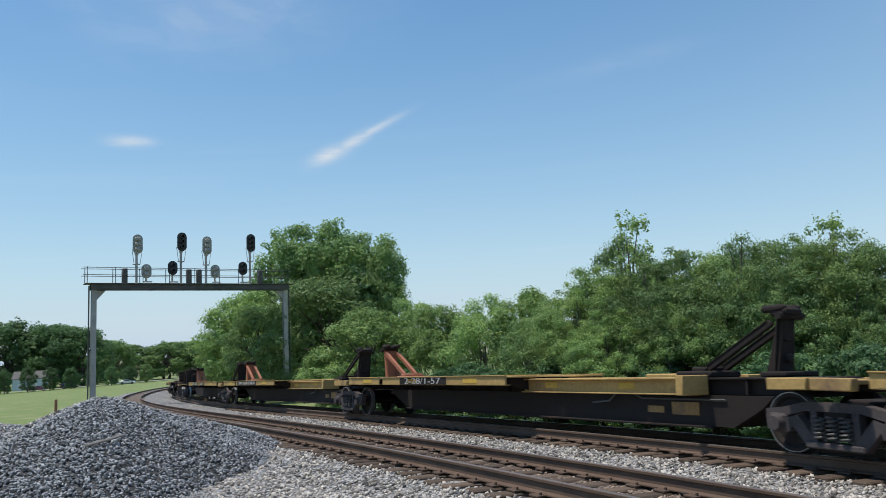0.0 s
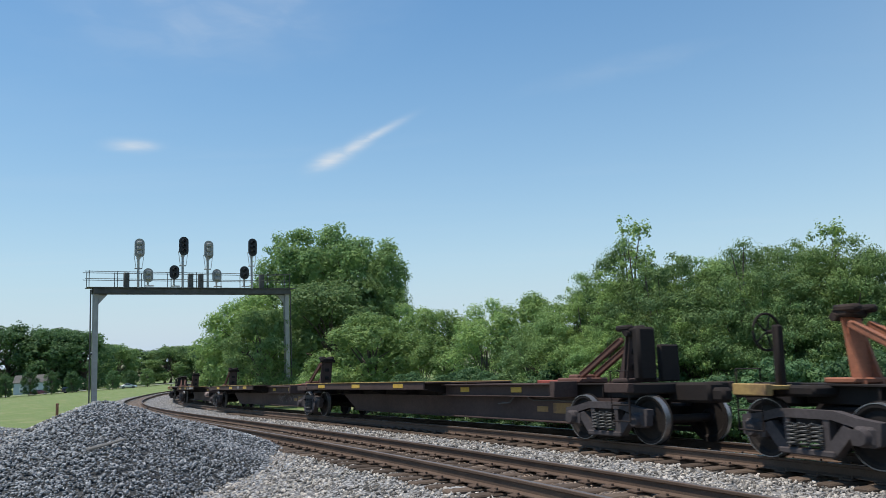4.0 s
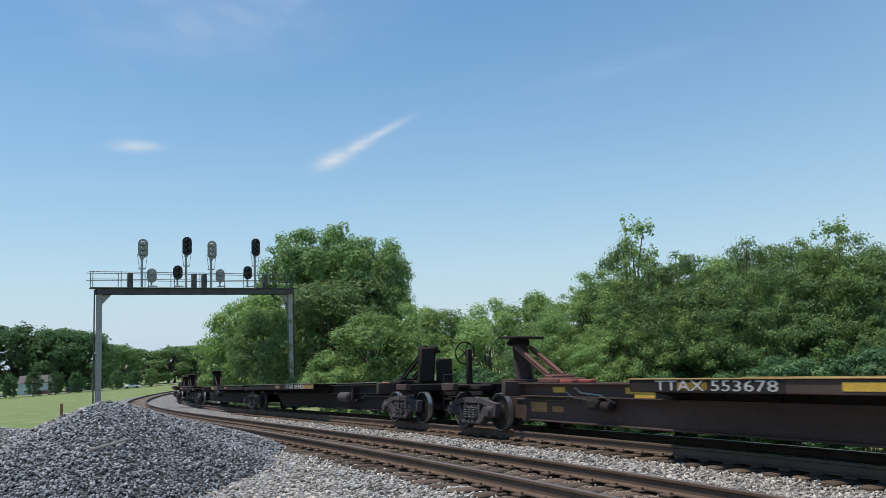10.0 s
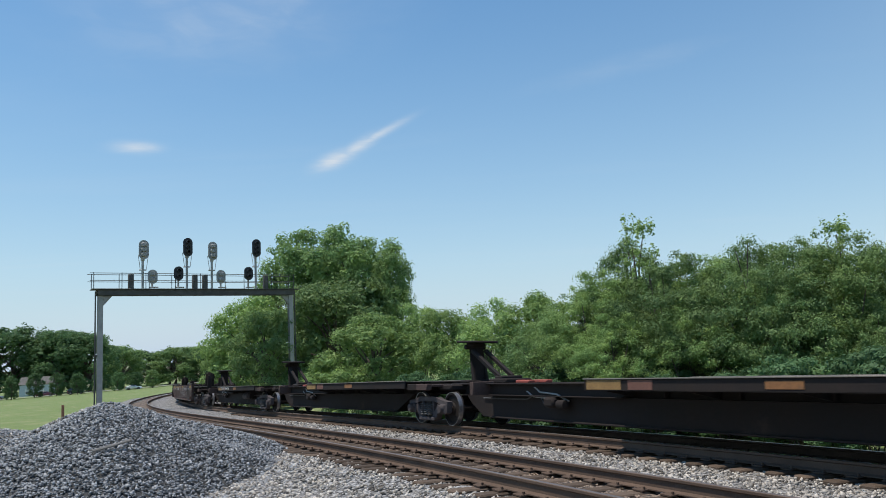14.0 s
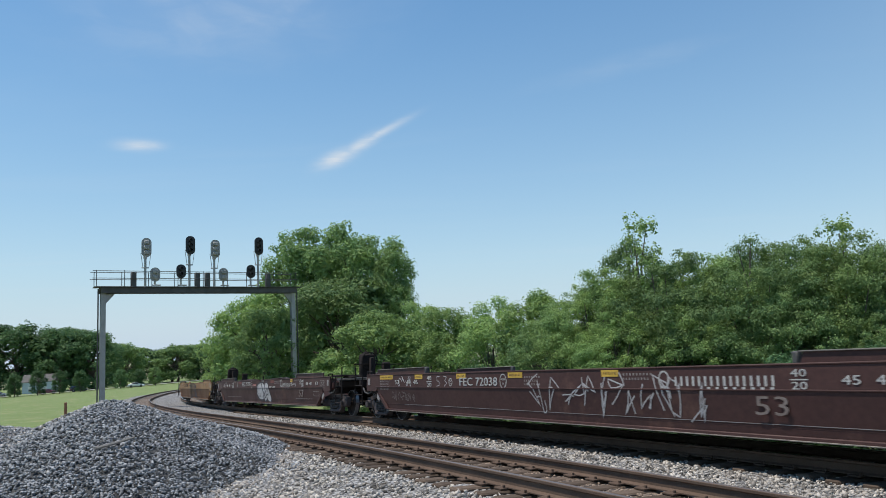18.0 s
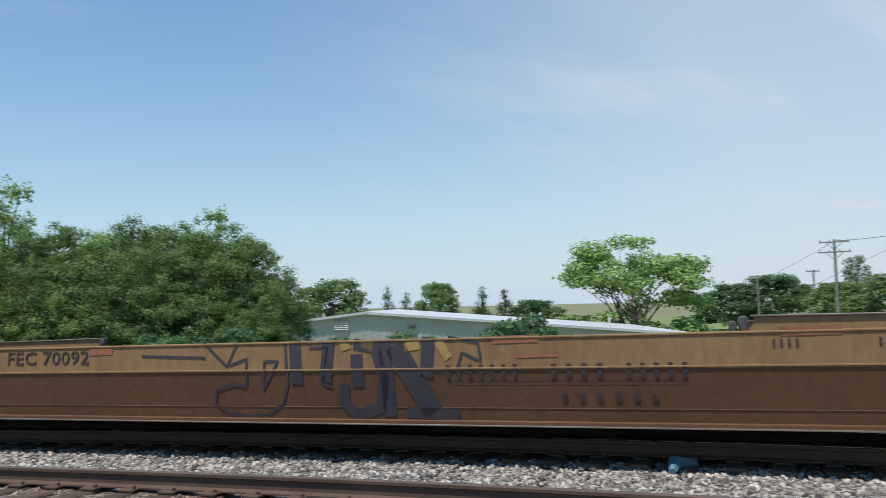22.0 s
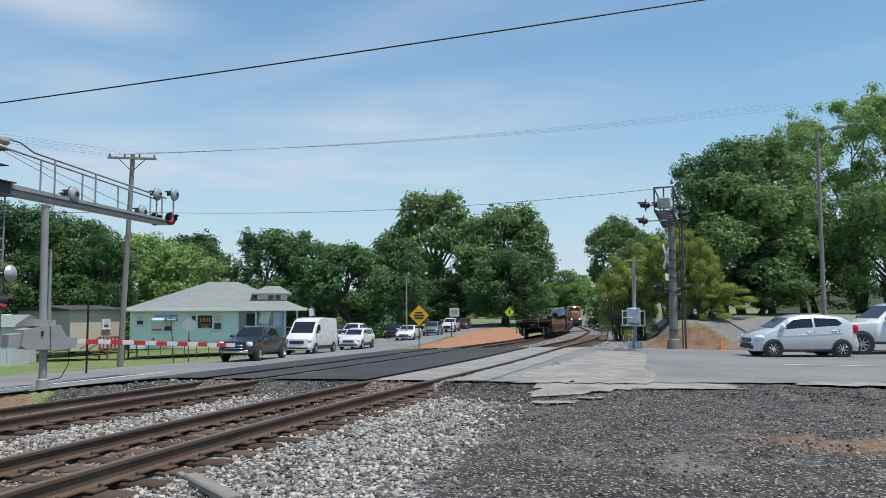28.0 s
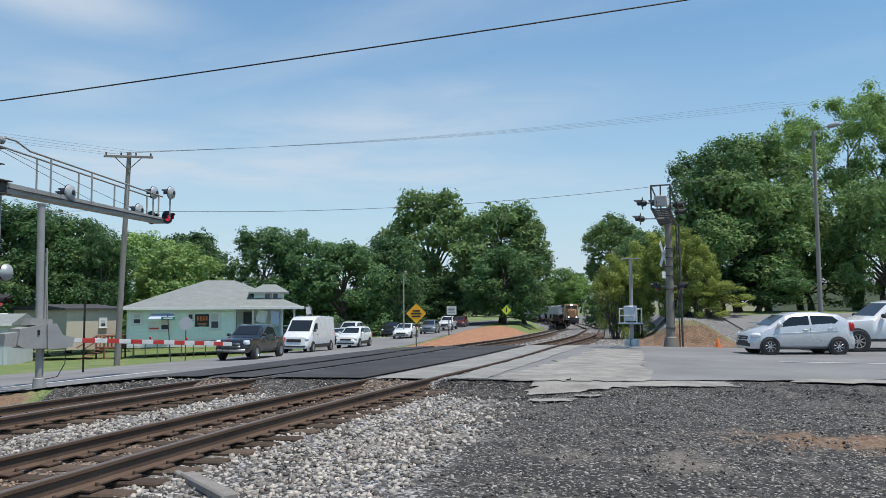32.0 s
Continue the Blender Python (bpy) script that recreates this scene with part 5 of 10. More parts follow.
def bars(x0, x1, z, h, count, mat, car, flat=None, label="stencilled writing, too worn to read"):
    """Small writing that cannot be read, or a firm's name: one upright bar for each letter."""
    p = (x1 - x0) / count
    return strokes([[(x0 + p * (i + 0.5) - p * 0.0, z - h / 2), (x0 + p * (i + 0.5), z + h / 2)] for i in range(count)], p * 0.36, mat, car, label, "lettering", flat)


def scribble(x0, x1, z0, z1, count, rng, width, mat, car, flat=None):
    """Loose hand-drawn tags in thin spray paint."""
    lines = []
    p = (x1 - x0) / count
    for i in range(count):
        cx = x0 + p * (i + 0.5)
        line = []
        for k in range(rng.randint(4, 7)):
            line.append((cx + rng.uniform(-0.6, 0.6) * p, rng.uniform(z0, z1)))
        soft = []
        for a, b in zip(line, line[1:]):
            soft += [a, ((a[0] + b[0]) / 2 + rng.uniform(-0.03, 0.03), (a[1] + b[1]) / 2 + rng.uniform(-0.03, 0.03))]
        lines.append(soft + [line[-1]])
    strokes(lines, width, mat, car, "thin spray-painted tag", flat=flat)


# ---- the train ----
TRAIN = []
# BRN's black sill colour stands in for the shade under its brown decks
YEL, BRN, BLK = ("deck_yellow", "rust_black", "y"), ("rust_brown", "rust_black", "b"), ("rust_black", "rust_black", "k")
# articulated cars: the ends and the joints along the train, then looks and hitch ends
FIVES = [
    ([14.95, -1.85, -18.65, -35.45, -52.95, -70.35], [YEL, YEL, YEL, YEL, YEL], [1, 1, 1, 1, 1]),
    ([-72.55, -89.75, -106.15, -122.5, -138.85, -154.95], [BRN, BRN, BRN, BRN, BRN], [1, 1, 1, 1, -1]),
    ([-157.05, -174.05, -190.35, -206.8, -222.55, -238.75], [BLK, BLK, BLK, BLK, BLK], [1, -1, -1, -1, -1])]
SPLIT = {(0, 4): ((-2.9, 3.5), (3.75, 7.8))}
for i in range(4):
    SPLIT[0, i] = ((-7.6, -5.3), (-5.05, 1.3))
HITCH = {(1, 2): 1.0, (1, 3): 1.0, (2, 0): 1.1, (2, 1): 0.85, (2, 2): 0.85, (2, 3): 0.8, (2, 4): 1.3, (1, 4): 1.5}
tags = random.Random(5)
for k, (cs, looks, ends) in enumerate(FIVES):
    for i in range(5):
        c1, c0 = cs[i], cs[i + 1]
        car = spine_unit(c1 - c0, looks[i], 2 if i == 0 else 0, 1 if i < 4 else 2, hitch_end=ends[i], second_hitch=k == 0, tank={(1, 2): 3.1, (2, 0): 2.6, (2, 4): 3.3}.get((k, i), 0.0), end_platform=1 if i == 0 else -1 if i == 4 else 0, decks=SPLIT.get((k, i), ()), hitch_in=HITCH.get((k, i), 1.15), channel=(k, i) != (0, 4))
        TRAIN.append((car, c0, c1))
        E, Z = -1.409, 1.055
        plate = lambda x0, x1: part("plate", Solid().box(((x0 + x1) / 2, -1.40, Z), (x1 - x0, 0.012, 0.18), 0.002), M["rust_black"], car, "black painted panel under the lettering")
        if (k, i) == (0, 2):
            plate(-3.9, -1.3), fit_text("2-28/1-57", -3.6, -1.6, Z, 0.23, "white_letter", car, E)
        if (k, i) == (0, 3):
            plate(-4.75, -1.45), fit_text("TWIN 28'-ALL PURPOSE SPINE CAR", -4.55, -1.6, Z, 0.2, "white_letter", car, E)
        if (k, i) == (0, 4):
            plate(-1.15, 1.15), fit_text("TTRX 370829", -1.05, 1.0, Z, 0.22, "white_letter", car, E)
            plate(1.95, 3.45), fit_text("2-28/1-57", 2.08, 3.35, Z, 0.22, "white_letter", car, E)
        if (k, i) == (1, 1):
            fit_text("53", -1.8, -1.45, Z, 0.23, "white_letter", car, E)
            scribble(2.0, 5.2, 0.42, 0.76, 9, tags, 0.016, "spray_faint", car, flat=-0.478)
        if (k, i) == (1, 3):
            fit_text("53", -1.8, -1.45, Z, 0.23, "white_letter", car, E)
        if (k, i) == (1, 2):
            fit_text("53", -1.8, -1.45, Z, 0.23, "white_letter", car, E)
            plate(-0.9, 0.95), fit_text("ALL PURPOSE SPINE CAR", -0.8, 0.9, Z, 0.16, "white_letter", car, E)
        if (k, i) == (1, 4):
            plate(-1.1, 2.0), fit_text("TTAX 553678", -0.47, 1.9, Z, 0.23, "white_letter", car, E)
            part("reflector", Solid().box((-0.77, -1.375, 0.90), (0.5, 0.012, 0.10), 0.003), M["yellow_worn"], car, "faded yellow panel")
        if k == 2 and i in (0, 4):
            x0, x1 = (-2.3, 0.1) if i == 0 else (-0.45, 1.9)
            fit_text("TTAX 554426", x0, x1, Z, 0.23, "white_letter", car, E)
for c1, c0, paint in ((-241.95, -260.3, "well_brown"), (-264.15, -281.85, "well_brown"), (-284.85, -303.2, "well_tan")):
    car = well_car(c1 - c0, paint, tail=paint == "well_tan")
    TRAIN.append((car, c0, c1))

def yellow_panel(x0, x1, z=1.245, h=0.12):
    part("label_panel", Solid().box(((x0 + x1) / 2, -1.424, z), (x1 - x0, 0.01, h), 0.002), M["yellow_worn"], car, "yellow warning panel")
    bars(x0 + 0.05, x1 - 0.05, z, 0.045, max(5, int((x1 - x0) * 15)), "black_letter", car, flat=-1.433)


def stacked(x):
    """40 over 20, the container lengths that the spot takes."""
    fit_text("40", x - 0.12, x + 0.12, 1.2, 0.15, "white_letter", car)
    fit_text("20", x - 0.12, x + 0.12, 1.03, 0.15, "white_letter", car)
    strokes([[(x - 0.14, 1.115), (x + 0.14, 1.115)]], 0.018, "white_letter", car, "", "stencil")


def number(words, x, z=1.1, size=0.17, mat="white_letter"):
    fit_text(words, x - 0.13, x + 0.13, z, size, mat, car)


def small_print(x0, x1, z, rows, step=0.075, h=0.04):
    for q in range(rows):
        bars(x0, x1 - 0.08 * (q % 2), z - q * step, h, max(4, int((x1 - x0) * 13)), "faint_letter", car)


def round_stencil(x, z, r, mat="white_letter"):
    strokes([ring(x, z, r * 0.85, r)], 0.022, mat, car, "round white stencil", "stencil")
    bars(x - r * 0.5, x + r * 0.5, z + r * 0.25, r * 0.3, 4, mat, car)
    bars(x - r * 0.3, x + r * 0.3, z - r * 0.35, r * 0.3, 2, mat, car)


def fill(line, mat, label=""):
    """A patch of spray paint inside a closed outline that has one span at each height."""
    zs = [z for x, z in line]
    rows = []
    for k in range(29):
        z = min(zs) + 0.004 + (max(zs) - min(zs) - 0.008) * k / 28
        xs = [p[0] + (q[0] - p[0]) * (z - p[1]) / (q[1] - p[1]) for p, q in zip(line, line[1:] + line[:1]) if (p[1] - z) * (q[1] - z) < 0]
        rows.append((min(xs), max(xs), z))
    sd = Solid()
    sd.add([(x, side_y(z) + 0.002, z) for r in rows for x, z in ((r[0], r[2]), (r[1], r[2]))], [(2 * i, 2 * i + 1, 2 * i + 3, 2 * i + 2) for i in range(28)])
    part("graffiti", sd, M[mat], car, label)


def rounded(line, n=2):
    """A closed outline with its corners cut softer."""
    for _ in range(n):
        line = [q for a, b in zip(line, line[1:] + line[:1]) for q in ((a[0] * 0.75 + b[0] * 0.25, a[1] * 0.75 + b[1] * 0.25), (a[0] * 0.25 + b[0] * 0.75, a[1] * 0.25 + b[1] * 0.75))]
    return line


car = TRAIN[-3][0]
fit_text("FEC 72038", -3.95, -2.25, 1.1, 0.27, "white_letter", car)
round_stencil(-2.0, 1.12, 0.15)
for x0, x1 in ((-8.75, -7.85), (-6.4, -5.95), (-4.1, -3.65), (-1.8, -1.25), (1.3, 1.75), (7.5, 8.4)):
    yellow_panel(x0, x1)
small_print(-8.75, -8.05, 1.13, 4)
small_print(7.55, 8.35, 1.13, 4)
small_print(1.85, 2.6, 1.22, 2)
small_print(-1.2, -0.6, 1.2, 3)
scribble(-1.1, 3.7, 0.45, 1.28, 13, tags, 0.024, "spray_white", car)
strokes([ring(2.85, 1.13, 0.11, 0.13)], 0.03, "white_letter", car, "round white stencil", "stencil")
bars(3.05, 5.0, 1.1, 0.15, 16, "white_letter", car)
bars(3.7, 5.0, 0.99, 0.045, 8, "white_letter", car)
fit_text("53", 4.6, 5.15, 0.74, 0.38, "spray_faint", car, y=side_y(0.74) - 0.012)
stacked(5.35), number("45", 6.1), number("48", 6.55)
scribble(6.7, 7.4, 0.98, 1.2, 4, tags, 0.016, "spray_white", car)
number("53", -7.55), number("48", -6.8), number("45", -6.35), stacked(-5.55)
strokes([[(-4.97, 1.24), (-5.13, 1.24), (-5.12, 1.14), (-4.99, 1.12), (-4.98, 1.02), (-5.14, 1.0)]], 0.018, "spray_white", car, "hand-sprayed number")
strokes([[(-4.75, 1.25), (-4.6, 1.23), (-4.7, 1.14), (-4.58, 1.08), (-4.72, 1.0)]], 0.018, "spray_white", car, "hand-sprayed number")
round_stencil(-4.4, 1.1, 0.09)
scribble(-7.45, -6.6, 0.95, 1.28, 4, tags, 0.022, "spray_white", car)
scribble(-8.0, -6.5, 0.58, 0.92, 7, tags, 0.024, "spray_faint", car)
strokes([[(-7.2, 0.5), (7.2, 0.5)]], 0.01, "faint_letter", car, "", "stripe")

car = TRAIN[-2][0]
fit_text("FEC 72775", -3.66, -2.02, 1.14, 0.27, "white_letter", car)
round_stencil(-1.78, 1.13, 0.15)
part("label_panel", Solid().box((-1.27, -1.424, 1.1), (0.6, 0.01, 0.09), 0.002), M["placard_red"], car, "small red and white name plate")
bars(-1.54, -1.0, 1.1, 0.05, 11, "white_letter", car, flat=-1.433)
for x0, x1 in ((-4.4, -3.8), (1.5, 2.05)):
    part("patch", Solid().box(((x0 + x1) / 2, -1.424, 1.23), (x1 - x0, 0.01, 0.11), 0.002), M["red_faded"], car, "faded red paint patch")
# a bubble-letter piece in white with dark outlines
D_ = 0.38
PIECE = (((-1.12, 1.1), (-0.85, 1.18), (-0.5, 1.23), (-0.3, 1.06), (-0.15, 0.72), (-0.18, 0.46), (-0.5, 0.42), (-1.0, 0.48), (-1.29, 0.72), (-1.12, 0.84), (-1.2, 0.95)),
         ((-0.52, 1.23), (-0.1, 1.21), (0.13, 1.1), (0.22, 0.85), (0.40, 0.55), (0.24, 0.38), (-0.06, 0.38), (-0.12, 0.72), (-0.27, 1.04)),
         ((0.12, 1.16), (0.42, 1.25), (0.70, 1.15), (0.82, 0.9), (1.1, 0.57), (1.03, 0.38), (0.8, 0.33), (0.5, 0.41), (0.36, 0.62), (0.2, 0.92)))
for line in PIECE:
    line = rounded([(x + D_, z) for x, z in line])
    strokes([line + line[:1]], 0.075, "spray_dark", car, "dark outline of bubble letters")
    fill(line, "spray_white", "white spray-painted bubble letters")
strokes([ring(-1.0 + D_, 1.0, 0.075, 0.08)], 0.03, "spray_dark", car, "dark eye of a bubble letter")
strokes([[(x + D_, z) for x, z in ((-0.98, 0.72), (-1.08, 0.70), (-1.1, 0.58), (-0.98, 0.58), (-0.98, 0.65))]], 0.026, "spray_dark", car, "dark letter in a bubble piece")
strokes([[(x + D_, z) for x, z in ((-0.88, 0.74), (-0.88, 0.58), (-0.78, 0.58))]], 0.026, "spray_dark", car, "dark letter in a bubble piece")
strokes([[(x + D_, z) for x, z in ((-0.7, 0.57), (-0.7, 0.73), (-0.6, 0.69), (-0.68, 0.65), (-0.58, 0.60), (-0.7, 0.57))]], 0.026, "spray_dark", car, "dark letter in a bubble piece")
for q in range(3):
    strokes([ring(-0.47 + 0.1 * q + D_, 0.58, 0.012, 0.012)], 0.02, "spray_dark", car)
strokes([[(x + D_, z) for x, z in ((-0.05, 0.84), (0.02, 0.66), (0.14, 0.5), (0.1, 0.66), (-0.02, 0.84))]], 0.06, "spray_dark", car, "dark slit of a bubble letter")
strokes([ring(0.57 + D_, 0.80, 0.085, 0.15)], 0.05, "spray_dark", car, "dark eye of a bubble letter")
fit_text("72775", -0.02, 0.42, 1.265, 0.08, "white_letter", car)
fit_text("LD LMT", 1.33, 1.66, 1.0, 0.085, "white_letter", car)
fit_text("166800", 1.82, 2.2, 1.0, 0.085, "white_letter", car)
small_print(2.1, 3.0, 1.24, 2)
strokes([ring(3.14, 1.15, 0.12, 0.14), [(3.02, 1.15), (3.02, 1.28), (3.14, 1.29)]], 0.03, "white_letter", car, "round white stencil", "stencil")
bars(3.3, 4.4, 1.09, 0.13, 16, "white_letter", car)
strokes([[(3.28, 1.0), (4.4, 1.0)]], 0.014, "white_letter", car, "", "stripe")
bars(3.75, 4.4, 0.96, 0.04, 7, "faint_letter", car)
yellow_panel(4.4, 4.68)
scribble(4.45, 5.2, 1.0, 1.17, 5, tags, 0.014, "spray_white", car)
small_print(4.95, 5.6, 1.26, 1)
round_stencil(5.72, 1.18, 0.09)
fit_text("53", 5.5, 6.05, 0.74, 0.38, "spray_faint", car, y=side_y(0.74) - 0.012)
stacked(5.98), number("45", 6.55), number("48", 6.95), number("53", 7.65)
small_print(8.0, 8.6, 1.2, 5, 0.06)
strokes([[(7.2, 0.66), (7.2, 0.82), (7.85, 0.82), (7.85, 0.66), (7.2, 0.66)]], 0.012, "faint_letter", car, "", "stripe")
strokes([[(-6.9, 0.55), (-3.8, 0.55)]], 0.012, "faint_letter", car, "", "stripe")
strokes([[(5.0, 0.55), (7.0, 0.55)]], 0.012, "faint_letter", car, "", "stripe")
small_print(-8.75, -8.15, 1.22, 6, 0.05, 0.022)
number("53", -7.7), number("48", -6.92), number("45", -6.42), stacked(-5.62)
strokes([[(-7.36, 1.25), (-7.5, 1.25), (-7.49, 1.15), (-7.37, 1.12), (-7.4, 1.02), (-7.5, 1.02)]], 0.02, "spray_white", car, "hand-sprayed number")
strokes([[(-7.28, 1.3), (-7.12, 1.28), (-7.22, 1.19), (-7.1, 1.12), (-7.25, 1.05)]], 0.02, "spray_white", car, "hand-sprayed number")
small_print(-6.3, -5.85, 1.19, 3)
small_print(-5.45, -4.9, 1.275, 1)
round_stencil(-4.62, 1.15, 0.085)

for car, d in ((TRAIN[-3][0], 0.25), (TRAIN[-2][0], 0.15)):
    for ch in car.children:
        if ch.name.split(".")[0] in ("lettering", "graffiti", "stencil", "label_panel", "patch", "stripe"):
            ch.matrix_basis = Matrix.Translation((d, 0, 0)) @ ch.matrix_basis

car = TRAIN[-1][0]
g = lambda *pts: [(-1.87 + (px - 470) * 3.93 / 580, 1.38 - (py - 80) * 1.1 / 150) for px, py in pts]
fit_text("FEC 70092", -5.33, -3.82, 1.17, 0.27, "black_letter", car)
bars(1.54, 2.5, 0.93, 0.17, 7, "black_letter", car)
bars(2.8, 3.5, 0.93, 0.17, 4, "black_letter", car)
bars(3.66, 4.4, 0.93, 0.17, 5, "black_letter", car)
bars(2.9, 4.1, 0.62, 0.08, 6, "black_letter", car)
strokes([[(1.6, 0.81), (4.35, 0.81)]], 0.012, "black_letter", car, "", "stripe")
strokes([g((470, 85), (525, 128), (550, 84)), g((525, 128), (570, 115), (568, 165), (540, 160), (500, 170), (492, 195), (520, 210), (560, 218), (610, 215), (645, 195), (660, 160), (655, 90)), g((610, 120), (605, 170), (640, 120), (610, 120)), g((708, 98), (745, 98), (735, 160), (755, 165)), g((475, 112), (320, 107)), g((985, 84), (1040, 95), (1045, 125), (1010, 110), (1000, 140))], 0.036, "spray_dark", car, "thin dark spray-painted outline")
strokes([g((675, 86), (680, 160)), g((748, 88), (740, 158)), g((805, 110), (807, 165)), g((862, 86), (868, 215)), g((948, 84), (942, 150))], 0.17, "spray_dark", car, "thick dark spray-painted letters")
strokes([g((800, 92), (842, 100), (860, 150), (850, 200), (800, 214), (776, 190), (780, 160)), g((900, 208), (1000, 211))], 0.14, "spray_dark", car, "thick dark spray-painted letters")
strokes([g((880, 95), (952, 208))], 0.27, "spray_dark", car, "thick dark spray-painted letters")
strokes([g((772, 98), (792, 92)), g((815, 92), (838, 96)), g((900, 100), (930, 96)), g((965, 90), (985, 120))], 0.11, "deck_yellow", car, "pale yellow spray fill")
for x, z, w in ((2.45, 1.3, 0.55), (-3.6, 1.25, 0.4), (5.6, 1.32, 0.6), (2.7, 1.1, 0.5), (7.0, 1.15, 0.35), (-6.6, 1.25, 0.4)):
    strokes([[(x - w / 2, z), (x + w / 2, z + 0.01)]], 0.09 if z > 1.12 else 0.03, "hitch_orange", car, "faded orange paint patch", "patch")
part("label_panel", Solid().box((8.0, -1.424, 1.18), (0.2, 0.01, 0.24), 0.002), M["faint_letter"], car, "small pale panel")
for x in (-7.6, -6.9, 5.2, 6.2):
    bars(x, x + 0.3, 1.2, 0.09, 4, "black_letter", car)
fit_text("40", -6.35, -6.1, 1.27, 0.13, "black_letter", car)
fit_text("20", -6.35, -6.1, 1.1, 0.13, "black_letter", car)
strokes([[(-7.75, 1.26), (-7.9, 1.26), (-7.88, 1.16), (-7.76, 1.12), (-7.9, 1.04)], [(-7.5, 1.26), (-7.36, 1.22), (-7.46, 1.14), (-7.36, 1.06), (-7.5, 1.03)]], 0.02, "spray_white", car, "hand-sprayed number")
for ch in car.children:
    if ch.name.split(".")[0] in ("lettering", "graffiti", "stencil", "label_panel", "patch", "stripe"):
        ch.matrix_basis = Matrix.Translation((0.6, 0, 0)) @ ch.matrix_basis


# ---- trees ----
def leaf_mesh(name, centres, normals, sizes, rng, aspect=0.6):
    """Many small leaf blades or sprays as one mesh."""
    n = len(centres)
    r = rng.normal(size=(n, 3))
    u = np.cross(normals, r)
    u /= np.linalg.norm(u, axis=1)[:, None] + 1e-9
    v = np.cross(normals, u)
    sz = sizes[:, None]
    a = centres + u * sz * 0.62
    b = centres - u * sz * 0.4 + v * sz * 0.75 * aspect + normals * sz * 0.08
    c = centres - u * sz * 0.4 - v * sz * 0.75 * aspect
    vs = np.stack([a, b, c], 1).reshape(-1, 3)
    me = bpy.data.meshes.new(name)
    me.vertices.add(3 * n)
    me.vertices.foreach_set("co", vs.ravel().astype(np.float32))
    me.loops.add(3 * n)
    me.loops.foreach_set("vertex_index", np.arange(3 * n, dtype=np.int32))
    me.polygons.add(n)
    me.polygons.foreach_set("loop_start", np.arange(0, 3 * n, 3, dtype=np.int32))
    me.update(calc_edges=True)
    me.validate()
    return me


def crown_points(kind, rng, count, leaf):
    """Leaf places of a crown that stands on z = 0, is one high and one across (radius 0.5): limbs carry lobes, lobes carry clumps."""
    lobes, C, R, flat = [], [], [], []
    if kind in ("broad", "sparse", "round"):
        tiers = {"broad": ((0.2, 4, 0.27), (0.42, 6, 0.32), (0.62, 6, 0.3), (0.77, 5, 0.2), (0.82, 3, 0.11)), "round": ((0.22, 5, 0.27), (0.45, 6, 0.32), (0.68, 5, 0.26), (0.8, 3, 0.12)),
                 "sparse": ((0.42, 3, 0.24), (0.58, 5, 0.3), (0.74, 5, 0.25), (0.9, 3, 0.12))}[kind]
        for z, n, q in tiers:
            a0 = rng.uniform(0, 6.28)
            for i in range(n):
                a = a0 + 6.283 * i / n + rng.normal(0, 0.25)
                r = q * rng.uniform(0.75, 1.12)
                lobes.append((r * math.cos(a), r * math.sin(a), z + rng.normal(0, 0.045), rng.uniform(0.14, 0.2)))
        per = 8 if kind == "sparse" else 15
        for x, y, z, r in lobes:
            for k in range(per):
                d = rng.normal(size=3) + np.array([x, y, (z - 0.4) * 0.6]) * 3.0 + np.array([0, 0, 0.25])
                d /= np.linalg.norm(d)
                p = np.array([x, y, z]) + d * r * rng.uniform(0.65, 1.05) * np.array([1, 1, 0.8])
                C.append((p[0], p[1], float(np.clip(p[2], 0.06, 0.97))))
                R.append(rng.uniform(0.03, 0.066) * (0.75 if kind == "sparse" else 1))
                flat.append(0.72)
    elif kind == "bush":
        for i in range(60):
            a, q = rng.uniform(0, 6.28), math.sqrt(rng.uniform(0, 1)) * 0.42
            top = 0.9 * math.sqrt(max(0.0, 1 - (q / 0.5) ** 2))
            C.append((q * math.cos(a), q * math.sin(a), top * (rng.uniform(0.75, 1.0) if i < 34 else rng.uniform(0.04, 0.7))))
            R.append(rng.uniform(0.05, 0.1))
            flat.append(0.7)
    elif kind == "umbrella":
        for i in range(230):
            a, q = rng.uniform(0, 2 * math.pi), math.sqrt(rng.uniform(0, 1)) * 0.48
            if i < 170:
                z = 0.96 - 0.40 * (q / 0.48) ** 2 - rng.uniform(0, 0.26)
                R.append(rng.uniform(0.022, 0.06))
                flat.append(0.62)
            else:
                z = rng.uniform(0.05, 0.62)
                R.append(rng.uniform(0.025, 0.06))
                flat.append(0.65)
            C.append((q * math.cos(a), q * math.sin(a), z))
    elif kind == "conifer":
        for i in range(60):
            z = rng.uniform(0.06, 0.98)
            q = 0.42 * (1 - z) * rng.uniform(0.6, 1.05)
            a = rng.uniform(0, 2 * math.pi)
            C.append((q * math.cos(a), q * math.sin(a), z))
            R.append(0.05 + 0.07 * (1 - z))
            flat.append(0.6)
    if kind != "conifer":
        # light sprigs that stand out of the crown
        for i in range(14 if kind in ("umbrella", "sparse") else 7):
            c = np.array(C[rng.integers(len(C))]) - (0, 0, 0.45)
            c = c * (1.12 if kind == "umbrella" else 1.07)
            C.append((c[0], c[1], min(c[2] + 0.47, 1.02)))
            R.append(rng.uniform(0.02, 0.04))
            flat.append(0.6)
    C, R, flat = np.array(C), np.array(R), np.array(flat)
    wts = R ** 2 / (R ** 2).sum()
    which = rng.choice(len(C), count, p=wts)
    d = rng.normal(size=(count, 3)) + np.array([0, 0, 0.3])
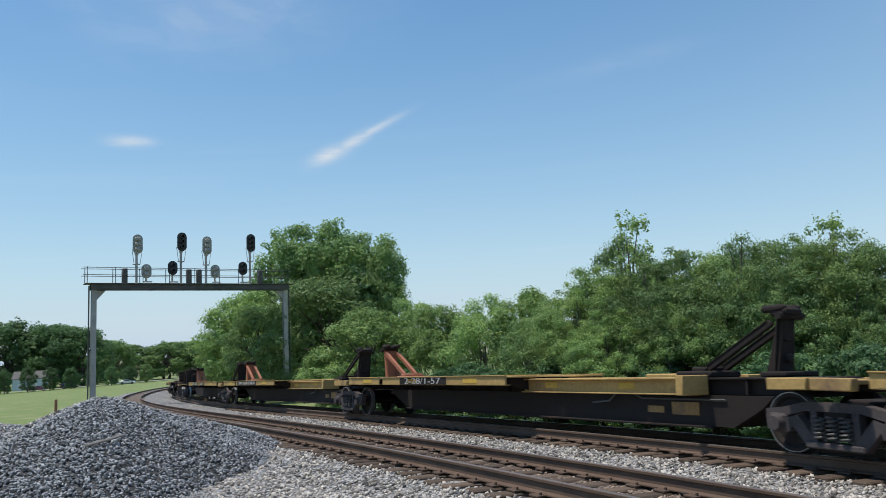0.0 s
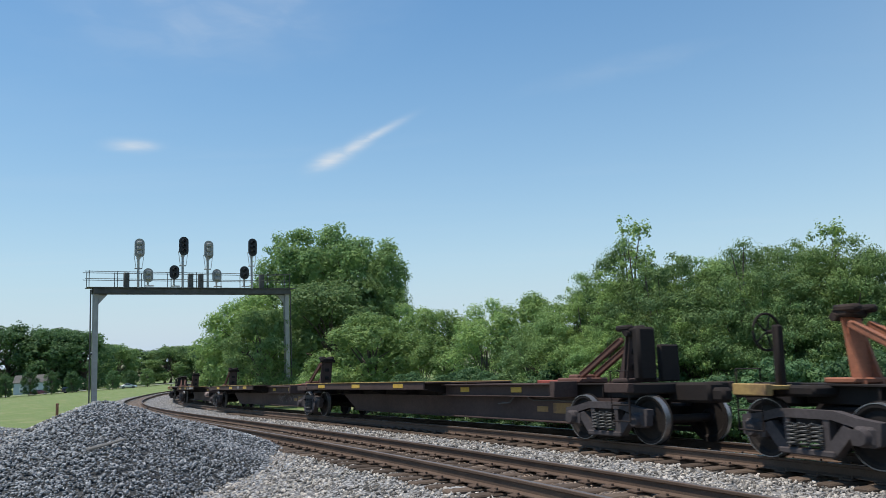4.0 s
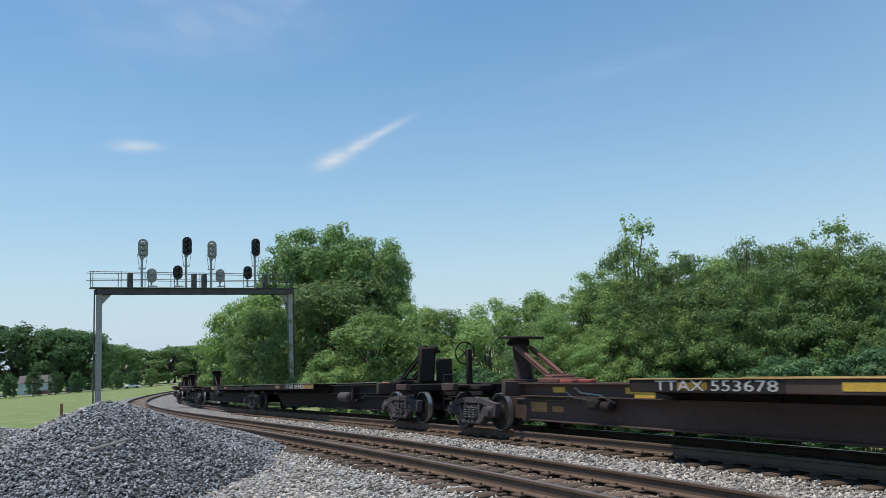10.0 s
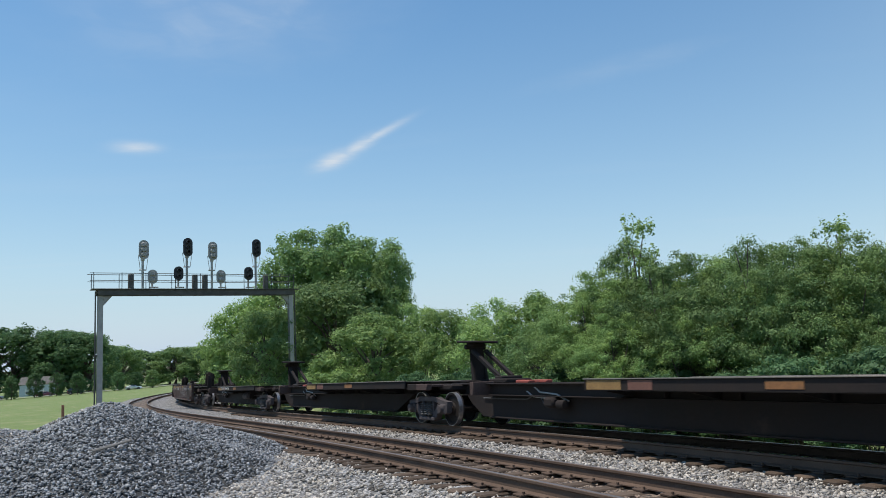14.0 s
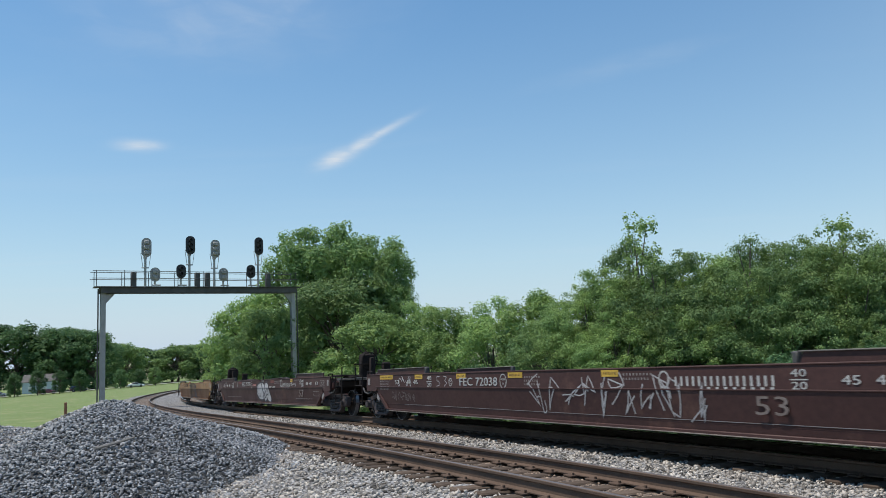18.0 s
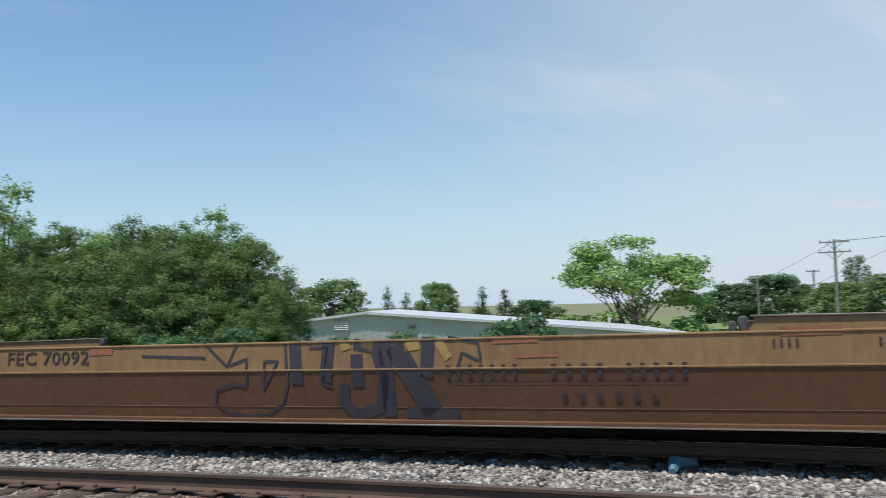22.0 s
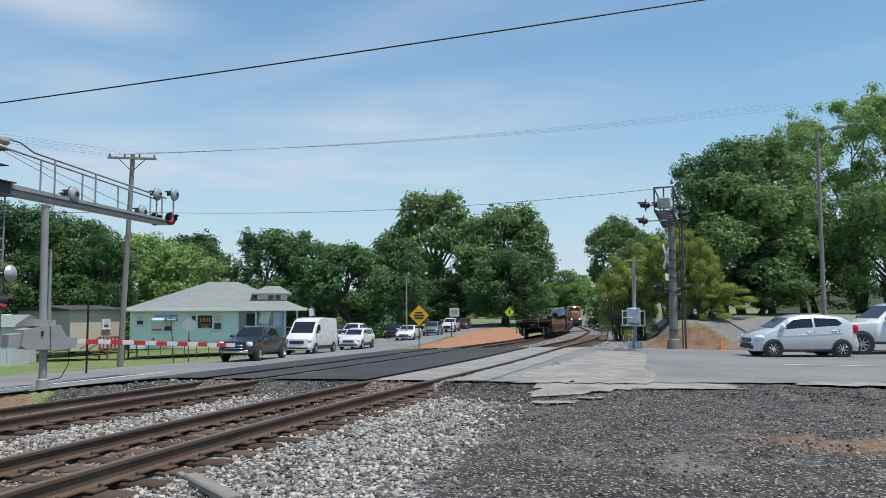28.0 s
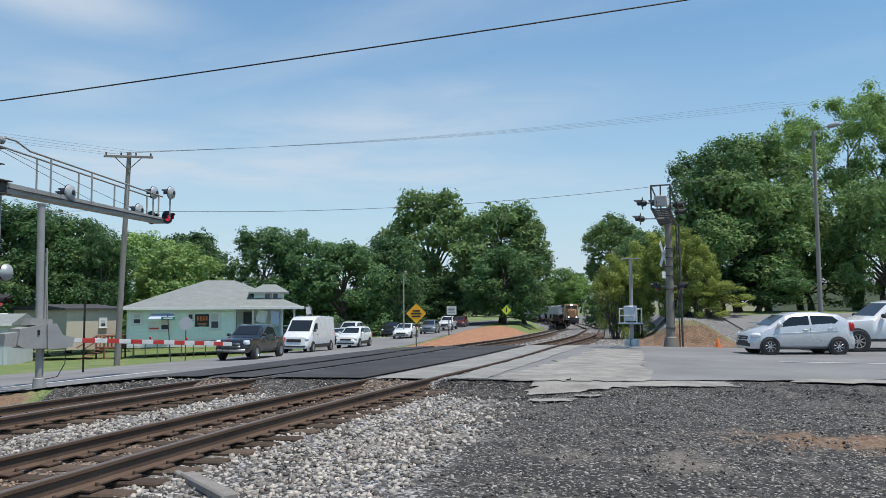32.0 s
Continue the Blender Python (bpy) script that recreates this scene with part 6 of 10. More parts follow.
    d /= np.linalg.norm(d, axis=1)[:, None]
    rad = R[which] * np.clip(rng.normal(1.0, 0.22 if kind in ("broad", "round", "bush") else 0.5, count), 0.15, 1.9)
    squash = np.column_stack([np.ones(count) * 1.1, np.ones(count) * 1.1, flat[which]])
    pts = C[which] + d * rad[:, None] * squash
    nrm = d / squash
    nrm = nrm / np.linalg.norm(nrm, axis=1)[:, None] + rng.normal(size=(count, 3)) * (0.48 if kind == "umbrella" else 0.36) + np.array([0, 0, 0.2])
    nrm /= np.linalg.norm(nrm, axis=1)[:, None]
    sz = leaf * rng.uniform(0.6, 1.35, count)
    # larger sprays deep inside close the lobes
    if lobes and kind != "sparse":
        inner = np.arange(count) < count // 10
        lb = np.array(lobes)[rng.integers(len(lobes), size=int(inner.sum()))]
        pts[inner] = lb[:, :3] + d[inner] * lb[:, 3:4] * 0.6
        sz[inner] *= 2.2
    pts[:, 2] = np.maximum(pts[:, 2], 0.01)
    if lobes:
        C = np.concatenate([np.array(lobes)[:, :3], C])
    return pts, nrm, sz, C, R


def make_tree(kind, seed, mat, H=10.0, W=9.0, count=8000, leaf=0.35, label="", bare=0.3):
    """A tree of height H and width W at the origin: trunk with limbs, crown of leaves."""
    rng = np.random.default_rng(seed)
    pts, nrm, sz, C, R = crown_points(kind, rng, count, leaf)
    sc = np.array([W, W, H])
    tr = Solid()
    base = 0.026 * min(H, 11) if kind != "bush" else 0.012 * H
    top = 0.7 * H
    line = [(0.02 * H * math.sin(k * 1.3 + seed), 0.02 * H * math.cos(k * 1.7 + seed), top * k / 7 - (0.4 if k == 0 else 0)) for k in range(8)]
    tr.path(line, [base * (1.25 if k == 0 else 1 - 0.115 * k) for k in range(8)], 9)
    for i in range(34 if kind == "sparse" else min(22, len(C))):
        c = C[i] * sc
        z0 = min(max(0.18 * H, c[2] * 0.55), top * 0.9)
        a = Vector((line[3][0], line[3][1], z0))
        if kind == "umbrella" or kind == "bush":
            a = Vector((rng.normal(0, 0.06) * W, rng.normal(0, 0.06) * W, 0.05))
        m_ = (a + Vector(c)) / 2 + Vector((rng.normal(0, 0.03) * W, rng.normal(0, 0.03) * W, 0.05 * H))
        tr.path([a, m_, Vector(c)], [base * g_ for g_ in ((0.26, 0.15, 0.06) if kind == "sparse" else (0.45, 0.28, 0.10))], 6)
    t = thing("tree", None, label, "tree", "trees")
    part("trunk", tr, M["bark"], t)
    me = leaf_mesh("crown", pts * sc, nrm, sz, rng, 0.62)
    me.materials.append(M[mat])
    part("crown", me, None, t)
    return t


LIB = {}


def library():
    defs = {
        "broad": [("broad", 11, "leaf_mid", "tall broad-leaved tree in full green leaf"), ("broad", 12, "leaf_mid", "tall broad-leaved tree in full green leaf")],
        "mid": [("broad", 21, "leaf_mid", "green broad-leaved tree in full leaf"), ("round", 22, "leaf_mid", "green broad-leaved tree in full leaf")],
        "dark": [("broad", 31, "leaf_dark", "dark green broad-leaved tree of a wood"), ("round", 32, "leaf_dark", "dark green broad-leaved tree of a wood")],
        "bright": [("round", 41, "leaf_bright", "bright green leafy tree with dense foliage"), ("bush", 42, "leaf_bright", "bright green leafy tree with dense foliage")],
        "olive": [("bush", 51, "leaf_olive", "yellowish olive thicket of slender stems")],
        "sparse": [("sparse", 61, "leaf_bright", "tall tree with open sparse foliage")],
        "conifer": [("conifer", 71, "leaf_dark", "dark pointed evergreen tree")],
        "pine": [("round", 81, "leaf_dark", "dark pine with a small crown")]}
    for far, tall in ((False, False), (False, True), (True, False), (True, True)):
        for k, rows in defs.items():
            LIB[k, far, tall] = []
            for kind, seed, mat, label in rows:
                n = 19000 if k == "sparse" else 6000 if k in ("conifer", "pine") else (12000 if far else 19000) * (1.3 if tall else 1)
                leaf = 0.15 if k == "sparse" else 0.25 if far else 0.19
                LIB[k, far, tall].append(make_tree(kind, seed + 5 * tall, mat, 16 if tall else 10, 10, int(n), leaf * (1.08 if tall else 1), label))


library()
used = set()


def unscaled(src, m):
    return m @ Matrix.Diagonal((*(1 / q for q in src.scale), 1))


def plant(kind, x, y, top, width, i=0, low=None, spread=1.2):
    z = gz(x, y) if low is None else low
    H = max((top - z) * 1.07, 1.5)
    W = width * spread
    tall = H > 1.27 * W
    opts = LIB[kind, math.hypot(x, y) > 86, tall]
    src = opts[i % len(opts)]
    rot = (i * 67) % 360
    m = Matrix.Translation((x, y, z)) @ Matrix.Rotation(radians(rot), 4, "Z") @ Matrix.Diagonal((W / 10, W / 10, H / (16 if tall else 10), 1))
    if src not in used:
        used.add(src)
        src.matrix_basis = m
        return src
    return copy_thing(src, m @ Matrix.Diagonal((*(1 / q for q in src.scale), 1)))


TREES_BEHIND_BRIDGE = [
    ("broad", -14.6, 73.2, 12.7, 8.2), ("mid", -11.6, 75.5, 11.4, 8.0), ("mid", -8.9, 71.2, 13.2, 9.6), ("broad", -4.9, 69.6, 9.6, 5.2), ("broad", -9.7, 65.8, 7.9, 9.9), ("bright",
    -17.7, 68.0, 6.7, 7.7), ("bright", -21.9, 74.2, 5.0, 5.0), ("mid", -14.4, 60.1, 4.9, 5.4)]
BUSHES_BY_TRACK = [
    ("bright", -6.1, 40.4, 1.8, 3.3), ("bright", -4.1, 42.2, 3.6, 5.4), ("bright", -1.7, 44.1, 4.7, 4.6), ("bright", 0.3, 38.2, 3.8, 3.4), ("bright", 1.9,
    33.1, 4.0, 3.4), ("bright", 3.4, 30.1, 3.8, 3.2)]
FAR_WOOD = [
    ("dark", -156.1, 270.6, 16.2, 26.4), ("dark", -139.0, 270.9, 13.6, 24.4), ("mid", -129.9, 301.9, 7.8, 15.8), ("dark", -131.8, 332.4, 5.9, 14.9),
    ("dark", -121.8, 332.2, 7.1, 17.4), ("mid", -110.6, 332.3, 6.4, 14.9), ("dark", -172.3, 270.4, 17.6, 24.4), ("dark", -128.5, 272.0, 12.4, 19.0), ("dark", -148.0, 284.0, 15.0, 24.0), ("mid", -138.0, 318.0, 7.0, 18.0), ("mid", -116.0, 322.0, 6.6, 18.0), ("dark", -105.0, 330.0, 6.4, 14.0)]
ROAD_ROW = [
    ("dark", -115.0, 199.5, -0.6, 3.6), ("dark", -111.4, 204.5, -0.2, 4.0), ("dark", -108.1, 209.5, -0.3, 3.8), ("dark", -105.1, 214.7, -0.8, 3.5), ("dark", -102.5, 222.0, -0.9, 3.7), ("dark",
    -100.3, 230.0, -1.0, 4.0), ("dark", -98.0, 237.3, -1.2, 4.1), ("mid", -96.0, 246.0, -1.2, 4.4)]
TREES_BEHIND_SHED = [
    ("mid", 86.9, 118.5, 6.4, 13.7), ("conifer", 80.1, 94.0, 4.2, 5.4), ("conifer", 95.7, 106.8, 3.5, 6.3), ("mid", 78.1, 79.8, 4.3, 6.6), ("conifer",
    89.3, 81.5, 3.9, 5.4), ("conifer", 95.2, 81.9, 3.5, 5.6), ("bright", 88.0, 53.2, 11.0, 18.0), ("dark", 117.9, 93.5, 2.0, 10.2), ("dark", 139.7, 63.2,
    4.3, 12.4), ("dark", 144.3, 56.7, 5.5, 13.6), ("pine", 152.5, 45.2, 8.0, 5.6), ("mid", 110.7, 35.0, 3.1, 9.9), ("mid", 99.8, 24.4, 3.9, 12.2), ("mid",
    99.3, 16.5, 4.6, 12.2)]
GROVE_BY_POLE = [
    ("mid", 80.1, 11.2, 5.6, 8.4), ("mid", 76.0, 7.2, 8.0, 8.0), ("mid", 72.3, 1.6, 9.6, 9.4), ("mid", 72.8, -3.9, 10.9, 12.4), ("bright", 71.5, -9.0,
    9.8, 11.4), ("mid", 73.8, -14.3, 10.4, 10.8), ("bright", 55.3, 7.4, 1.6, 3.7)]
GROVE_BY_MAST = [
    ("bright", 68.5, -13.9, 8.6, 9.4), ("mid", 68.8, -20.6, 9.0, 8.8), ("dark", 74.8, -27.5, 10.3, 9.0), ("dark", 77.5, -34.7, 10.4, 9.6), ("bright", 84.1,
    -46.2, 9.6, 12.0), ("dark", 95.3, -59.3, 11.4, 11.5)]
WOOD_BEHIND_HOUSE = [
    ("dark", 75.9, -30.1, 10.2, 9.2), ("dark", 72.7, -35.5, 8.9, 6.1), ("bright", 76.5, -45.4, 8.0, 10.8), ("dark", 89.0, -55.7, 10.2, 8.3), ("dark",
    81.7, -61.7, 10.9, 9.0), ("dark", 76.7, -63.3, 10.5, 7.4), ("dark", 70.0, -65.0, 9.1, 11.4), ("dark", 69.0, -72.3, 10.3, 9.8), ("mid", 94.5, -111.2,
    21.5, 18.5), ("mid", 77.8, -110.5, 18.6, 16.0), ("mid", 74.6, -112.5, 16.2, 11.0), ("dark", 71.5, -102.0, 10.6, 12.5), ("dark", 85.0, -76.7, 3.8, 13.0),
    ("dark", 87.2, -90.0, 5.0, 11.5), ("dark", 89.5, -104.6, 6.0, 14.0), ("dark", 99.0, -125.0, 8.0, 16.0)]
WOOD_AT_CURVE = [
    ("mid", 169.0, -266.0, 8.0, 15.0), ("mid", 169.6, -289.6, 15.5, 19.0), ("bright", 175.0, -287.0, 11.5, 17.0), ("mid", 173.0, -293.0, 10.5, 18.0), ("bright", 160.0, -286.0, 12.0, 16.0), ("mid", 182.0, -290.0, 9.0, 19.0), ("mid", 196.0, -282.0, 9.5, 20.0), ("mid", 52.5, -105.0, 14.8, 11.3), ("mid", 43.6, -92.0, 9.4, 8.0), ("dark", 33.8,
    -75.4, 9.2, 7.2)]
THICKET = [
    ("olive", 23.4, -46.5, 5.0, 3.6), ("olive", 22.3, -47.4, 5.8, 3.6), ("olive", 20.3, -47.9, 7.1, 4.2), ("olive", 18.9, -47.2, 6.5, 3.6), ("olive", 17.8, -46.7, 5.9, 3.2)]
HILL_TREES = [
    ("dark", 19.6, -55.5, 13.2, 7.2), ("mid", 17.6, -59.7, 13.6, 7.4), ("mid", 18.0, -54.6, 10.5, 9.3), ("sparse", 16.7, -65.2, 15.6, 7.4), ("sparse",
    12.6, -66.0, 17.0, 9.6), ("sparse", 9.4, -64.0, 16.2, 8.0), ("mid", 9.5, -59.1, 9.8, 7.4), ("mid", 15.1, -62.4, 8.1, 7.9), ("dark", 16.3, -53.9, 4.7, 6.7), ("olive", 17.6, -47.7, 3.4,
    4.7), ("mid", 6.8, -66.1, 14.2, 8.4)]
PLANTED = 0
for row in (*TREES_BEHIND_BRIDGE, *BUSHES_BY_TRACK, *FAR_WOOD, *ROAD_ROW, *TREES_BEHIND_SHED, *GROVE_BY_POLE, *GROVE_BY_MAST, *WOOD_BEHIND_HOUSE, *WOOD_AT_CURVE, *THICKET, *HILL_TREES):
    PLANTED += 1
    plant(*row, i=PLANTED, spread=1.02 if row in WOOD_AT_CURVE or row in THICKET else 1.2)

for key, opts in LIB.items():
    for src in opts:
        if src not in used:
            for ch in list(src.children):
                bpy.data.objects.remove(ch)
            bpy.data.objects.remove(src)

# thicket of small umbrella-crowned trees along the far side of the line: bearing, distance, top, width
for i, (az, r, top, w) in enumerate([(9.0, 27, 3.5, 4.5), (11.6, 25, 4.1, 4.5), (14.0, 26, 5.2, 4.2), (16.8, 24.5, 4.5, 4.8), (19.6, 25, 4.4, 4.8), (22.4, 24, 4.6, 4.8), (25.0, 25.5, 4.7, 4.6), (27.8, 24.5, 4.6, 4.4), (30.0, 25, 4.2, 4.0), (31.4, 26, 3.2, 3.0), (15.2, 28.5, 4.4, 5.0), (21.0, 28.5, 4.6, 5.0), (26.5, 28.5, 4.7, 5.0), (18.2, 23.5, 3.0, 3.6), (24.2, 23.2, 3.0, 3.6), (29.3, 23.5, 2.8, 3.2), (12.5, 23.5, 2.6, 3.4)]):
    x, y = r * math.sin(radians(az)), r * math.cos(radians(az))
    z = gz(x, y)
    h = top - z + 0.15
    m = Matrix.Translation((x, y, z)) @ Matrix.Rotation(i * 1.7, 4, "Z") @ Matrix.Diagonal((w / 5.5, w / 5.5, h / 6.0, 1))
    if i < 3:
        t = make_tree("umbrella", 200 + i, ("leaf_mid", "leaf_bright", "leaf_mid")[i], 6.0, 5.5, 68000, 0.06, "small spreading tree with feathery green leaves beside the railway")
        t["group"] = "line-side thicket"
        THICK = [t] if i == 0 else THICK + [t]
        t.matrix_basis = m
    else:
        copy_thing(THICK[i % 3], unscaled(THICK[i % 3], m))
# two thin saplings that stand out of the thicket
for i, (az, r, top, w) in enumerate(((14.6, 25, 5.55, 2.0), (27.8, 25, 4.95, 2.4))):
    x, y = r * math.sin(radians(az)), r * math.cos(radians(az))
    h = top - gz(x, y)
    t = make_tree("sparse", 260 + i, "leaf_bright", h, w, 2600, 0.085, "thin sapling with open feathery foliage above the thicket")
    t["group"] = "line-side thicket"
    t.matrix_basis = Matrix.Translation((x, y, gz(x, y)))
# low shrubs: the darkest leaf colour stands in for shade under the taller thicket
for i in range(24):
    s, n = -46 + i * 1.35, 9.4 + 0.9 * math.sin(i * 2.1)
    p = on_line(s, n)
    h = 1.6 + 0.9 * math.sin(i * 1.3) ** 2
    if i == 0:
        SHRUB = make_tree("bush", 300, "leaf_dark", 2.0, 2.4, 14000, 0.065, "low shrub at the foot of the embankment, shade put into its leaf colour")
        tagged(SHRUB, category="shrub", group="line-side shrubs")
        SHRUB.name = "shrub"
        SHRUB.matrix_basis = Matrix.Translation((p.x, p.y, gz(p.x, p.y)))
    else:
        copy_thing(SHRUB, Matrix.Translation((p.x, p.y, gz(p.x, p.y))) @ Matrix.Rotation(i * 2.3, 4, "Z") @ Matrix.Diagonal((1.2, 1.2, h / 2.0, 1)))


# ---- signal bridge over the line ----
def signal_bridge():
    a, b = Vector((-23.9, 51.9, 0)), Vector((-12.3, 59.5, 0))
    w = (b - a).normalized()
    L = (b - a).length
    m = Matrix.Translation((a.x, a.y, gz(a.x, a.y) - 0.1)) @ Matrix.Rotation(math.atan2(w.y, w.x), 4, "Z")
    Z = 6.55 - (gz(a.x, a.y) - 0.1)
    t = thing("signal_bridge", m, "grey steel railway signal bridge with walkway and signal heads", "signal bridge")
    for x in (0, L):
        s = Solid()
        s.box((x, -0.16, Z / 2), (0.34, 0.05, Z), 0.01).box((x, 0.16, Z / 2), (0.34, 0.05, Z), 0.01).box((x, 0, Z / 2), (0.06, 0.28, Z), 0.01)
        leg = part("leg", s, M["galv"], t)
        part("base_plate", Solid().box((x, 0, 0.1), (0.8, 0.8, 0.12), 0.02), M["galv_dark"], leg)
        q = 1 if x == 0 else -1
        part("knee_brace", Solid().slab([(x + q * 0.15, Z - 0.75), (x + q * 0.75, Z - 0.05), (x + q * 0.15, Z - 0.05)][::q], -0.1, 0.1), M["galv"], leg)
        part("conduit", Solid().tube((x - q * 0.32, -0.1, 0.1), (x - q * 0.32, -0.1, Z + 0.3), 0.05).box((x - q * 0.25, -0.1, Z * 0.5), (0.2, 0.1, 0.12), 0.02), M["galv_dark"], leg)
    part("beam", Solid().box((L / 2, -0.35, Z + 0.2), (L + 0.4, 0.12, 0.42), 0.02).box((L / 2, 0.35, Z + 0.2), (L + 0.4, 0.12, 0.42), 0.02), M["galv_dark"], t)
    part("walkway", Solid().box((L / 2, 0, Z + 0.43), (L + 1.2, 1.1, 0.06), 0.01), M["galv_dark"], t)
    for y in (-0.55, 0.55):
        for h in (0.62, 1.13):
            part("handrail", Solid().tube((-0.75, y, Z + 0.40 + h), (L + 0.2, y, Z + 0.40 + h), 0.022, n=6), M["galv_dark"], t)
        for i in range(9):
            x = -0.5 + (L + 0.6) * i / 8
            part("rail_post", Solid().tube((x, y, Z + 0.43), (x, y, Z + 1.58), 0.025, n=6), M["galv_dark"], t)
    for f, z, up, mt in ((0.197, 9.77, 1, "head_grey"), (0.418, 10.04, 1, "black"), (0.549, 9.82, 1, "head_grey"), (0.791, 10.13, 1, "black"), (0.240, 7.84, 0, "head_grey"), (0.370, 8.10, 0, "black"), (0.592, 7.88, 0, "head_grey"), (0.744, 8.15, 0, "black")):
        x, zz = f * L, z - 6.55 + Z
        hh, ww = (0.69, 0.34) if up else (0.51, 0.34)
        oval = [(x + ww * math.cos(a_), zz + math.copysign(hh - ww, math.sin(a_)) + ww * math.sin(a_)) for a_ in ((k + 0.5) * math.pi / 12 for k in range(24))]
        hd = part("signal_head", Solid().slab(oval, -0.66, -0.60), M[mt], t, "oval %s signal head" % ("bare metal" if mt == "head_grey" else "black"))
        lens = [0.36, 0, -0.36] if up else [0.2, -0.2]
        for q in lens:
            if mt == "black":
                part("hood", Solid().lathe((x, -0.63, zz + q), (0, -1, 0), [(0, 0.12), (0.04, 0.14), (0.26, 0.13), (0.26, 0.11), (0.06, 0.10)], 12), M["black"], hd)
            else:
                part("lamp_case", Solid().box((x, -0.72, zz + q), (0.36, 0.14, 0.28), 0.05).box((x + 0.1, -0.8, zz + q - 0.06), (0.1, 0.05, 0.08), 0.01), M["head_grey"], hd)
        if up:
            part("mast", Solid().tube((x - 0.05, -0.5, Z + 0.4), (x - 0.05, -0.5, zz - hh + 0.1), 0.085, n=10).tube((x - 0.05, -0.5, zz - hh - 0.08), (x - 0.05, -0.5, zz - hh + 0.16), 0.14, n=10).box((x - 0.05, -0.5, zz - hh - 0.75), (0.5, 0.12, 0.08), 0.02), M["galv"], t)
            part("ladder_cage", Solid().path([(x - 0.34, -0.45, zz - hh + 0.3), (x - 0.2, -0.45, zz - hh - 0.75)], 0.02).path([(x + 0.34, -0.45, zz - hh + 0.3), (x + 0.2, -0.45, zz - hh - 0.75)], 0.02).path([(x - 0.34, -0.4, zz - hh + 0.3), (x + 0.34, -0.4, zz - hh + 0.3)], 0.018), M["galv"], t)
        else:
            part("mast", Solid().tube((x, -0.5, Z + 0.55), (x, -0.5, zz - hh + 0.1), 0.07, n=8).box((x + 0.12, -0.5, Z + 0.55), (0.6, 0.16, 0.08), 0.02), M["galv"], t)
    for k in range(7):
        part("conduit_drop", Solid().path([(L * (0.14 + 0.12 * k), -0.42, Z + 0.05), (L * (0.145 + 0.12 * k), -0.44, Z - 0.08), (L * (0.155 + 0.12 * k), -0.42, Z + 0.03)], 0.025, 5), M["galv_dark"], t)
    for f in (0.139, 0.458, 0.511, 0.847):
        part("cabinet", Solid().box((f * L, -0.35, Z + 0.93), (0.36, 0.3, 1.12), 0.03), M["galv_dark"], t)
    return t


signal_bridge()


# ---- crossing signals ----
def flasher(parent, c, way, lit, name="flasher"):
    """A crossing lamp: round black backing, hood, red lens. way: unit vector it faces."""
    c, w = Vector(c), Vector(way).normalized()
    fl = part(name, Solid().lathe(c, w, [(-0.02, 0.02), (-0.02, 0.25), (0.0, 0.25), (0.0, 0.02)], 20), M["black"], parent, "round black crossing lamp")
    part("housing", Solid().lathe(c, -w, [(0, 0.13), (0.12, 0.12), (0.18, 0.06)], 14), M["black"], fl)
    hood = Solid()
    u = Vector((0, 0, 1))
    v = w.cross(u)
    vs = []
    for k in range(11):
        a = math.pi * (-0.15 + 1.3 * k / 10)
        o = v * math.cos(a) * 0.15 + u * math.sin(a) * 0.15
        vs += [c + o, c + o + w * (0.32 if 2 < k < 8 else 0.2)]
    hood.add(vs, [(2 * k, 2 * k + 1, 2 * k + 3, 2 * k + 2) for k in range(10)])
    part("hood", hood, M["black"], fl)
    part("lens", Solid().lathe(c + w * 0.01, w, [(0, 0.145), (0.03, 0.12), (0.045, 0.02)], 16), M["lamp_lit" if lit else "lamp_red"], fl)
    return fl


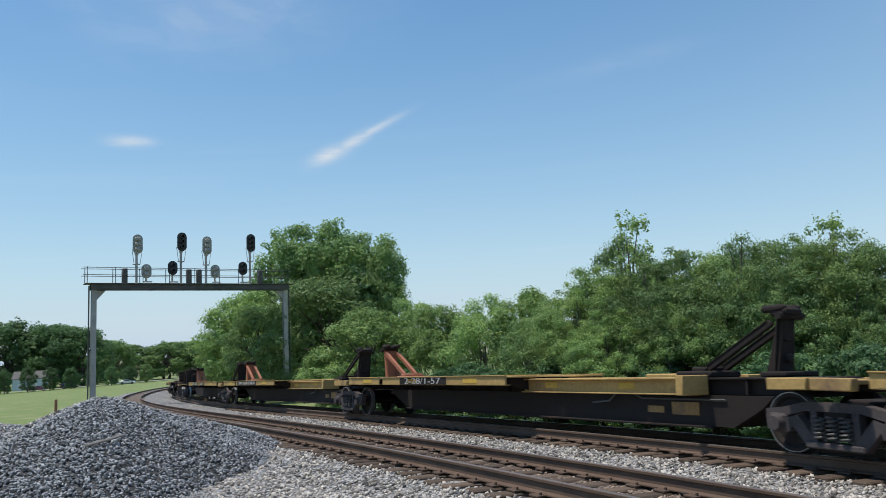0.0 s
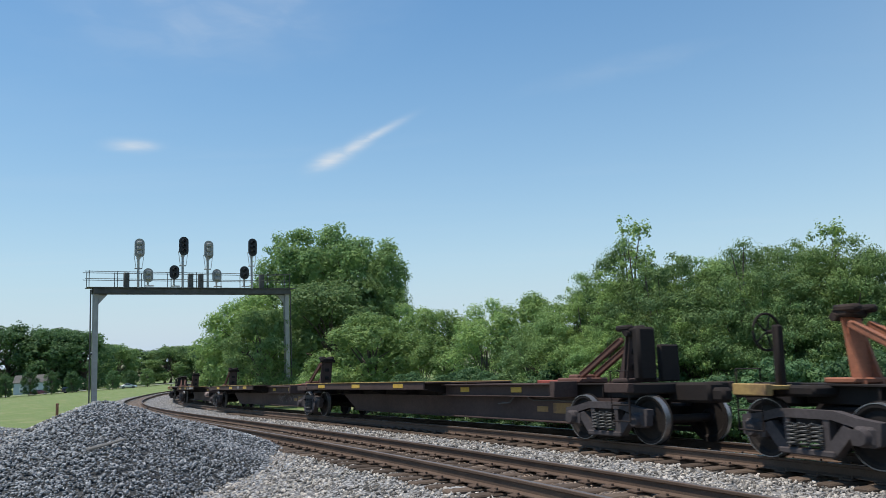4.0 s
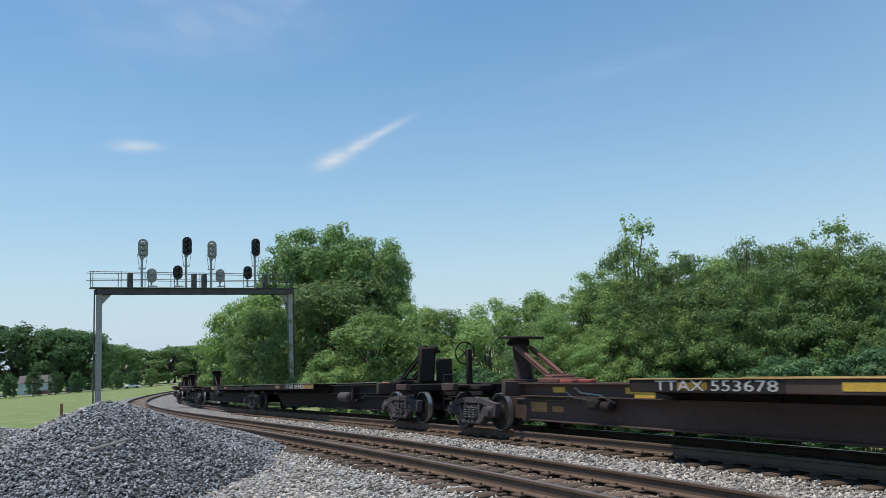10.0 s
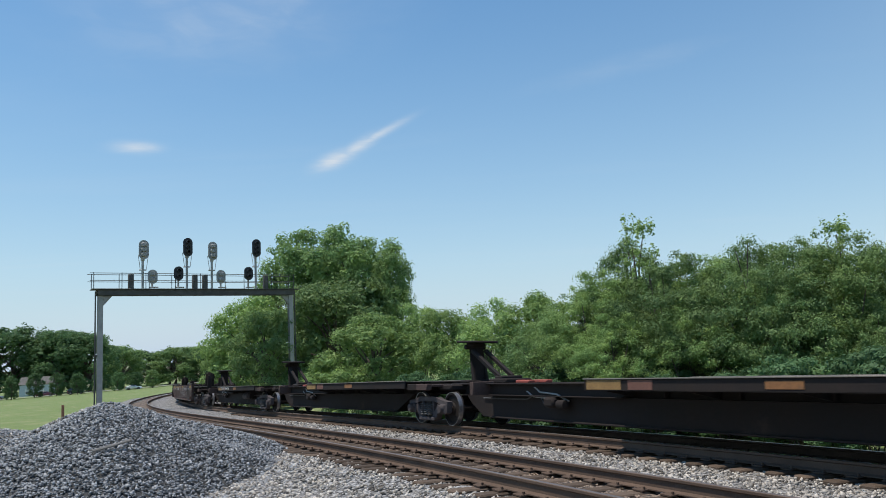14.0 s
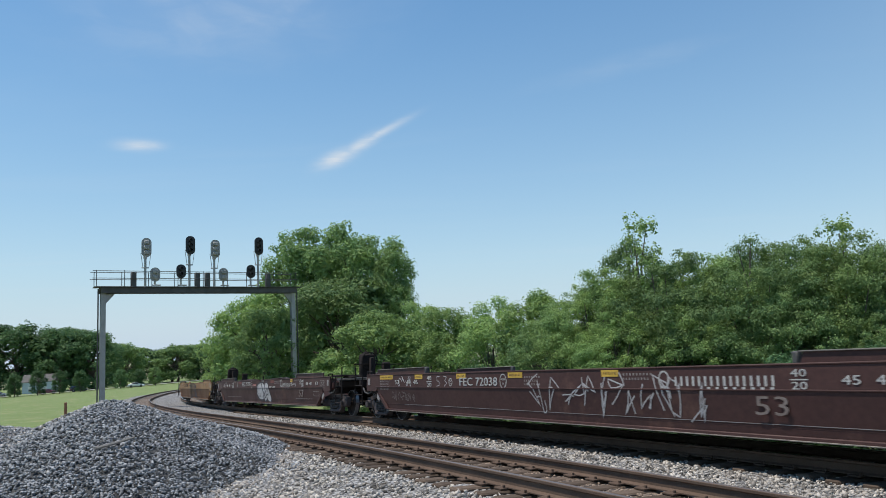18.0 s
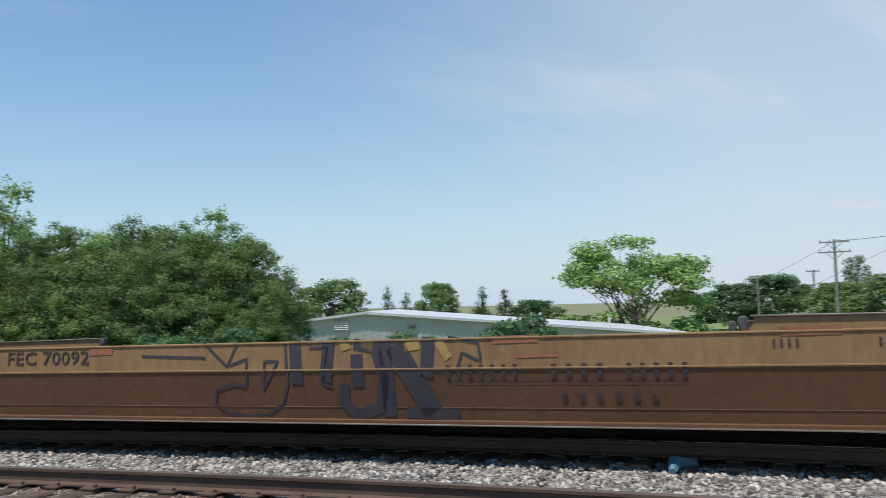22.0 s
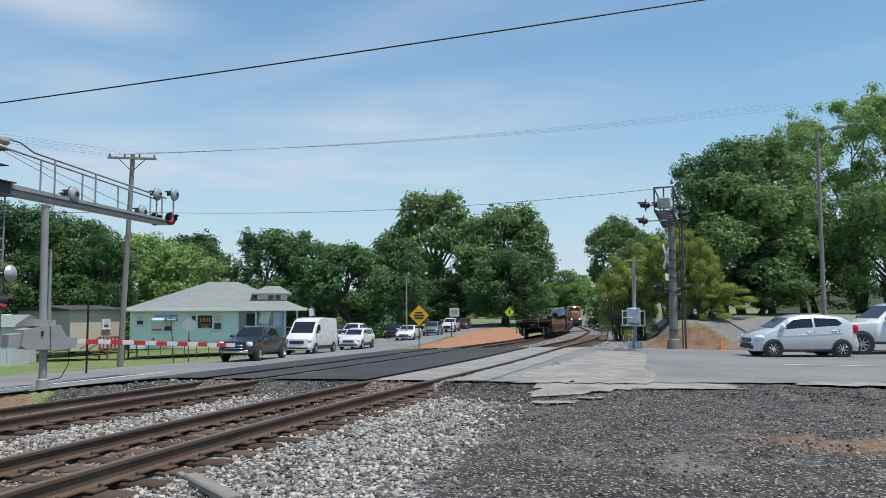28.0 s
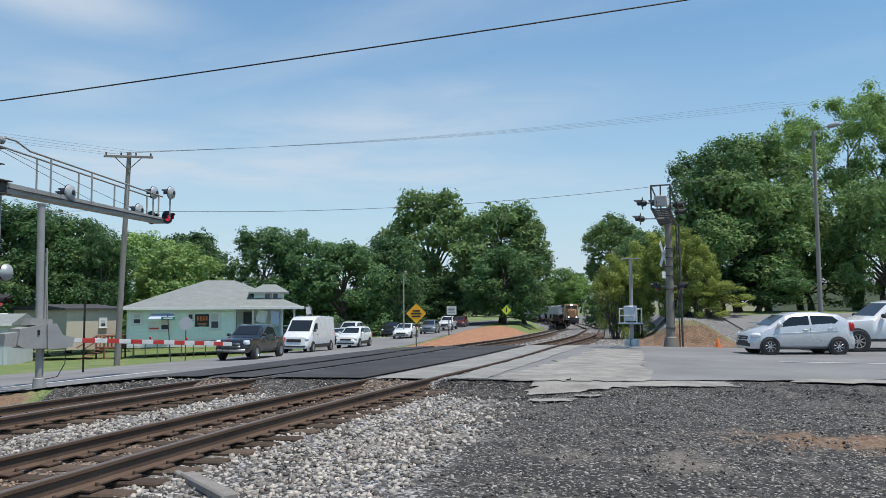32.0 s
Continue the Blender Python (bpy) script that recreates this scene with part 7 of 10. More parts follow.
def cantilever():
    x0, y0 = 22.2, -7.55
    z0 = gz(x0, y0) - 0.05
    m = Matrix.Translation((x0, y0, z0))
    t = thing("crossing_signal", m, "grey steel cantilever crossing signal with flashing red lamps", "crossing signal")
    top = 6.82 - z0
    part("mast", Solid().lathe((0, 0, 0), (0, 0, 1), [(0, 0.30), (0.5, 0.24), (0.55, 0.215), (top - 1.0, 0.20), (top - 0.98, 0.12), (top - 0.6, 0.10), (top - 0.6, 0.075), (top, 0.07)], 20), M["galv"], t)
    for k in range(6):
        a = k * math.pi / 3
        part("gusset", Solid().box((0.3 * math.cos(a), 0.3 * math.sin(a), 0.28), (0.24, 0.04, 0.5), 0.01, Matrix.Rotation(a, 4, "Z")), M["galv"], t)
    for h in (0.9, 3.05, 3.5, 3.95, 4.3):
        part("band", Solid().lathe((0, 0, h), (0, 0, 1), [(0, 0.20), (0, 0.222), (0.035, 0.222), (0.035, 0.20)], 18), M["galv_dark"], t)
    end = Vector((26.4 - x0, -15.1 - y0, 0))
    w = end.normalized()
    side = Vector((-w.y, w.x, 0))
    L = end.length
    za = 5.05 - z0
    rot = Matrix.Rotation(math.atan2(w.y, w.x), 4, "Z")
    br = Solid().box(w * 0.32 + Vector((0, 0, za + 0.0)), (0.62, 0.40, 0.30), 0.02, rot)
    for dz in (-0.20, 0.16):
        br.box(w * 0.12 + Vector((0, 0, za + dz)), (0.98, 0.72, 0.035), 0.008, rot)
    part("bracket", br, M["galv_dark"], t, "plate bracket that clamps the arm to the mast")
    a = w * 0.55 + Vector((0, 0, za))
    b = w * L + Vector((0, 0, za - 0.08))
    # the arm: two channels with a walkway between, tapering to the end
    prof = [(-0.24, -0.14), (0.24, -0.14), (0.24, 0.13), (0.20, 0.13), (0.20, -0.09), (-0.20, -0.09), (-0.20, 0.13), (-0.24, 0.13)]
    vs = [q + side * u + Vector((0, 0, v * k)) for q, k in ((a, 1.0), (b, 0.72)) for u, v in prof]
    n8 = len(prof)
    arm = part("arm", Solid().add(vs, [(i, (i + 1) % n8, n8 + (i + 1) % n8, n8 + i) for i in range(n8)] + [tuple(range(n8)), tuple(range(2 * n8 - 1, n8 - 1, -1))]), M["galv"], t, "grey steel channel arm over the road")
    for i in range(16):
        q = a + (b - a) * (i / 15)
        part("arm_rung", Solid().box(q + Vector((0, 0, -0.03)), (0.09, 0.42, 0.05), 0.01, rot), M["galv_dark"], arm)
    part("arm_conduit", Solid().path([a + side * -0.27 + Vector((0, 0, -0.02)), b + side * -0.26 + Vector((0, 0, 0.0))], 0.022, 6), M["galv_dark"], arm)
    # hand rails above the arm
    r0, r1 = Vector((0, 0, za + 1.30)) + w * 0.2, w * (L - 0.35) + Vector((0, 0, za + 0.80))
    for sd in (-0.24, 0.24):
        if sd < 0:
            line = [r0 + w * 0.45 + Vector((0, 0, 0.12)), r0 + w * 0.75 + side * sd * 0.5 + Vector((0, 0, 0.08)), r0 + w * 1.15 + side * sd + Vector((0, 0, -0.14)), r1 + side * sd]
        else:
            line = [r0 + side * sd + Vector((0, 0, -0.05)), r1 + side * sd]
        part("arm_rail", Solid().path(line, 0.03, 7), M["galv"], arm)
        for f in (0.26, 0.48, 0.70, 0.93):
            p = w * (L * f) + side * sd + Vector((0, 0, za + 0.08))
            part("rail_post", Solid().tube(p, p + Vector((0, 0, 1.13 - 0.42 * f)), 0.03, n=6), M["galv"], arm)
    part("brace_rod", Solid().tube(Vector((0, 0, za + 1.15)), w * (L * 0.55) + Vector((0, 0, za + 0.1)), 0.008, n=5).tube(Vector((0, 0, za + 1.2)), w * (L * 0.85) + Vector((0, 0, za + 0.1)), 0.008, n=5), M["galv_dark"], t)
    part("cross_tube", Solid().tube(Vector((0, 0, za + 1.27)) - w * 0.55 - side * 0.15, Vector((0, 0, za + 1.32)) + w * 0.55, 0.095, n=14).tube(Vector((0, 0, za + 1.315)) + w * 0.5, Vector((0, 0, za + 1.32)) + w * 0.58, 0.11, n=14), M["galv"], t, "short grey tube across the mast head")
    for dz in (0.62, 1.05):
        part("step_plate", Solid().box(w * 0.2 + Vector((0, 0, za + dz)), (0.5, 0.46, 0.025), 0.006, rot), M["galv_dark"], t)
    # lamps at the arm's end and on the arm
    for f, up, sd, lit, way in ((0.99, 0.05, -0.3, 1, -1), (0.99, 0.05, 0.35, 0, -1), (0.97, 0.95, -0.5, 0, 1), (0.97, 0.98, 0.2, 0, 1), (0.36, 0.22, -0.2, 0, 1), (0.42, 0.22, 0.3, 0, 1), (0.86, 0.2, 0.2, 0, 1)):
        c = w * L * f + side * sd + Vector((0, 0, za + up))
        dirn = Vector((-side.x, -side.y, 0)) if way < 0 else side
        fl = flasher(t, c, (0.35 * -w + dirn * 1.0) if way < 0 else dirn, lit)
        if way > 0:
            part("lamp_back", Solid().lathe(c - dirn * 0.03, -dirn, [(0, 0.24), (0.06, 0.22), (0.12, 0.12), (0.14, 0.02)], 16), M["sign_back"], fl)
        part("lamp_post", Solid().tube(c, c - Vector((0, 0, up + 0.02)), 0.03, n=6), M["galv"], fl)
    # lamps half way up the mast
    for dx, dy, lit, z, way in ((-0.35, 0.55, 0, 2.72, (-0.6, -0.8, 0)), (0.15, -0.55, 1, 2.68, (-0.55, -0.83, 0)), (-0.2, -0.35, 1, 2.7, (-0.55, -0.83, 0)), (0.1, -0.62, 0, 3.45, (0.8, 0.6, 0)), (-0.1, 0.75, 0, 2.7, (0.8, 0.6, 0))):
        fl = flasher(t, (dx, dy, z), way, lit)
        part("lamp_arm", Solid().tube((0, 0, z), (dx, dy, z), 0.03, n=6), M["galv"], fl)
        if way[0] > 0:
            part("lamp_back", Solid().lathe(Vector((dx, dy, z)) - Vector(way) * 0.03, -Vector(way), [(0, 0.24), (0.08, 0.21), (0.15, 0.1), (0.16, 0.02)], 16), M["sign_back"], fl)
    # crossbuck, seen from behind
    for ang in (45, -45):
        part("crossbuck_board", Solid().box((-0.12, 0.52, 4.35), (0.02, 1.15, 0.23), 0.005, Matrix.Rotation(radians(15), 4, "Z") @ Matrix.Rotation(radians(ang), 4, "X")), M["sign_back"], t, "bare metal back of a crossbuck board")
    part("track_count_plate", Solid().box((-0.12, 0.5, 3.6), (0.02, 0.5, 0.32), 0.01, Matrix.Rotation(radians(15), 4, "Z")), M["sign_back"], t)
    # ladder
    lad = Solid()
    for sd in (-0.2, 0.2):
        lad.tube((0.42 + sd * 0.3, -0.35 + sd, 0.3), (0.22 + sd * 0.3, -0.28 + sd, za), 0.025, n=6)
    part("ladder_rail", lad, M["galv"], t)
    for i in range(17):
        h = 0.5 + i * 0.3
        if h < za:
            f = (h - 0.3) / (za - 0.3)
            cx, cy = 0.42 - 0.2 * f, -0.35 + 0.07 * f
            part("rung", Solid().tube((cx - 0.06, cy - 0.2, h), (cx + 0.06, cy + 0.2, h), 0.014, n=6), M["galv"], t)
    part("side_pole", Solid().tube((0.55, -0.42, 0.0), (0.55, -0.42, 2.35), 0.12, n=12), M["galv"], t)
    return t


cantilever()


def gate():
    x0, y0 = 21.55, -8.85
    z0 = gz(x0, y0) - 0.02
    t = thing("crossing_gate", Matrix.Translation((x0, y0, z0)), "lowered crossing gate with grey motor box and striped arm", "crossing gate")
    part("base", Solid().lathe((0, 0, 0), (0, 0, 1), [(0, 0.26), (0.06, 0.26), (0.08, 0.17), (0.34, 0.14), (0.36, 0.11)], 16), M["galv"], t)
    part("foot", Solid().box((0, 0, 0.02), (0.7, 0.7, 0.1), 0.03), M["concrete"], t)
    part("post", Solid().tube((0, 0, 0.3), (0, 0, 1.2), 0.10, n=14), M["galv"], t)
    end = Vector((22.03 - x0, -15.3 - y0, 0))
    w = end.normalized()
    rot = Matrix.Rotation(math.atan2(w.y, w.x), 4, "Z")

    def along_arm(poly, y0, y1):
        """A profile in the plane of the arm, pushed out across it."""
        sd = Solid().slab(poly, y0, y1)
        sd.v = [tuple(rot.to_3x3() @ Vector(q)) for q in sd.v]
        return sd
    mb = part("motor_box", along_arm([(-0.72, 1.28), (-0.55, 1.18), (0.30, 1.14), (0.42, 1.30), (0.34, 1.74), (-0.10, 1.80), (-0.66, 1.70)], -0.28, 0.28), M["galv"], t, "grey metal gate motor box")
    part("lid", along_arm([(-0.42, 1.79), (0.22, 1.77), (0.20, 1.94), (-0.36, 1.98)], -0.22, 0.22), M["head_grey"], mb)
    part("side_plate", along_arm([(0.05, 1.12), (0.72, 1.16), (0.78, 1.42), (0.45, 1.50), (0.28, 1.82), (0.02, 1.80)], 0.285, 0.33), M["galv"], mb)
    part("side_plate", along_arm([(0.05, 1.12), (0.72, 1.16), (0.78, 1.42), (0.45, 1.50), (0.28, 1.82), (0.02, 1.80)], -0.33, -0.285), M["galv"], mb)
    part("latch", along_arm([(-0.22, 1.52), (-0.16, 1.52), (-0.16, 1.66), (-0.22, 1.66)], -0.30, -0.28), M["sign_black"], mb)
    part("counterweight", along_arm([(-1.02, 1.26), (-0.62, 1.22), (-0.62, 1.62), (-1.0, 1.58)], -0.20, 0.20), M["galv"], t)
    part("upright_pole", Solid().tube((0.05, 0.02, 1.75), (0.08, 0.05, 5.1), 0.10, 0.095, n=14).tube((0.08, 0.05, 5.08), (0.08, 0.05, 5.12), 0.12, n=14), M["galv"], t)
    part("lattice_pole", Solid().tube((0.24, -0.2, 1.7), (0.2, -0.18, 3.4), 0.03, n=6).tube((0.3, -0.28, 1.7), (0.2, -0.18, 3.9), 0.03, n=6), M["galv"], t, "slim grey pole beside the upright")
    part("top_arm", Solid().path([(0.08, 0.05, 5.0), (0.6, -0.62, 4.98), (1.15, -1.3, 4.98)], 0.018), M["galv"], t)
    part("cord", Solid().path([w * 0.72 + Vector((0, 0, 1.16)), w * 0.70 + Vector((0, 0, 0.7)), w * 0.5 + Vector((0, 0, 0.35)), w * 0.15 + Vector((0, 0, 0.3))], 0.012), M["cable"], t)
    z1 = 0.45 - z0
    a, b = w * 0.8 + Vector((0, 0, 1.34)), end + Vector((0, 0, z1))
    n = 15
    d = (b - a) / n
    r2 = (d.to_track_quat("X", "Z")).to_matrix().to_4x4()
    for i in range(n):
        part("arm_stripe", Solid().box(a + d * (i + 0.5), (d.length, 0.03, 0.13), 0.005, r2), M["red" if i % 2 else "trim_white"], t)
    for f in (0.45, 0.68, 0.98):
        p = a + (b - a) * f
        part("arm_lamp", Solid().lathe(p + Vector((0, 0, 0.08)), (0, 0, 1), [(0, 0.02), (0.02, 0.032), (0.07, 0.032), (0.09, 0.015)], 10), M["lamp_red"], t, "small red lamp on the gate arm")
    return t


gate()


def far_signal():
    """The cantilever signal on the camera's side, seen along its arm."""
    x0, y0 = 13.45, -32.0
    z0 = gz(x0, y0) - 0.05
    t = thing("crossing_signal", Matrix.Translation((x0, y0, z0)), "weathered steel cantilever crossing signal seen end on", "crossing signal")
    top = 5.5 - z0
    part("mast", Solid().lathe((0, 0, 0), (0, 0, 1), [(0, 0.34), (0.5, 0.26), (0.55, 0.19), (top, 0.15)], 18), M["galv_brown"], t)
    for h in (0.9, 2.6, 3.2, 3.6, 4.0, 4.4):
        part("band", Solid().lathe((0, 0, h), (0, 0, 1), [(0, 0.18), (0, 0.225), (0.05, 0.225), (0.05, 0.18)], 16), M["galv_dark"], t)
    w = Vector((-0.33, 0.944, 0))      # towards the camera, over the lanes
    side = Vector((0.944, 0.33, 0))
    za = top - 0.25
    rot = Matrix.Rotation(math.atan2(w.y, w.x), 4, "Z")
    a, b = Vector((0, 0, za)), w * 4.2 + Vector((0, 0, za + 0.2))
    arm = part("arm", Solid().tube(a - side * 0.3, b - side * 0.3, 0.07).tube(a + side * 0.3, b + side * 0.3, 0.07), M["galv_dark"], t)
    for i in range(10):
        q = a + (b - a) * (i / 9)
        part("arm_rung", Solid().box(q, (0.12, 0.64, 0.06), 0.01, rot), M["galv_dark"], arm)
    for sd in (-0.36, 0.36):
        part("arm_rail", Solid().path([a + side * sd + Vector((0, 0, 0.9)), b + side * sd + Vector((0, 0, 0.95)), b + side * sd], 0.03), M["galv_dark"], arm)
    part("arm_rail", Solid().tube(b - side * 0.36 + Vector((0, 0, 0.95)), b + side * 0.36 + Vector((0, 0, 0.95)), 0.03).tube(b + Vector((0, 0, 0.95)), b, 0.03), M["galv_dark"], arm)
    for sd, up, q in ((-0.62, 0.2, 0.9), (0.72, 0.3, 0.95), (-0.55, 0.25, 0.4), (0.95, -0.1, 0.6), (0.15, 0.25, 0.98)):
        c = a + (b - a) * q + side * sd + Vector((0, 0, up))
        sg = -1 if sd < 0 else 1
        fl = flasher(t, c, side * sg, 0)
        part("lamp_arm", Solid().tube(c, c - side * sd, 0.03, n=6), M["galv"], fl)
    part("junction_box", Solid().box(b + Vector((0, 0, 0.32)), (0.3, 0.5, 0.42), 0.04, rot), M["galv"], t)
    for sd, lit in ((-0.5, 0), (0.55, 0)):
        c = side * sd + Vector((0, 0, 2.75))
        fl = flasher(t, c, side * (-1 if sd < 0 else 1) + w * 0.3, lit)
        part("lamp_arm", Solid().tube(c, (0, 0, 2.75), 0.035, n=6), M["galv"], fl)
    for ang in (35, -35):
        part("crossbuck_board", Solid().box(side * 0.2 + w * 0.28 + Vector((0, 0, 4.15)), (1.25, 0.02, 0.2), 0.005, Matrix.Rotation(math.atan2(side.y, side.x) + 1.2, 4, "Z") @ Matrix.Rotation(radians(90 - ang), 4, "Y")), M["trim_white"], t, "white crossbuck board")
    part("count_plate", Solid().box(side * 0.2 + w * 0.28 + Vector((0, 0, 3.25)), (0.4, 0.02, 0.3), 0.005, Matrix.Rotation(math.atan2(side.y, side.x) + 1.2, 4, "Z")), M["trim_white"], t)
    lad = Solid().tube(side * -0.5 + Vector((0, 0, 0.1)), side * -0.45 + Vector((0, 0, za)), 0.05, n=6).tube(side * -0.38 + Vector((0, 0, 0.1)), side * -0.33 + Vector((0, 0, za)), 0.03, n=6)
    part("ladder_rail", lad, M["galv_dark"], t)
    for i in range(15):
        part("rung", Solid().tube(side * -0.5 + Vector((0, 0, 0.5 + 0.32 * i)), side * -0.35 + Vector((0, 0, 0.5 + 0.32 * i)), 0.015, n=5), M["galv_dark"], t)
    return t


far_signal()


def signal_box_post():
    x0, y0 = 15.2, -31.8
    z0 = gz(x0, y0) - 0.05
    t = thing("equipment_post", Matrix.Translation((x0, y0, z0)), "grey metal post with railway equipment box and railing", "equipment post")
    part("pole", Solid().tube((0, 0, 0.3), (0, 0, 3.75 - z0), 0.09, 0.075, n=12), M["galv"], t)
    part("base", Solid().box((-0.16, 0, 0.22), (0.24, 0.4, 0.45), 0.05).box((0.16, 0, 0.22), (0.24, 0.4, 0.45), 0.05), M["trim_white"], t)
    part("box", Solid().box((0, 0.1, 1.3 - z0), (0.5, 0.4, 0.7), 0.05), M["pale_metal"], t)
    part("platform", Solid().box((0, 0.1, 0.85 - z0), (0.95, 0.6, 0.06), 0.01), M["pale_metal"], t)
    s = Solid()
    for x in (-0.42, 0.42):
        s.tube((x, 0.35, 0.85 - z0), (x, 0.35, 1.55 - z0), 0.03, n=6)
        s.tube((x, -0.15, 0.85 - z0), (x, -0.15, 1.55 - z0), 0.03, n=6)
        s.tube((x, -0.15, 1.5 - z0), (x, 0.35, 1.5 - z0), 0.025, n=6)
    s.tube((-0.42, 0.35, 1.2 - z0), (0.42, 0.35, 1.2 - z0), 0.025, n=6)
    part("railing", s, M["trim_white"], t)
    part("cross_arm", Solid().tube((-0.5, 0, 3.78 - z0), (0.5, 0, 3.8 - z0), 0.03, n=6), M["galv"], t)
    return t


signal_box_post()


# ---- poles, lamps and wires ----
def utility_pole(x, y, top, arms, label, lean=(0, 0), r=0.16, facing=0.0, mat="wood_pole", transformers=0, lamp=0.0, z0=None):
    z0 = gz(x, y) - 0.2 if z0 is None else z0
    H = top - z0
    t = thing("utility_pole", Matrix.Translation((x, y, z0)) @ Matrix.Rotation(facing, 4, "Z"), label, "utility pole", "utility poles")
    L = Vector((lean[0], lean[1], H))
    part("pole", Solid().tube((0, 0, 0), L, r, r * 0.7, n=12), M[mat], t)
    for dz, span in arms:
        c = L * ((H - dz) / H)
        ar = part("cross_arm", Solid().box(c + Vector((0, 0.14, 0)), (span, 0.11, 0.13), 0.015), M["wood_pole"], t)
        for sd in (-1, 1):
            part("brace", Solid().tube(c + Vector((sd * span * 0.28, 0.14, -0.03)), c + Vector((0, 0.14, -0.75)), 0.025, n=5), M["galv_dark"], ar)
        k = 4 if span > 1.5 else 2
        for i in range(k):
            xx = -span / 2 + 0.12 + (span - 0.24) * i / (k - 1)
            part("insulator", Solid().lathe(c + Vector((xx, 0.14, 0.06)), (0, 0, 1), [(0, 0.03), (0.05, 0.055), (0.08, 0.035), (0.12, 0.055), (0.17, 0.03)], 8), M["galv_dark"], ar)
    for i in range(transformers):
        sd = -0.55 if i == 0 else 0.55 if i == 1 else 0.0
        c = L * ((H - 3.3) / H) + Vector((sd, -0.15 if i < 2 else 0.45, 0))
        tr_ = part("transformer", Solid().lathe(c, (0, 0, 1), [(-0.5, 0.2), (-0.48, 0.27), (0.4, 0.27), (0.46, 0.24), (0.5, 0.08)], 16), M["galv"], t, "grey cylindrical transformer")
        part("bushing", Solid().lathe(c + Vector((0.08, 0, 0.48)), (0, 0, 1), [(0, 0.04), (0.1, 0.06), (0.2, 0.035), (0.3, 0.05)], 8), M["galv_dark"], tr_)
        part("lead", Solid().path([c + Vector((0.08, 0, 0.75)), c + Vector((0.35 if sd > 0 else -0.35, 0, 0.3)), c + Vector((0.3 if sd > 0 else -0.3, 0, -0.4)), c + Vector((0, 0, -0.8))], 0.015), M["cable"], tr_)
    return t


def wire(name, a, b, sag, r=0.012, label="thin black overhead cable between poles", n=24):
    a, b = Vector(a), Vector(b)
    pts = [a + (b - a) * (i / n) - Vector((0, 0, sag * 4 * (i / n) * (1 - i / n))) for i in range(n + 1)]
    return solo(name, Solid().path(pts, r, 5), M["cable"], None, label, "cable", "overhead cables")


utility_pole(48.6, 4.65, 12.85, [(0.3, 1.9), (1.55, 3.2)], "tall wooden utility pole with transformers and two cross arms", lean=(-0.55, 0.25), r=0.21, facing=radians(88), transformers=3)
utility_pole(76.2, 24.3, 7.1, [(0.25, 2.6), (1.2, 2.8)], "wooden utility pole with two cross arms", facing=radians(100), r=0.16)
utility_pole(40.7, -20.8, 10.3, [(0.25, 2.6)], "wooden utility pole with a cross arm", lean=(-0.45, 0.3), r=0.17, facing=radians(50))
utility_pole(96, 40, 4.6, [(0.2, 2.2)], "distant wooden utility pole", r=0.14, facing=radians(-30))
utility_pole(110, 38, 5.4, [(0.2, 2.2)], "distant wooden utility pole", r=0.14, facing=radians(-30))
# street lamp arm on the transformer pole
lampa = thing("street_lamp", Matrix.Translation((48.6, 4.65, 6.2)), "grey street lamp on a long curved arm", "street lamp")
part("arm", Solid().path([(-0.3, 0.1, 0.0), (-0.3, -1.6, 0.9), (-0.45, -3.5, 1.7), (-0.6, -4.6, 1.95)], 0.04, 8), M["galv"], lampa)
part("head", Solid().lathe((-0.65, -5.0, 1.95), (-0.1, -1, 0), [(-0.45, 0.06), (-0.3, 0.14), (0.2, 0.15), (0.4, 0.05)], 12), M["galv"], lampa)

# long cable that hangs over the crossing, and the others
wire("cable", (48.3, 4.9, 6.2), (-22.7, -36.1, 13.3), 0.62, 0.022, "thick black cable slung across the crossing", n=40)
wire("cable", (48.3, 4.9, 6.25), (76.2, 24.3, 6.95), 0.35, 0.02, n=16)
wire("cable", (76.2, 24.3, 6.95), (120, 52, 3.8), 0.4, 0.02, n=16)
wire("cable", (48.3, 4.9, 8.2), (80, 32, 1.0), 0.2, 0.015, n=12)
wire("cable", (48.3, 4.9, 6.3), (70, 20, 1.2), 0.2, 0.015, n=12)
wire("cable", (48.3, 4.9, 6.1), (66, 16, 0.8), 0.2, 0.015, n=12)
for k in (-1.2, -0.4, 0.5, 1.2):
    wire("cable", (40.3 + k * 0.9, -20.5 + k * 0.4, 10.25), (13 + k, -52 + k, 14.8), 0.5, 0.005, n=14)
    wire("cable", (40.3 + k * 0.9, -20.5 + k * 0.4, 10.25), (48.3 + k, 4.9, 12.4), 0.4, 0.005, n=14)
wire("cable", (40.3, -20.5, 7.0), (10.4, -45.1, 9.4), 0.9, 0.012, n=18)
wire("cable", (40.3, -20.5, 7.0), (48.3, 4.9, 6.4), 0.4, 0.012, n=18)
for k in (0, 0.8, 1.5, 2.1):
    wire("cable", (49.0, 4.2 - 0.2 * k, 7.2 - 0.5 * k), (52.8 - 0.2 * k, -1.2 - 0.3 * k, gz(52, -1)), 0.0, 0.022, "pale guy wire with a yellow guard", n=2)

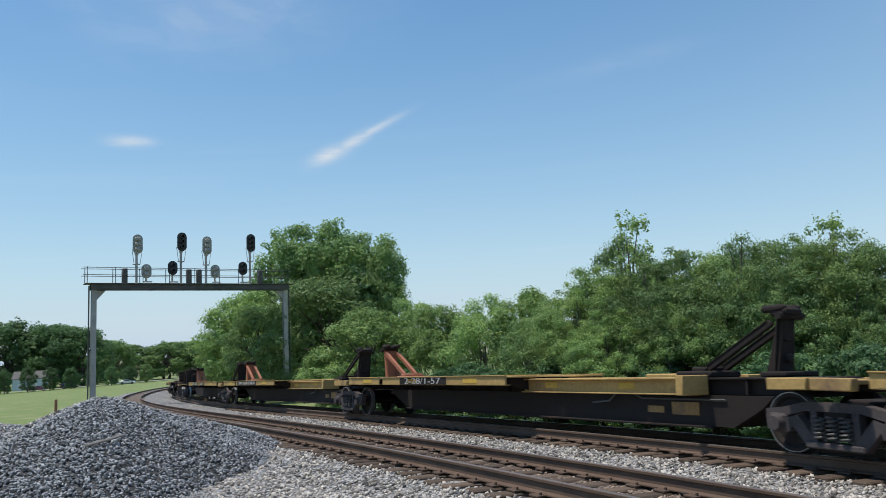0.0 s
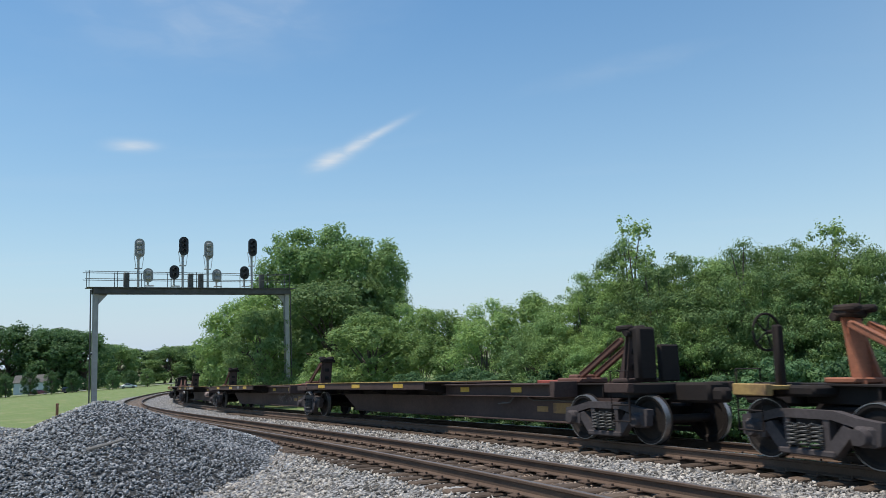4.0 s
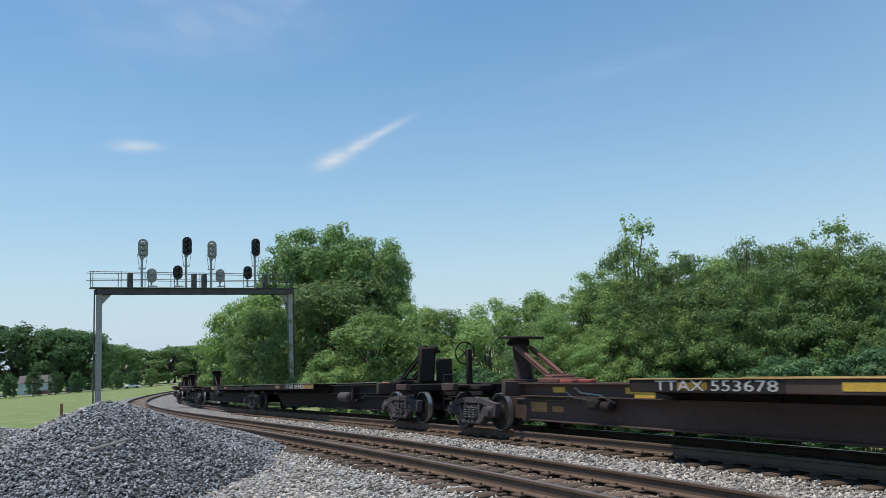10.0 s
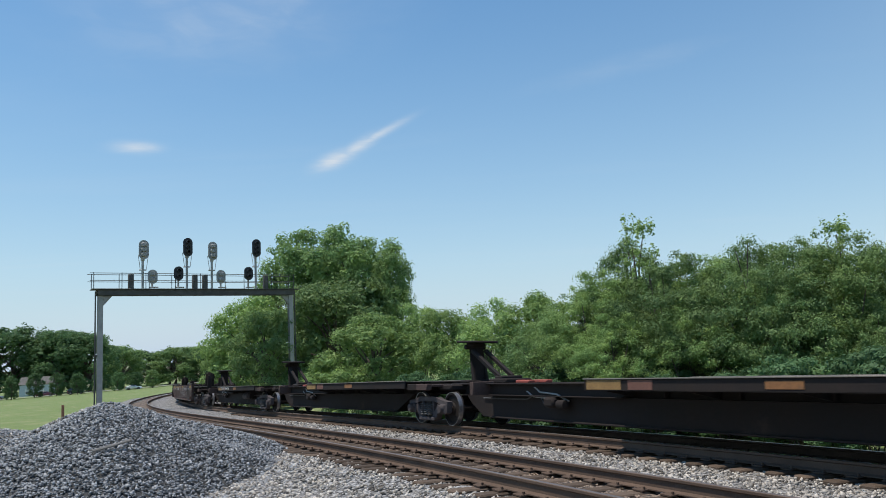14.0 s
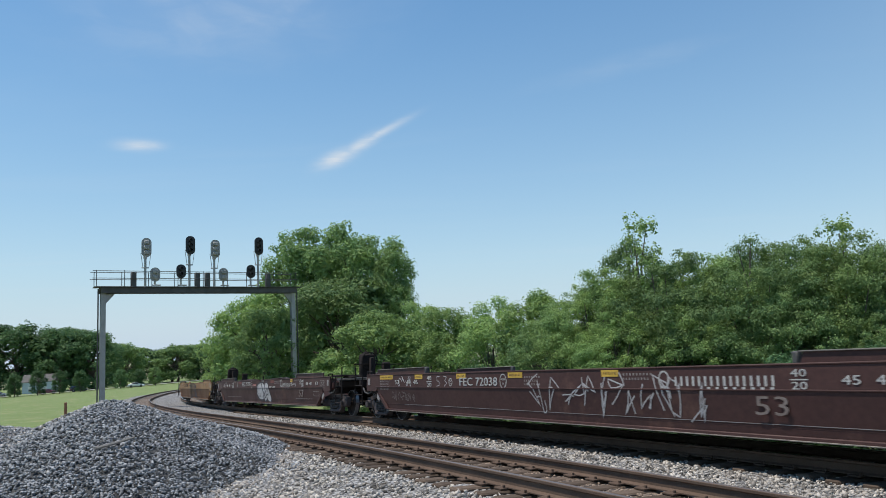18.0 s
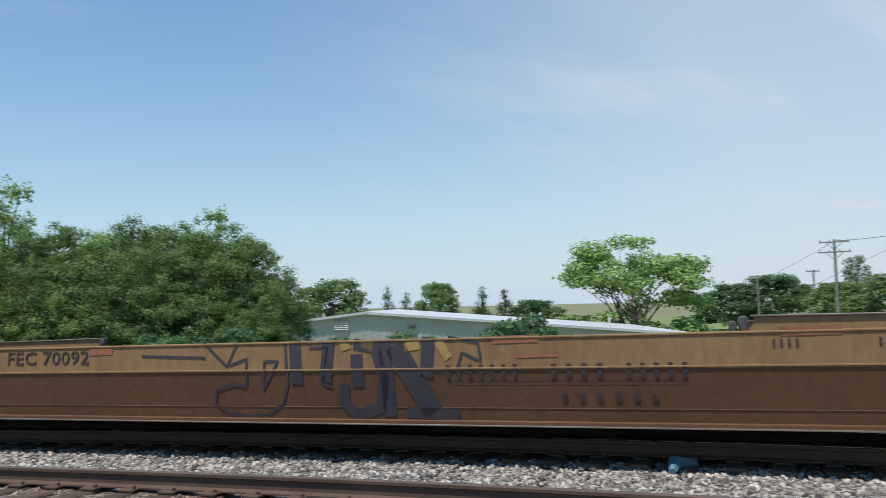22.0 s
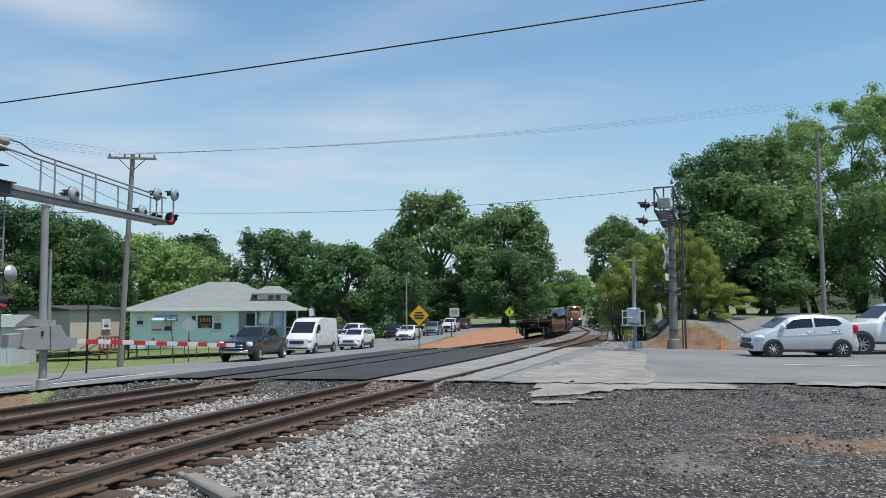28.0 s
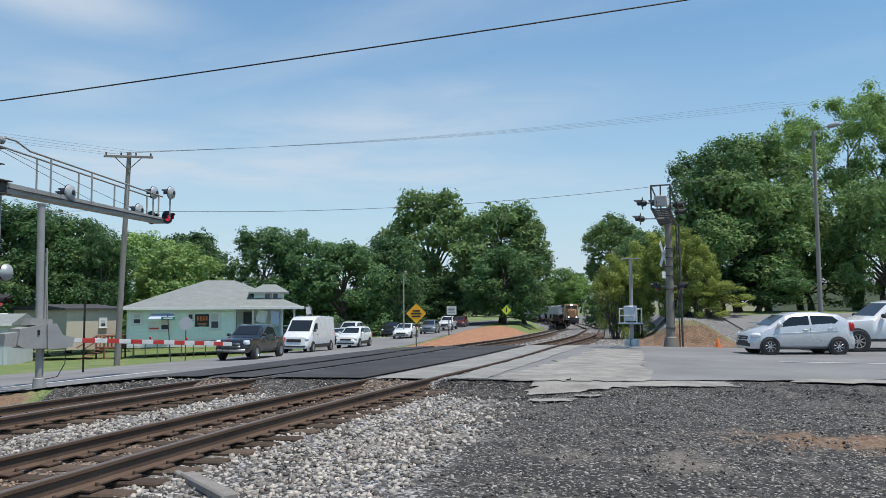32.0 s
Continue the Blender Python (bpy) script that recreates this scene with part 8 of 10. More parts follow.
for (x, y, top, arm, lab) in ((51.0, -55.5, 4.75, (-0.75, 0.6), "tall grey street lamp with a short arm"), (10.5, -45.6, 11.5, (-0.9, 0.1), "tall weathered street lamp pole on the bank")):
    z0 = gz(x, y) - 0.1
    t = thing("street_lamp", Matrix.Translation((x, y, z0)), lab, "street lamp", "street lamps")
    H = top - z0
    part("pole", Solid().tube((0, 0, 0), (0, 0, H - 0.1), 0.13 if H > 7 else 0.09, 0.09 if H > 7 else 0.06, n=10), M["wood_pole" if H > 7 else "galv"], t)
    part("arm", Solid().path([(0, 0, H - 0.4), (arm[0] * 0.5, arm[1] * 0.5, H), (arm[0], arm[1], H + 0.05)], 0.035, 6), M["galv"], t)
    part("head", Solid().lathe((arm[0], arm[1], H + 0.03), (arm[0], arm[1], 0.05), [(-0.2, 0.05), (-0.05, 0.13), (0.35, 0.13), (0.5, 0.04)], 10), M["galv"], t)


# ---- vehicles ----
def wheel_of(parent, x, y, r, w, side, steel="chrome"):
    wl = part("wheel", Solid().lathe((x, y, r), (0, side, 0), [(-w / 2, r * 0.55), (-w / 2, r * 0.93), (-w * 0.3, r), (w * 0.3, r), (w / 2, r * 0.93), (w / 2, r * 0.62), (w * 0.35, r * 0.6)], 24), M["rubber"], parent, "black rubber tyre on its wheel")
    rim = Solid().lathe((x, y, r), (0, side, 0), [(w * 0.1, r * 0.62), (w * 0.42, r * 0.64), (w * 0.46, r * 0.60), (w * 0.3, r * 0.55), (w * 0.25, r * 0.1), (w * 0.36, 0.05)], 20)
    rm = part("rim", rim, M["plastic"], wl)
    part("rim_lip", Solid().lathe((x, y, r), (0, side, 0), [(w * 0.40, r * 0.58), (w * 0.47, r * 0.60), (w * 0.47, r * 0.67), (w * 0.40, r * 0.67), (w * 0.40, r * 0.58)], 20, caps=False), M[steel], wl)
    for k in range(8):
        a = 2 * math.pi * k / 8 + 0.3
        part("spoke", Solid().box((x + math.cos(a) * r * 0.33, y + side * w * 0.40, r + math.sin(a) * r * 0.33), (r * 0.60, 0.03, r * 0.11), 0.01, Matrix.Rotation(-a, 4, "Y")), M[steel], wl)
    return wl


def loft(stations):
    """A body from cross sections: x, then (half width, height) pairs from the sill to the crown."""
    s = Solid()
    k = len(stations[0][1])
    vs = []
    for x, sec in stations:
        vs += [(x, -w, z) for w, z in sec] + [(x, w, z) for w, z in reversed(sec)]
    m_ = 2 * k
    fs = []
    for i in range(len(stations) - 1):
        for j in range(m_):
            fs.append((i * m_ + j, i * m_ + (j + 1) % m_, (i + 1) * m_ + (j + 1) % m_, (i + 1) * m_ + j))
    fs.append(tuple(range(m_)))
    fs.append(tuple(range((len(stations) - 1) * m_, len(stations) * m_))[::-1])
    return s.add(vs, fs)


CARS = {
    # length, width, wheel radius, axles, sill, roof line (x, z), belt line (x, z), windscreen and rear window spans, side windows
    "hatch": (3.64, 1.60, 0.30, (1.17, -1.20), 0.22, [(-1.82, 0.62), (-1.78, 0.95), (-1.58, 1.28), (-1.3, 1.42), (-0.6, 1.50), (0.1, 1.49), (0.52, 1.39), (1.12, 1.01), (1.5, 0.90), (1.74, 0.76), (1.82, 0.55)],
              [(-1.82, 0.58), (-1.6, 1.06), (-1.0, 1.05), (1.0, 0.92), (1.2, 0.90), (1.82, 0.50)], (0.55, 1.10), (-1.72, -1.36),
              [[(0.86, 0.98), (-0.24, 1.02), (-0.24, 1.37), (0.40, 1.32)], [(-0.32, 1.02), (-1.12, 1.10), (-1.26, 1.20), (-1.08, 1.35), (-0.32, 1.38)]]),
    "sedan": (4.85, 1.86, 0.34, (1.45, -1.40), 0.22, [(-2.42, 0.6), (-2.38, 0.98), (-2.0, 1.06), (-1.75, 1.09), (-1.05, 1.37), (-0.3, 1.45), (0.3, 1.40), (1.15, 0.99), (1.9, 0.87), (2.3, 0.72), (2.42, 0.5)],
              [(-2.42, 0.56), (-2.2, 0.97), (1.2, 0.92), (2.42, 0.46)], (0.36, 1.10), (-1.72, -1.10),
              [[(0.82, 1.00), (-0.30, 1.01), (-0.30, 1.34), (0.20, 1.33)], [(-0.38, 1.01), (-1.40, 1.04), (-1.05, 1.28), (-0.38, 1.34)]]),
    "suv": (4.63, 1.84, 0.37, (1.38, -1.33), 0.26, [(-2.31, 0.65), (-2.25, 1.1), (-2.05, 1.52), (-1.8, 1.64), (-0.8, 1.70), (0.0, 1.69), (0.45, 1.60), (1.15, 1.14), (1.7, 1.03), (2.2, 0.88), (2.31, 0.6)],
            [(-2.31, 0.6), (-2.1, 1.10), (1.2, 1.05), (2.31, 0.52)], (0.5, 1.10), (-2.2, -2.06),
            [[(0.90, 1.12), (-0.18, 1.13), (-0.18, 1.56), (0.36, 1.53)], [(-0.26, 1.13), (-1.12, 1.15), (-1.12, 1.56), (-0.26, 1.57)], [(-1.2, 1.16), (-1.85, 1.22), (-1.6, 1.50), (-1.2, 1.55)]]),
    "minivan": (5.0, 1.95, 0.36, (1.55, -1.45), 0.24, [(-2.5, 0.65), (-2.45, 1.1), (-2.3, 1.6), (-2.0, 1.72), (0.0, 1.74), (0.6, 1.63), (1.6, 1.08), (2.1, 0.97), (2.42, 0.8), (2.5, 0.55)],
                [(-2.5, 0.6), (-2.35, 1.08), (1.6, 1.02), (2.5, 0.5)], (0.66, 1.54), (-2.42, -2.3),
                [[(1.25, 1.10), (0.0, 1.12), (0.0, 1.58), (0.6, 1.54)], [(-0.08, 1.12), (-1.2, 1.14), (-1.2, 1.60), (-0.08, 1.59)], [(-1.28, 1.14), (-2.2, 1.18), (-2.1, 1.56), (-1.28, 1.60)]]),
    "pickup": (5.85, 2.0, 0.42, (1.85, -1.80), 0.42, [(-2.92, 0.7), (-2.9, 1.20), (-1.46, 1.21), (-1.40, 1.30), (-1.26, 1.82), (-0.9, 1.92), (0.0, 1.94), (0.45, 1.86), (1.12, 1.32), (1.35, 1.24), (2.4, 1.18), (2.78, 1.08), (2.92, 0.75)],
               [(-2.92, 0.66), (-2.85, 1.17), (1.2, 1.20), (2.4, 1.12), (2.92, 0.7)], (0.5, 1.08), (-1.38, -1.28),
               [[(0.90, 1.28), (-0.18, 1.28), (-0.18, 1.78), (0.38, 1.76)], [(-0.28, 1.28), (-1.16, 1.28), (-1.08, 1.74), (-0.28, 1.79)]]),
    "van": (5.98, 2.06, 0.37, (1.95, -1.75), 0.30, [(-2.99, 0.6), (-2.97, 2.3), (-2.8, 2.5), (0.0, 2.54), (0.9, 2.46), (1.35, 2.24), (2.12, 1.42), (2.5, 1.20), (2.9, 1.05), (2.99, 0.6)],
            [(-2.99, 0.56), (-2.9, 1.35), (1.9, 1.34), (2.4, 1.12), (2.99, 0.55)], (1.38, 2.10), None,
            [[(1.85, 1.42), (0.95, 1.42), (0.95, 2.02), (1.38, 2.0)]])}


def car(kind, paint, m, label, category="car", steel="galv", group="road vehicles"):
    """A road vehicle; x forward, origin on the road under its middle."""
    t = thing(category.replace(" ", "_"), m, label, category, group)
    P_ = M[paint]
    Ln, W, r, axles, sill, roof, belt, screen, back, panes = CARS[kind]
    h, w = Ln / 2, W / 2
    zt = lambda x: float(np.interp(x, [q[0] for q in roof], [q[1] for q in roof]))
    zb = lambda x: min(float(np.interp(x, [q[0] for q in belt], [q[1] for q in belt])), zt(x) - 0.03)
    half = lambda x: w * (1 - 0.13 * max(0.0, (abs(x) - (h - 0.55)) / 0.55) ** 2)

    def side(x, z):
        """Half width of the body at a place on its flank."""
        b, top, hw = zb(x), zt(x), half(x)
        lean = (0.06 if kind == "van" else 0.20) * min(1.0, max(0.0, (top - b) / 0.5))
        if z <= b:
            return hw * (1.0 - 0.04 * (z - sill) / max(b - sill, 0.1))
        return hw * (0.96 - 0.02 - lean * (z - b) / max(top - b, 0.05))
    xs = sorted({round(float(q), 3) for q in [*np.linspace(-h, h, 19), *(p[0] for p in roof)]})
    st = []
    for x in xs:
        b, top = zb(x), zt(x)
        hw = half(x)
        st.append((x, [(hw * 0.9, sill), (hw, min(sill + 0.18, b - 0.05)), (side(x, b), b), (side(x, top - 0.03) * 0.98, max(top - 0.05, b + 0.012)), (side(x, top) * 0.86, top)]))
    part("body", loft(st), P_, t, smooth=38)
    g = M["glass_car"]

    def top_pane(name, x0, x1):
        ks = [x0 + (x1 - x0) * i / 5 for i in range(6)]
        vs = []
        for x in ks:
            yy = side(x, zt(x)) * 0.84
            vs += [(x, -yy, zt(x) + 0.012), (x, 0, zt(x) + 0.014), (x, yy, zt(x) + 0.012)]
        part(name, Solid().add(vs, [(3 * i + j, 3 * i + 3 + j, 3 * i + 4 + j, 3 * i + 1 + j) for i in range(5) for j in range(2)]), g, t)
    top_pane("windscreen", *screen)
    if back:
        top_pane("rear_window", *back)
    for sd in (-1, 1):
        for poly in panes:
            vs = [(x, sd * (side(x, z) + 0.012), z) for x, z in poly]
            vs += [(x, sd * (side(x, z) - 0.03), z) for x, z in poly]
            n = len(poly)
            part("side_window", Solid().add(vs, [tuple(range(n)), tuple(range(2 * n - 1, n - 1, -1))] + [(i, (i + 1) % n, (i + 1) % n + n, i + n) for i in range(n)]), g, t)
            xc = poly[1][0]
            zz = zb(xc) - 0.12
            part("door_handle", Solid().box((xc + 0.16, sd * (side(xc, zz) + 0.012), zz), (0.2, 0.04, 0.035), 0.012), M["plastic"] if kind in ("van", "pickup") else P_, t)
            part("door_seam", Solid().box((xc - 0.02, sd * side(xc, zz), (zz + sill) / 2 + 0.1), (0.012, 0.016, zz - sill - 0.1)), M["plastic"], t)
        xm = panes[0][0][0] - 0.02
        part("mirror", Solid().box((xm, sd * (w + 0.06), panes[0][0][1] + 0.08), (0.17, 0.22, 0.16), 0.05), M["plastic"] if kind in ("van", "pickup") else P_, t)
        zh = zt(h - 0.2) - 0.14
        part("headlamp", Solid().box((h - 0.22, sd * half(h - 0.2) * 0.84, zh), (0.34, 0.30, 0.17 if kind != "pickup" else 0.26), 0.06, Matrix.Rotation(-sd * 0.35, 4, "Z")), M["lamp_clear"], t, "clear headlamp")
        ztl = {"hatch": 0.98, "pickup": 0.98, "van": 1.2}.get(kind, 0.92)
        part("tail_lamp", Solid().box((-h + 0.10, sd * w * 0.80, ztl), (0.20, 0.26, 0.30), 0.06), M["lamp_red"], t, "red tail lamp")
        for ax in axles:
            part("wheel_arch", Solid().lathe((ax, sd * (w - 0.12), r), (0, sd, 0), [(0, r * 1.16), (0.122, r * 1.16), (0.128, r * 1.10), (0.128, r * 0.2)], 26), M["plastic"], t)
            wheel_of(t, ax, sd * (w - 0.06), r, 0.20 if kind != "pickup" else 0.27, sd, steel)
        if kind in ("van", "suv"):
            part("side_cladding", Solid().box(((axles[0] + axles[1]) / 2, sd * (w - 0.005), sill + 0.16), (axles[0] - axles[1] - 2.3 * r, 0.04, 0.24), 0.02), M["plastic"], t, "black plastic side cladding")
        else:
            part("side_skirt", Solid().box(((axles[0] + axles[1]) / 2, sd * w * 0.96, sill + 0.03), (axles[0] - axles[1] - 2.3 * r, 0.05, 0.08), 0.02), M["plastic"], t)
    zn = zt(h - 0.12)
    gh = {"pickup": 0.34, "van": 0.22}.get(kind, 0.14)
    gr = part("grille", Solid().box((h - 0.02, 0, zn - 0.12 - gh / 2), (0.10, w * 1.0, gh), 0.03), M["plastic"], t)
    if kind == "hatch":
        part("lower_grille", Solid().box((h - 0.015, 0, sill + 0.2), (0.09, w * 1.15, 0.16), 0.04), M["plastic"], t)
        part("badge_bar", Solid().box((h + 0.035, 0, zn - 0.19), (0.02, w * 0.9, 0.02), 0.005), M["chrome"], t, "chrome grille bar")
        for sd in (-1, 1):
            part("flank_crease", Solid().box((-0.1, sd * (w * 0.985), 0.80), (2.3, 0.012, 0.018), 0.005, Matrix.Rotation(0.05, 4, "Y")), P_, t)
            part("fog_lamp", Solid().box((h - 0.06, sd * w * 0.74, sill + 0.2), (0.1, 0.14, 0.10), 0.03), M["lamp_clear"], t)
    if kind == "pickup":
        for q in (-0.16, 0.0, 0.16):
            part("grille_bar", Solid().box((h + 0.03, 0, zn - 0.12 - gh / 2 + q), (0.03, w * 1.04, 0.035), 0.01), M["chrome"], gr, "chrome grille bar")
    part("bumper", Solid().box((h - 0.10, 0, sill + 0.13), (0.24, half(h - 0.1) * 1.86, 0.20), 0.06), M["chrome"] if kind == "pickup" else M["plastic"], t)
    part("bumper", Solid().box((-h + 0.10, 0, sill + 0.15), (0.24, half(h - 0.1) * 1.86, 0.20), 0.06), M["chrome"] if kind == "pickup" else P_, t)
    part("underside", Solid().box((0, 0, sill + 0.02), (Ln * 0.86, W * 0.8, 0.1), 0.02), M["plastic"], t)
    if kind == "pickup":
        part("cargo_bed", Solid().box((-2.16, 0, 1.215), (1.30, W * 0.78, 0.03), 0.005), M["plastic"], t, "dark open cargo bed")
    return t


def parked(x, y, facing):
    """facing: degrees of the compass of the plan, 0 along +x."""
    # rest on the road: level it over both axles
    c, s_ = math.cos(radians(facing)), math.sin(radians(facing))
    zf, zr = gz(x + c * 1.4, y + s_ * 1.4), gz(x - c * 1.4, y - s_ * 1.4)
    return Matrix.Translation((x, y, (zf + zr) / 2 + 0.035)) @ Matrix.Rotation(radians(facing), 4, "Z") @ Matrix.Rotation(-math.atan2(zf - zr, 2.8), 4, "Y")


car("hatch", "car_silver", parked(7.62, -29.1, 38), "silver five-door hatchback waiting at the crossing", steel="chrome")
car("pickup", "car_white", parked(5.2, -33.6, 38), "white pickup truck waiting behind the silver hatchback", "pickup truck")
car("pickup", "car_dark", parked(36.3, -26.6, 121), "dark grey pickup truck with chrome grille in the queue", "pickup truck", steel="chrome")
car("van", "car_white", parked(41.9, -35.6, 119), "white high-roof delivery van in the queue", "van")
car("suv", "car_white", parked(45.5, -43.5, 118), "white compact suv in the queue", steel="galv")
car("sedan", "car_white", parked(52.0, -56.9, 121), "white sedan in the queue", steel="galv")
car("minivan", "car_grey", parked(62.0, -72.4, 122), "grey minivan in the queue")
car("pickup", "car_white", parked(67.7, -82.9, 120), "white pickup truck far back in the queue", "pickup truck")
car("suv", "car_maroon", parked(73.1, -92.7, 119), "dark red suv far back in the queue")
car("suv", "car_dark", parked(60.7, -64.0, 125), "black suv parked off the road")
car("sedan", "car_white", parked(53.6, -49.1, 160), "white sedan parked beside the house")
car("pickup", "car_white", parked(56.2, -53.3, 118), "white pickup truck parked behind the house", "pickup truck")
rt = car("pickup", "car_red", parked(35.6, -9.0, 226), "bright red crew-cab pickup truck waiting on the road", "pickup truck", steel="plastic")
part("bull_bar", Solid().path([(3.02, -0.75, 0.5), (3.08, -0.75, 1.1), (3.02, -0.7, 1.22), (3.02, 0.7, 1.22), (3.08, 0.75, 1.1), (3.02, 0.75, 0.5)], 0.04, 8).tube((3.05, -0.3, 0.5), (3.05, -0.3, 1.2), 0.03).tube((3.05, 0.3, 0.5), (3.05, 0.3, 1.2), 0.03).tube((3.05, -0.75, 0.85), (3.05, 0.75, 0.85), 0.03), M["plastic"], rt, "black tubular grille guard")
car("hatch", "car_silver", parked(40.2, -5.0, 226), "silver small hatchback behind the red truck")
car("suv", "car_grey", parked(44.2, -0.7, 223), "grey suv in the queue behind the hatchback")
for i, (x, y, k, p) in enumerate(((-118, 222, "sedan", "car_maroon"), (-110, 224, "suv", "car_dark"), (-129, 216, "suv", "car_grey"), (-98, 236, "sedan", "car_white"), (-140, 212, "pickup", "car_dark"))):
    car(k, p, parked(x, y, 20), "parked vehicle on the distant road")


# ---- buildings ----
def window(parent, x, z, w, h, y=0.0, axis="y", sign=-1, mat_frame="trim_white", panes=2):
    """A sash window set on a wall that faces sign * axis."""
    put = (lambda a, d, b: (a, y + sign * d, b)) if axis == "y" else (lambda a, d, b: (y + sign * d, a, b))
    sz = (lambda a, d, b: (a, d, b)) if axis == "y" else (lambda a, d, b: (d, a, b))
    wn = part("window", Solid().box(put(x, 0.045, z), sz(w + 0.3, 0.09, h + 0.3), 0.015), M[mat_frame], parent)
    for i in range(panes):
        zz = z - h / 2 + h * (i + 0.5) / panes
        part("pane", Solid().box(put(x, 0.093, zz), sz(w - 0.06, 0.012, h / panes - 0.06)), M["glass_house"] if i < panes - 1 or panes == 1 else M["blind"], wn)
    part("sill", Solid().box(put(x, 0.09, z - h / 2 - 0.12), sz(w + 0.34, 0.16, 0.05), 0.01), M[mat_frame], wn)
    return wn


def hip_roof(x0, x1, y0, y1, z, rise, inset, over=0.5):
    a, b, c, d = x0 - over, x1 + over, y0 - over, y1 + over
    my = (c + d) / 2
    r0, r1 = (a + inset, my, z + rise), (b - inset, my, z + rise)
    vs = [(a, c, z), (b, c, z), (b, d, z), (a, d, z), r0, r1]
    lo = [(q[0], q[1], q[2] - 0.14) for q in vs[:4]]
    return Solid().add(vs + lo, [(0, 1, 5, 4), (1, 2, 5), (2, 3, 4, 5), (3, 0, 4), (0, 6, 7, 1), (1, 7, 8, 2), (2, 8, 9, 3), (3, 9, 6, 0), (9, 8, 7, 6)])


def mint_house():
    # local x along the near wall, y away from the road
    a, w = Vector((54.0, -28.35, 0)), Vector((-0.632, -0.775, 0))
    z0 = -1.25
    m = Matrix.Translation((a.x, a.y, z0)) @ Matrix.Rotation(math.atan2(w.y, w.x), 4, "Z")
    L = 7.77
    D = 9.5
    t = thing("house", m, "mint green clapboard house with grey hipped shingle roof", "house")
    s = 1
    zb = 2.75
    body = Solid().box((L / 2, D / 2, zb / 2 + 0.15), (L, D, zb - 0.3), 0.0)
    part("wall", body, M["mint"], t)
    part("foundation", Solid().box((L / 2, D / 2, 0.1), (L + 0.04, D + 0.04, 0.62), 0.0), M["trim_white"], t)
    n = 15
    for i in range(n):
        z = 0.45 + (zb - 0.5) * i / n
        part("siding_board", Solid().box((L / 2, -0.012, z + 0.075), (L + 0.02, 0.03, 0.15), 0.0, Matrix.Rotation(radians(3), 4, "X")), M["mint"], t)
    for x in (0.02, L - 0.02):
        part("corner_trim", Solid().box((x, -0.03, zb / 2 + 0.1), (0.14, 0.08, zb - 0.3), 0.01), M["trim_white"], t)
    part("roof", hip_roof(0, L + 4.6, 0, D, zb, 2.2, 5.6, 0.55), M["shingle"], t, "grey hipped shingle roof")
    part("fascia", Solid().box((L / 2 + 2.3, -0.57, zb - 0.06), (L + 5.7, 0.05, 0.2), 0.01).box((L + 5.17, D / 2, zb - 0.06), (0.05, D + 1.1, 0.2), 0.01), M["trim_white"], t)
    # porch at the end: set-back wall, floor, posts, door, dormer
    part("porch_wall", Solid().box((L + 1.7, D / 2 + 0.85, zb / 2 + 0.15), (3.4, D - 1.7, zb - 0.3)), M["mint"], t)
    part("porch_floor", Solid().box((L + 2.25, D / 2, 0.25), (4.5, D, 0.35), 0.02), M["concrete"], t)
    for x in (9.08, 10.48, 11.29, 12.2):
        part("porch_post", Solid().box((x, 0.1, 1.55), (0.16, 0.16, 2.3), 0.02), M["trim_white"], t)
    part("porch_rail", Solid().box((11.7, 0.1, 1.3), (1.0, 0.06, 0.08), 0.01).box((10.0, 0.1, 1.3), (1.9, 0.06, 0.08), 0.01), M["trim_white"], t)
    part("door", Solid().box((L + 0.85, 1.66, 1.45), (1.15, 0.06, 2.1), 0.01), M["trim_white"], t)
    part("door_pane", Solid().box((L + 0.85, 1.62, 1.5), (0.7, 0.03, 1.7)), M["glass_house"], t)
    part("flag", Solid().box((9.75, -0.05, 2.05), (0.75, 0.03, 0.95), 0.01, Matrix.Rotation(0.25, 4, "Y")), M["trim_white"], t, "white banner hung on the porch")
    part("flag", Solid().box((10.75, -0.05, 1.95), (0.6, 0.03, 1.05), 0.01), M["awning"], t, "blue banner hung on the porch")
    dm = part("dormer", Solid().box((L + 2.45, 2.3, zb + 0.80), (2.3, 2.2, 0.95), 0.0), M["mint"], t)
    part("dormer_roof", hip_roof(L + 1.3, L + 3.6, 1.2, 4.4, zb + 1.2, 0.62, 1.0, 0.4), M["shingle"], dm)
    window(dm, L + 2.35, zb + 0.86, 0.42, 0.5, 1.2, panes=1)
    window(dm, L + 2.95, zb + 0.86, 0.42, 0.5, 1.2, panes=1)
    window(t, 0.68, 1.93, 0.5, 0.7)
    window(t, 2.66, 1.5, 0.55, 0.8)
    window(t, 6.27, 1.72, 0.56, 1.1)
    window(t, 4.5, 2.05, 0.34, 0.42, panes=1)
    part("banner", Solid().box((1.9, -0.05, 1.32), (0.9, 0.03, 0.8), 0.01), M["trim_white"], t, "white paper banner with faded red writing")
    part("banner_bar", Solid().box((1.9, -0.07, 1.2), (0.7, 0.012, 0.12)), M["red"], t)
    aw = Solid().add([(1.7, -0.02, 2.3), (3.3, -0.02, 2.3), (3.4, -0.85, 1.95), (1.6, -0.85, 1.95), (1.7, -0.02, 2.25), (3.3, -0.02, 2.25), (3.4, -0.85, 1.9), (1.6, -0.85, 1.9)], [(0, 1, 2, 3), (7, 6, 5, 4), (0, 4, 5, 1), (1, 5, 6, 2), (2, 6, 7, 3), (3, 7, 4, 0)])
    part("awning", aw, M["awning"], t, "pale blue canvas window awning")
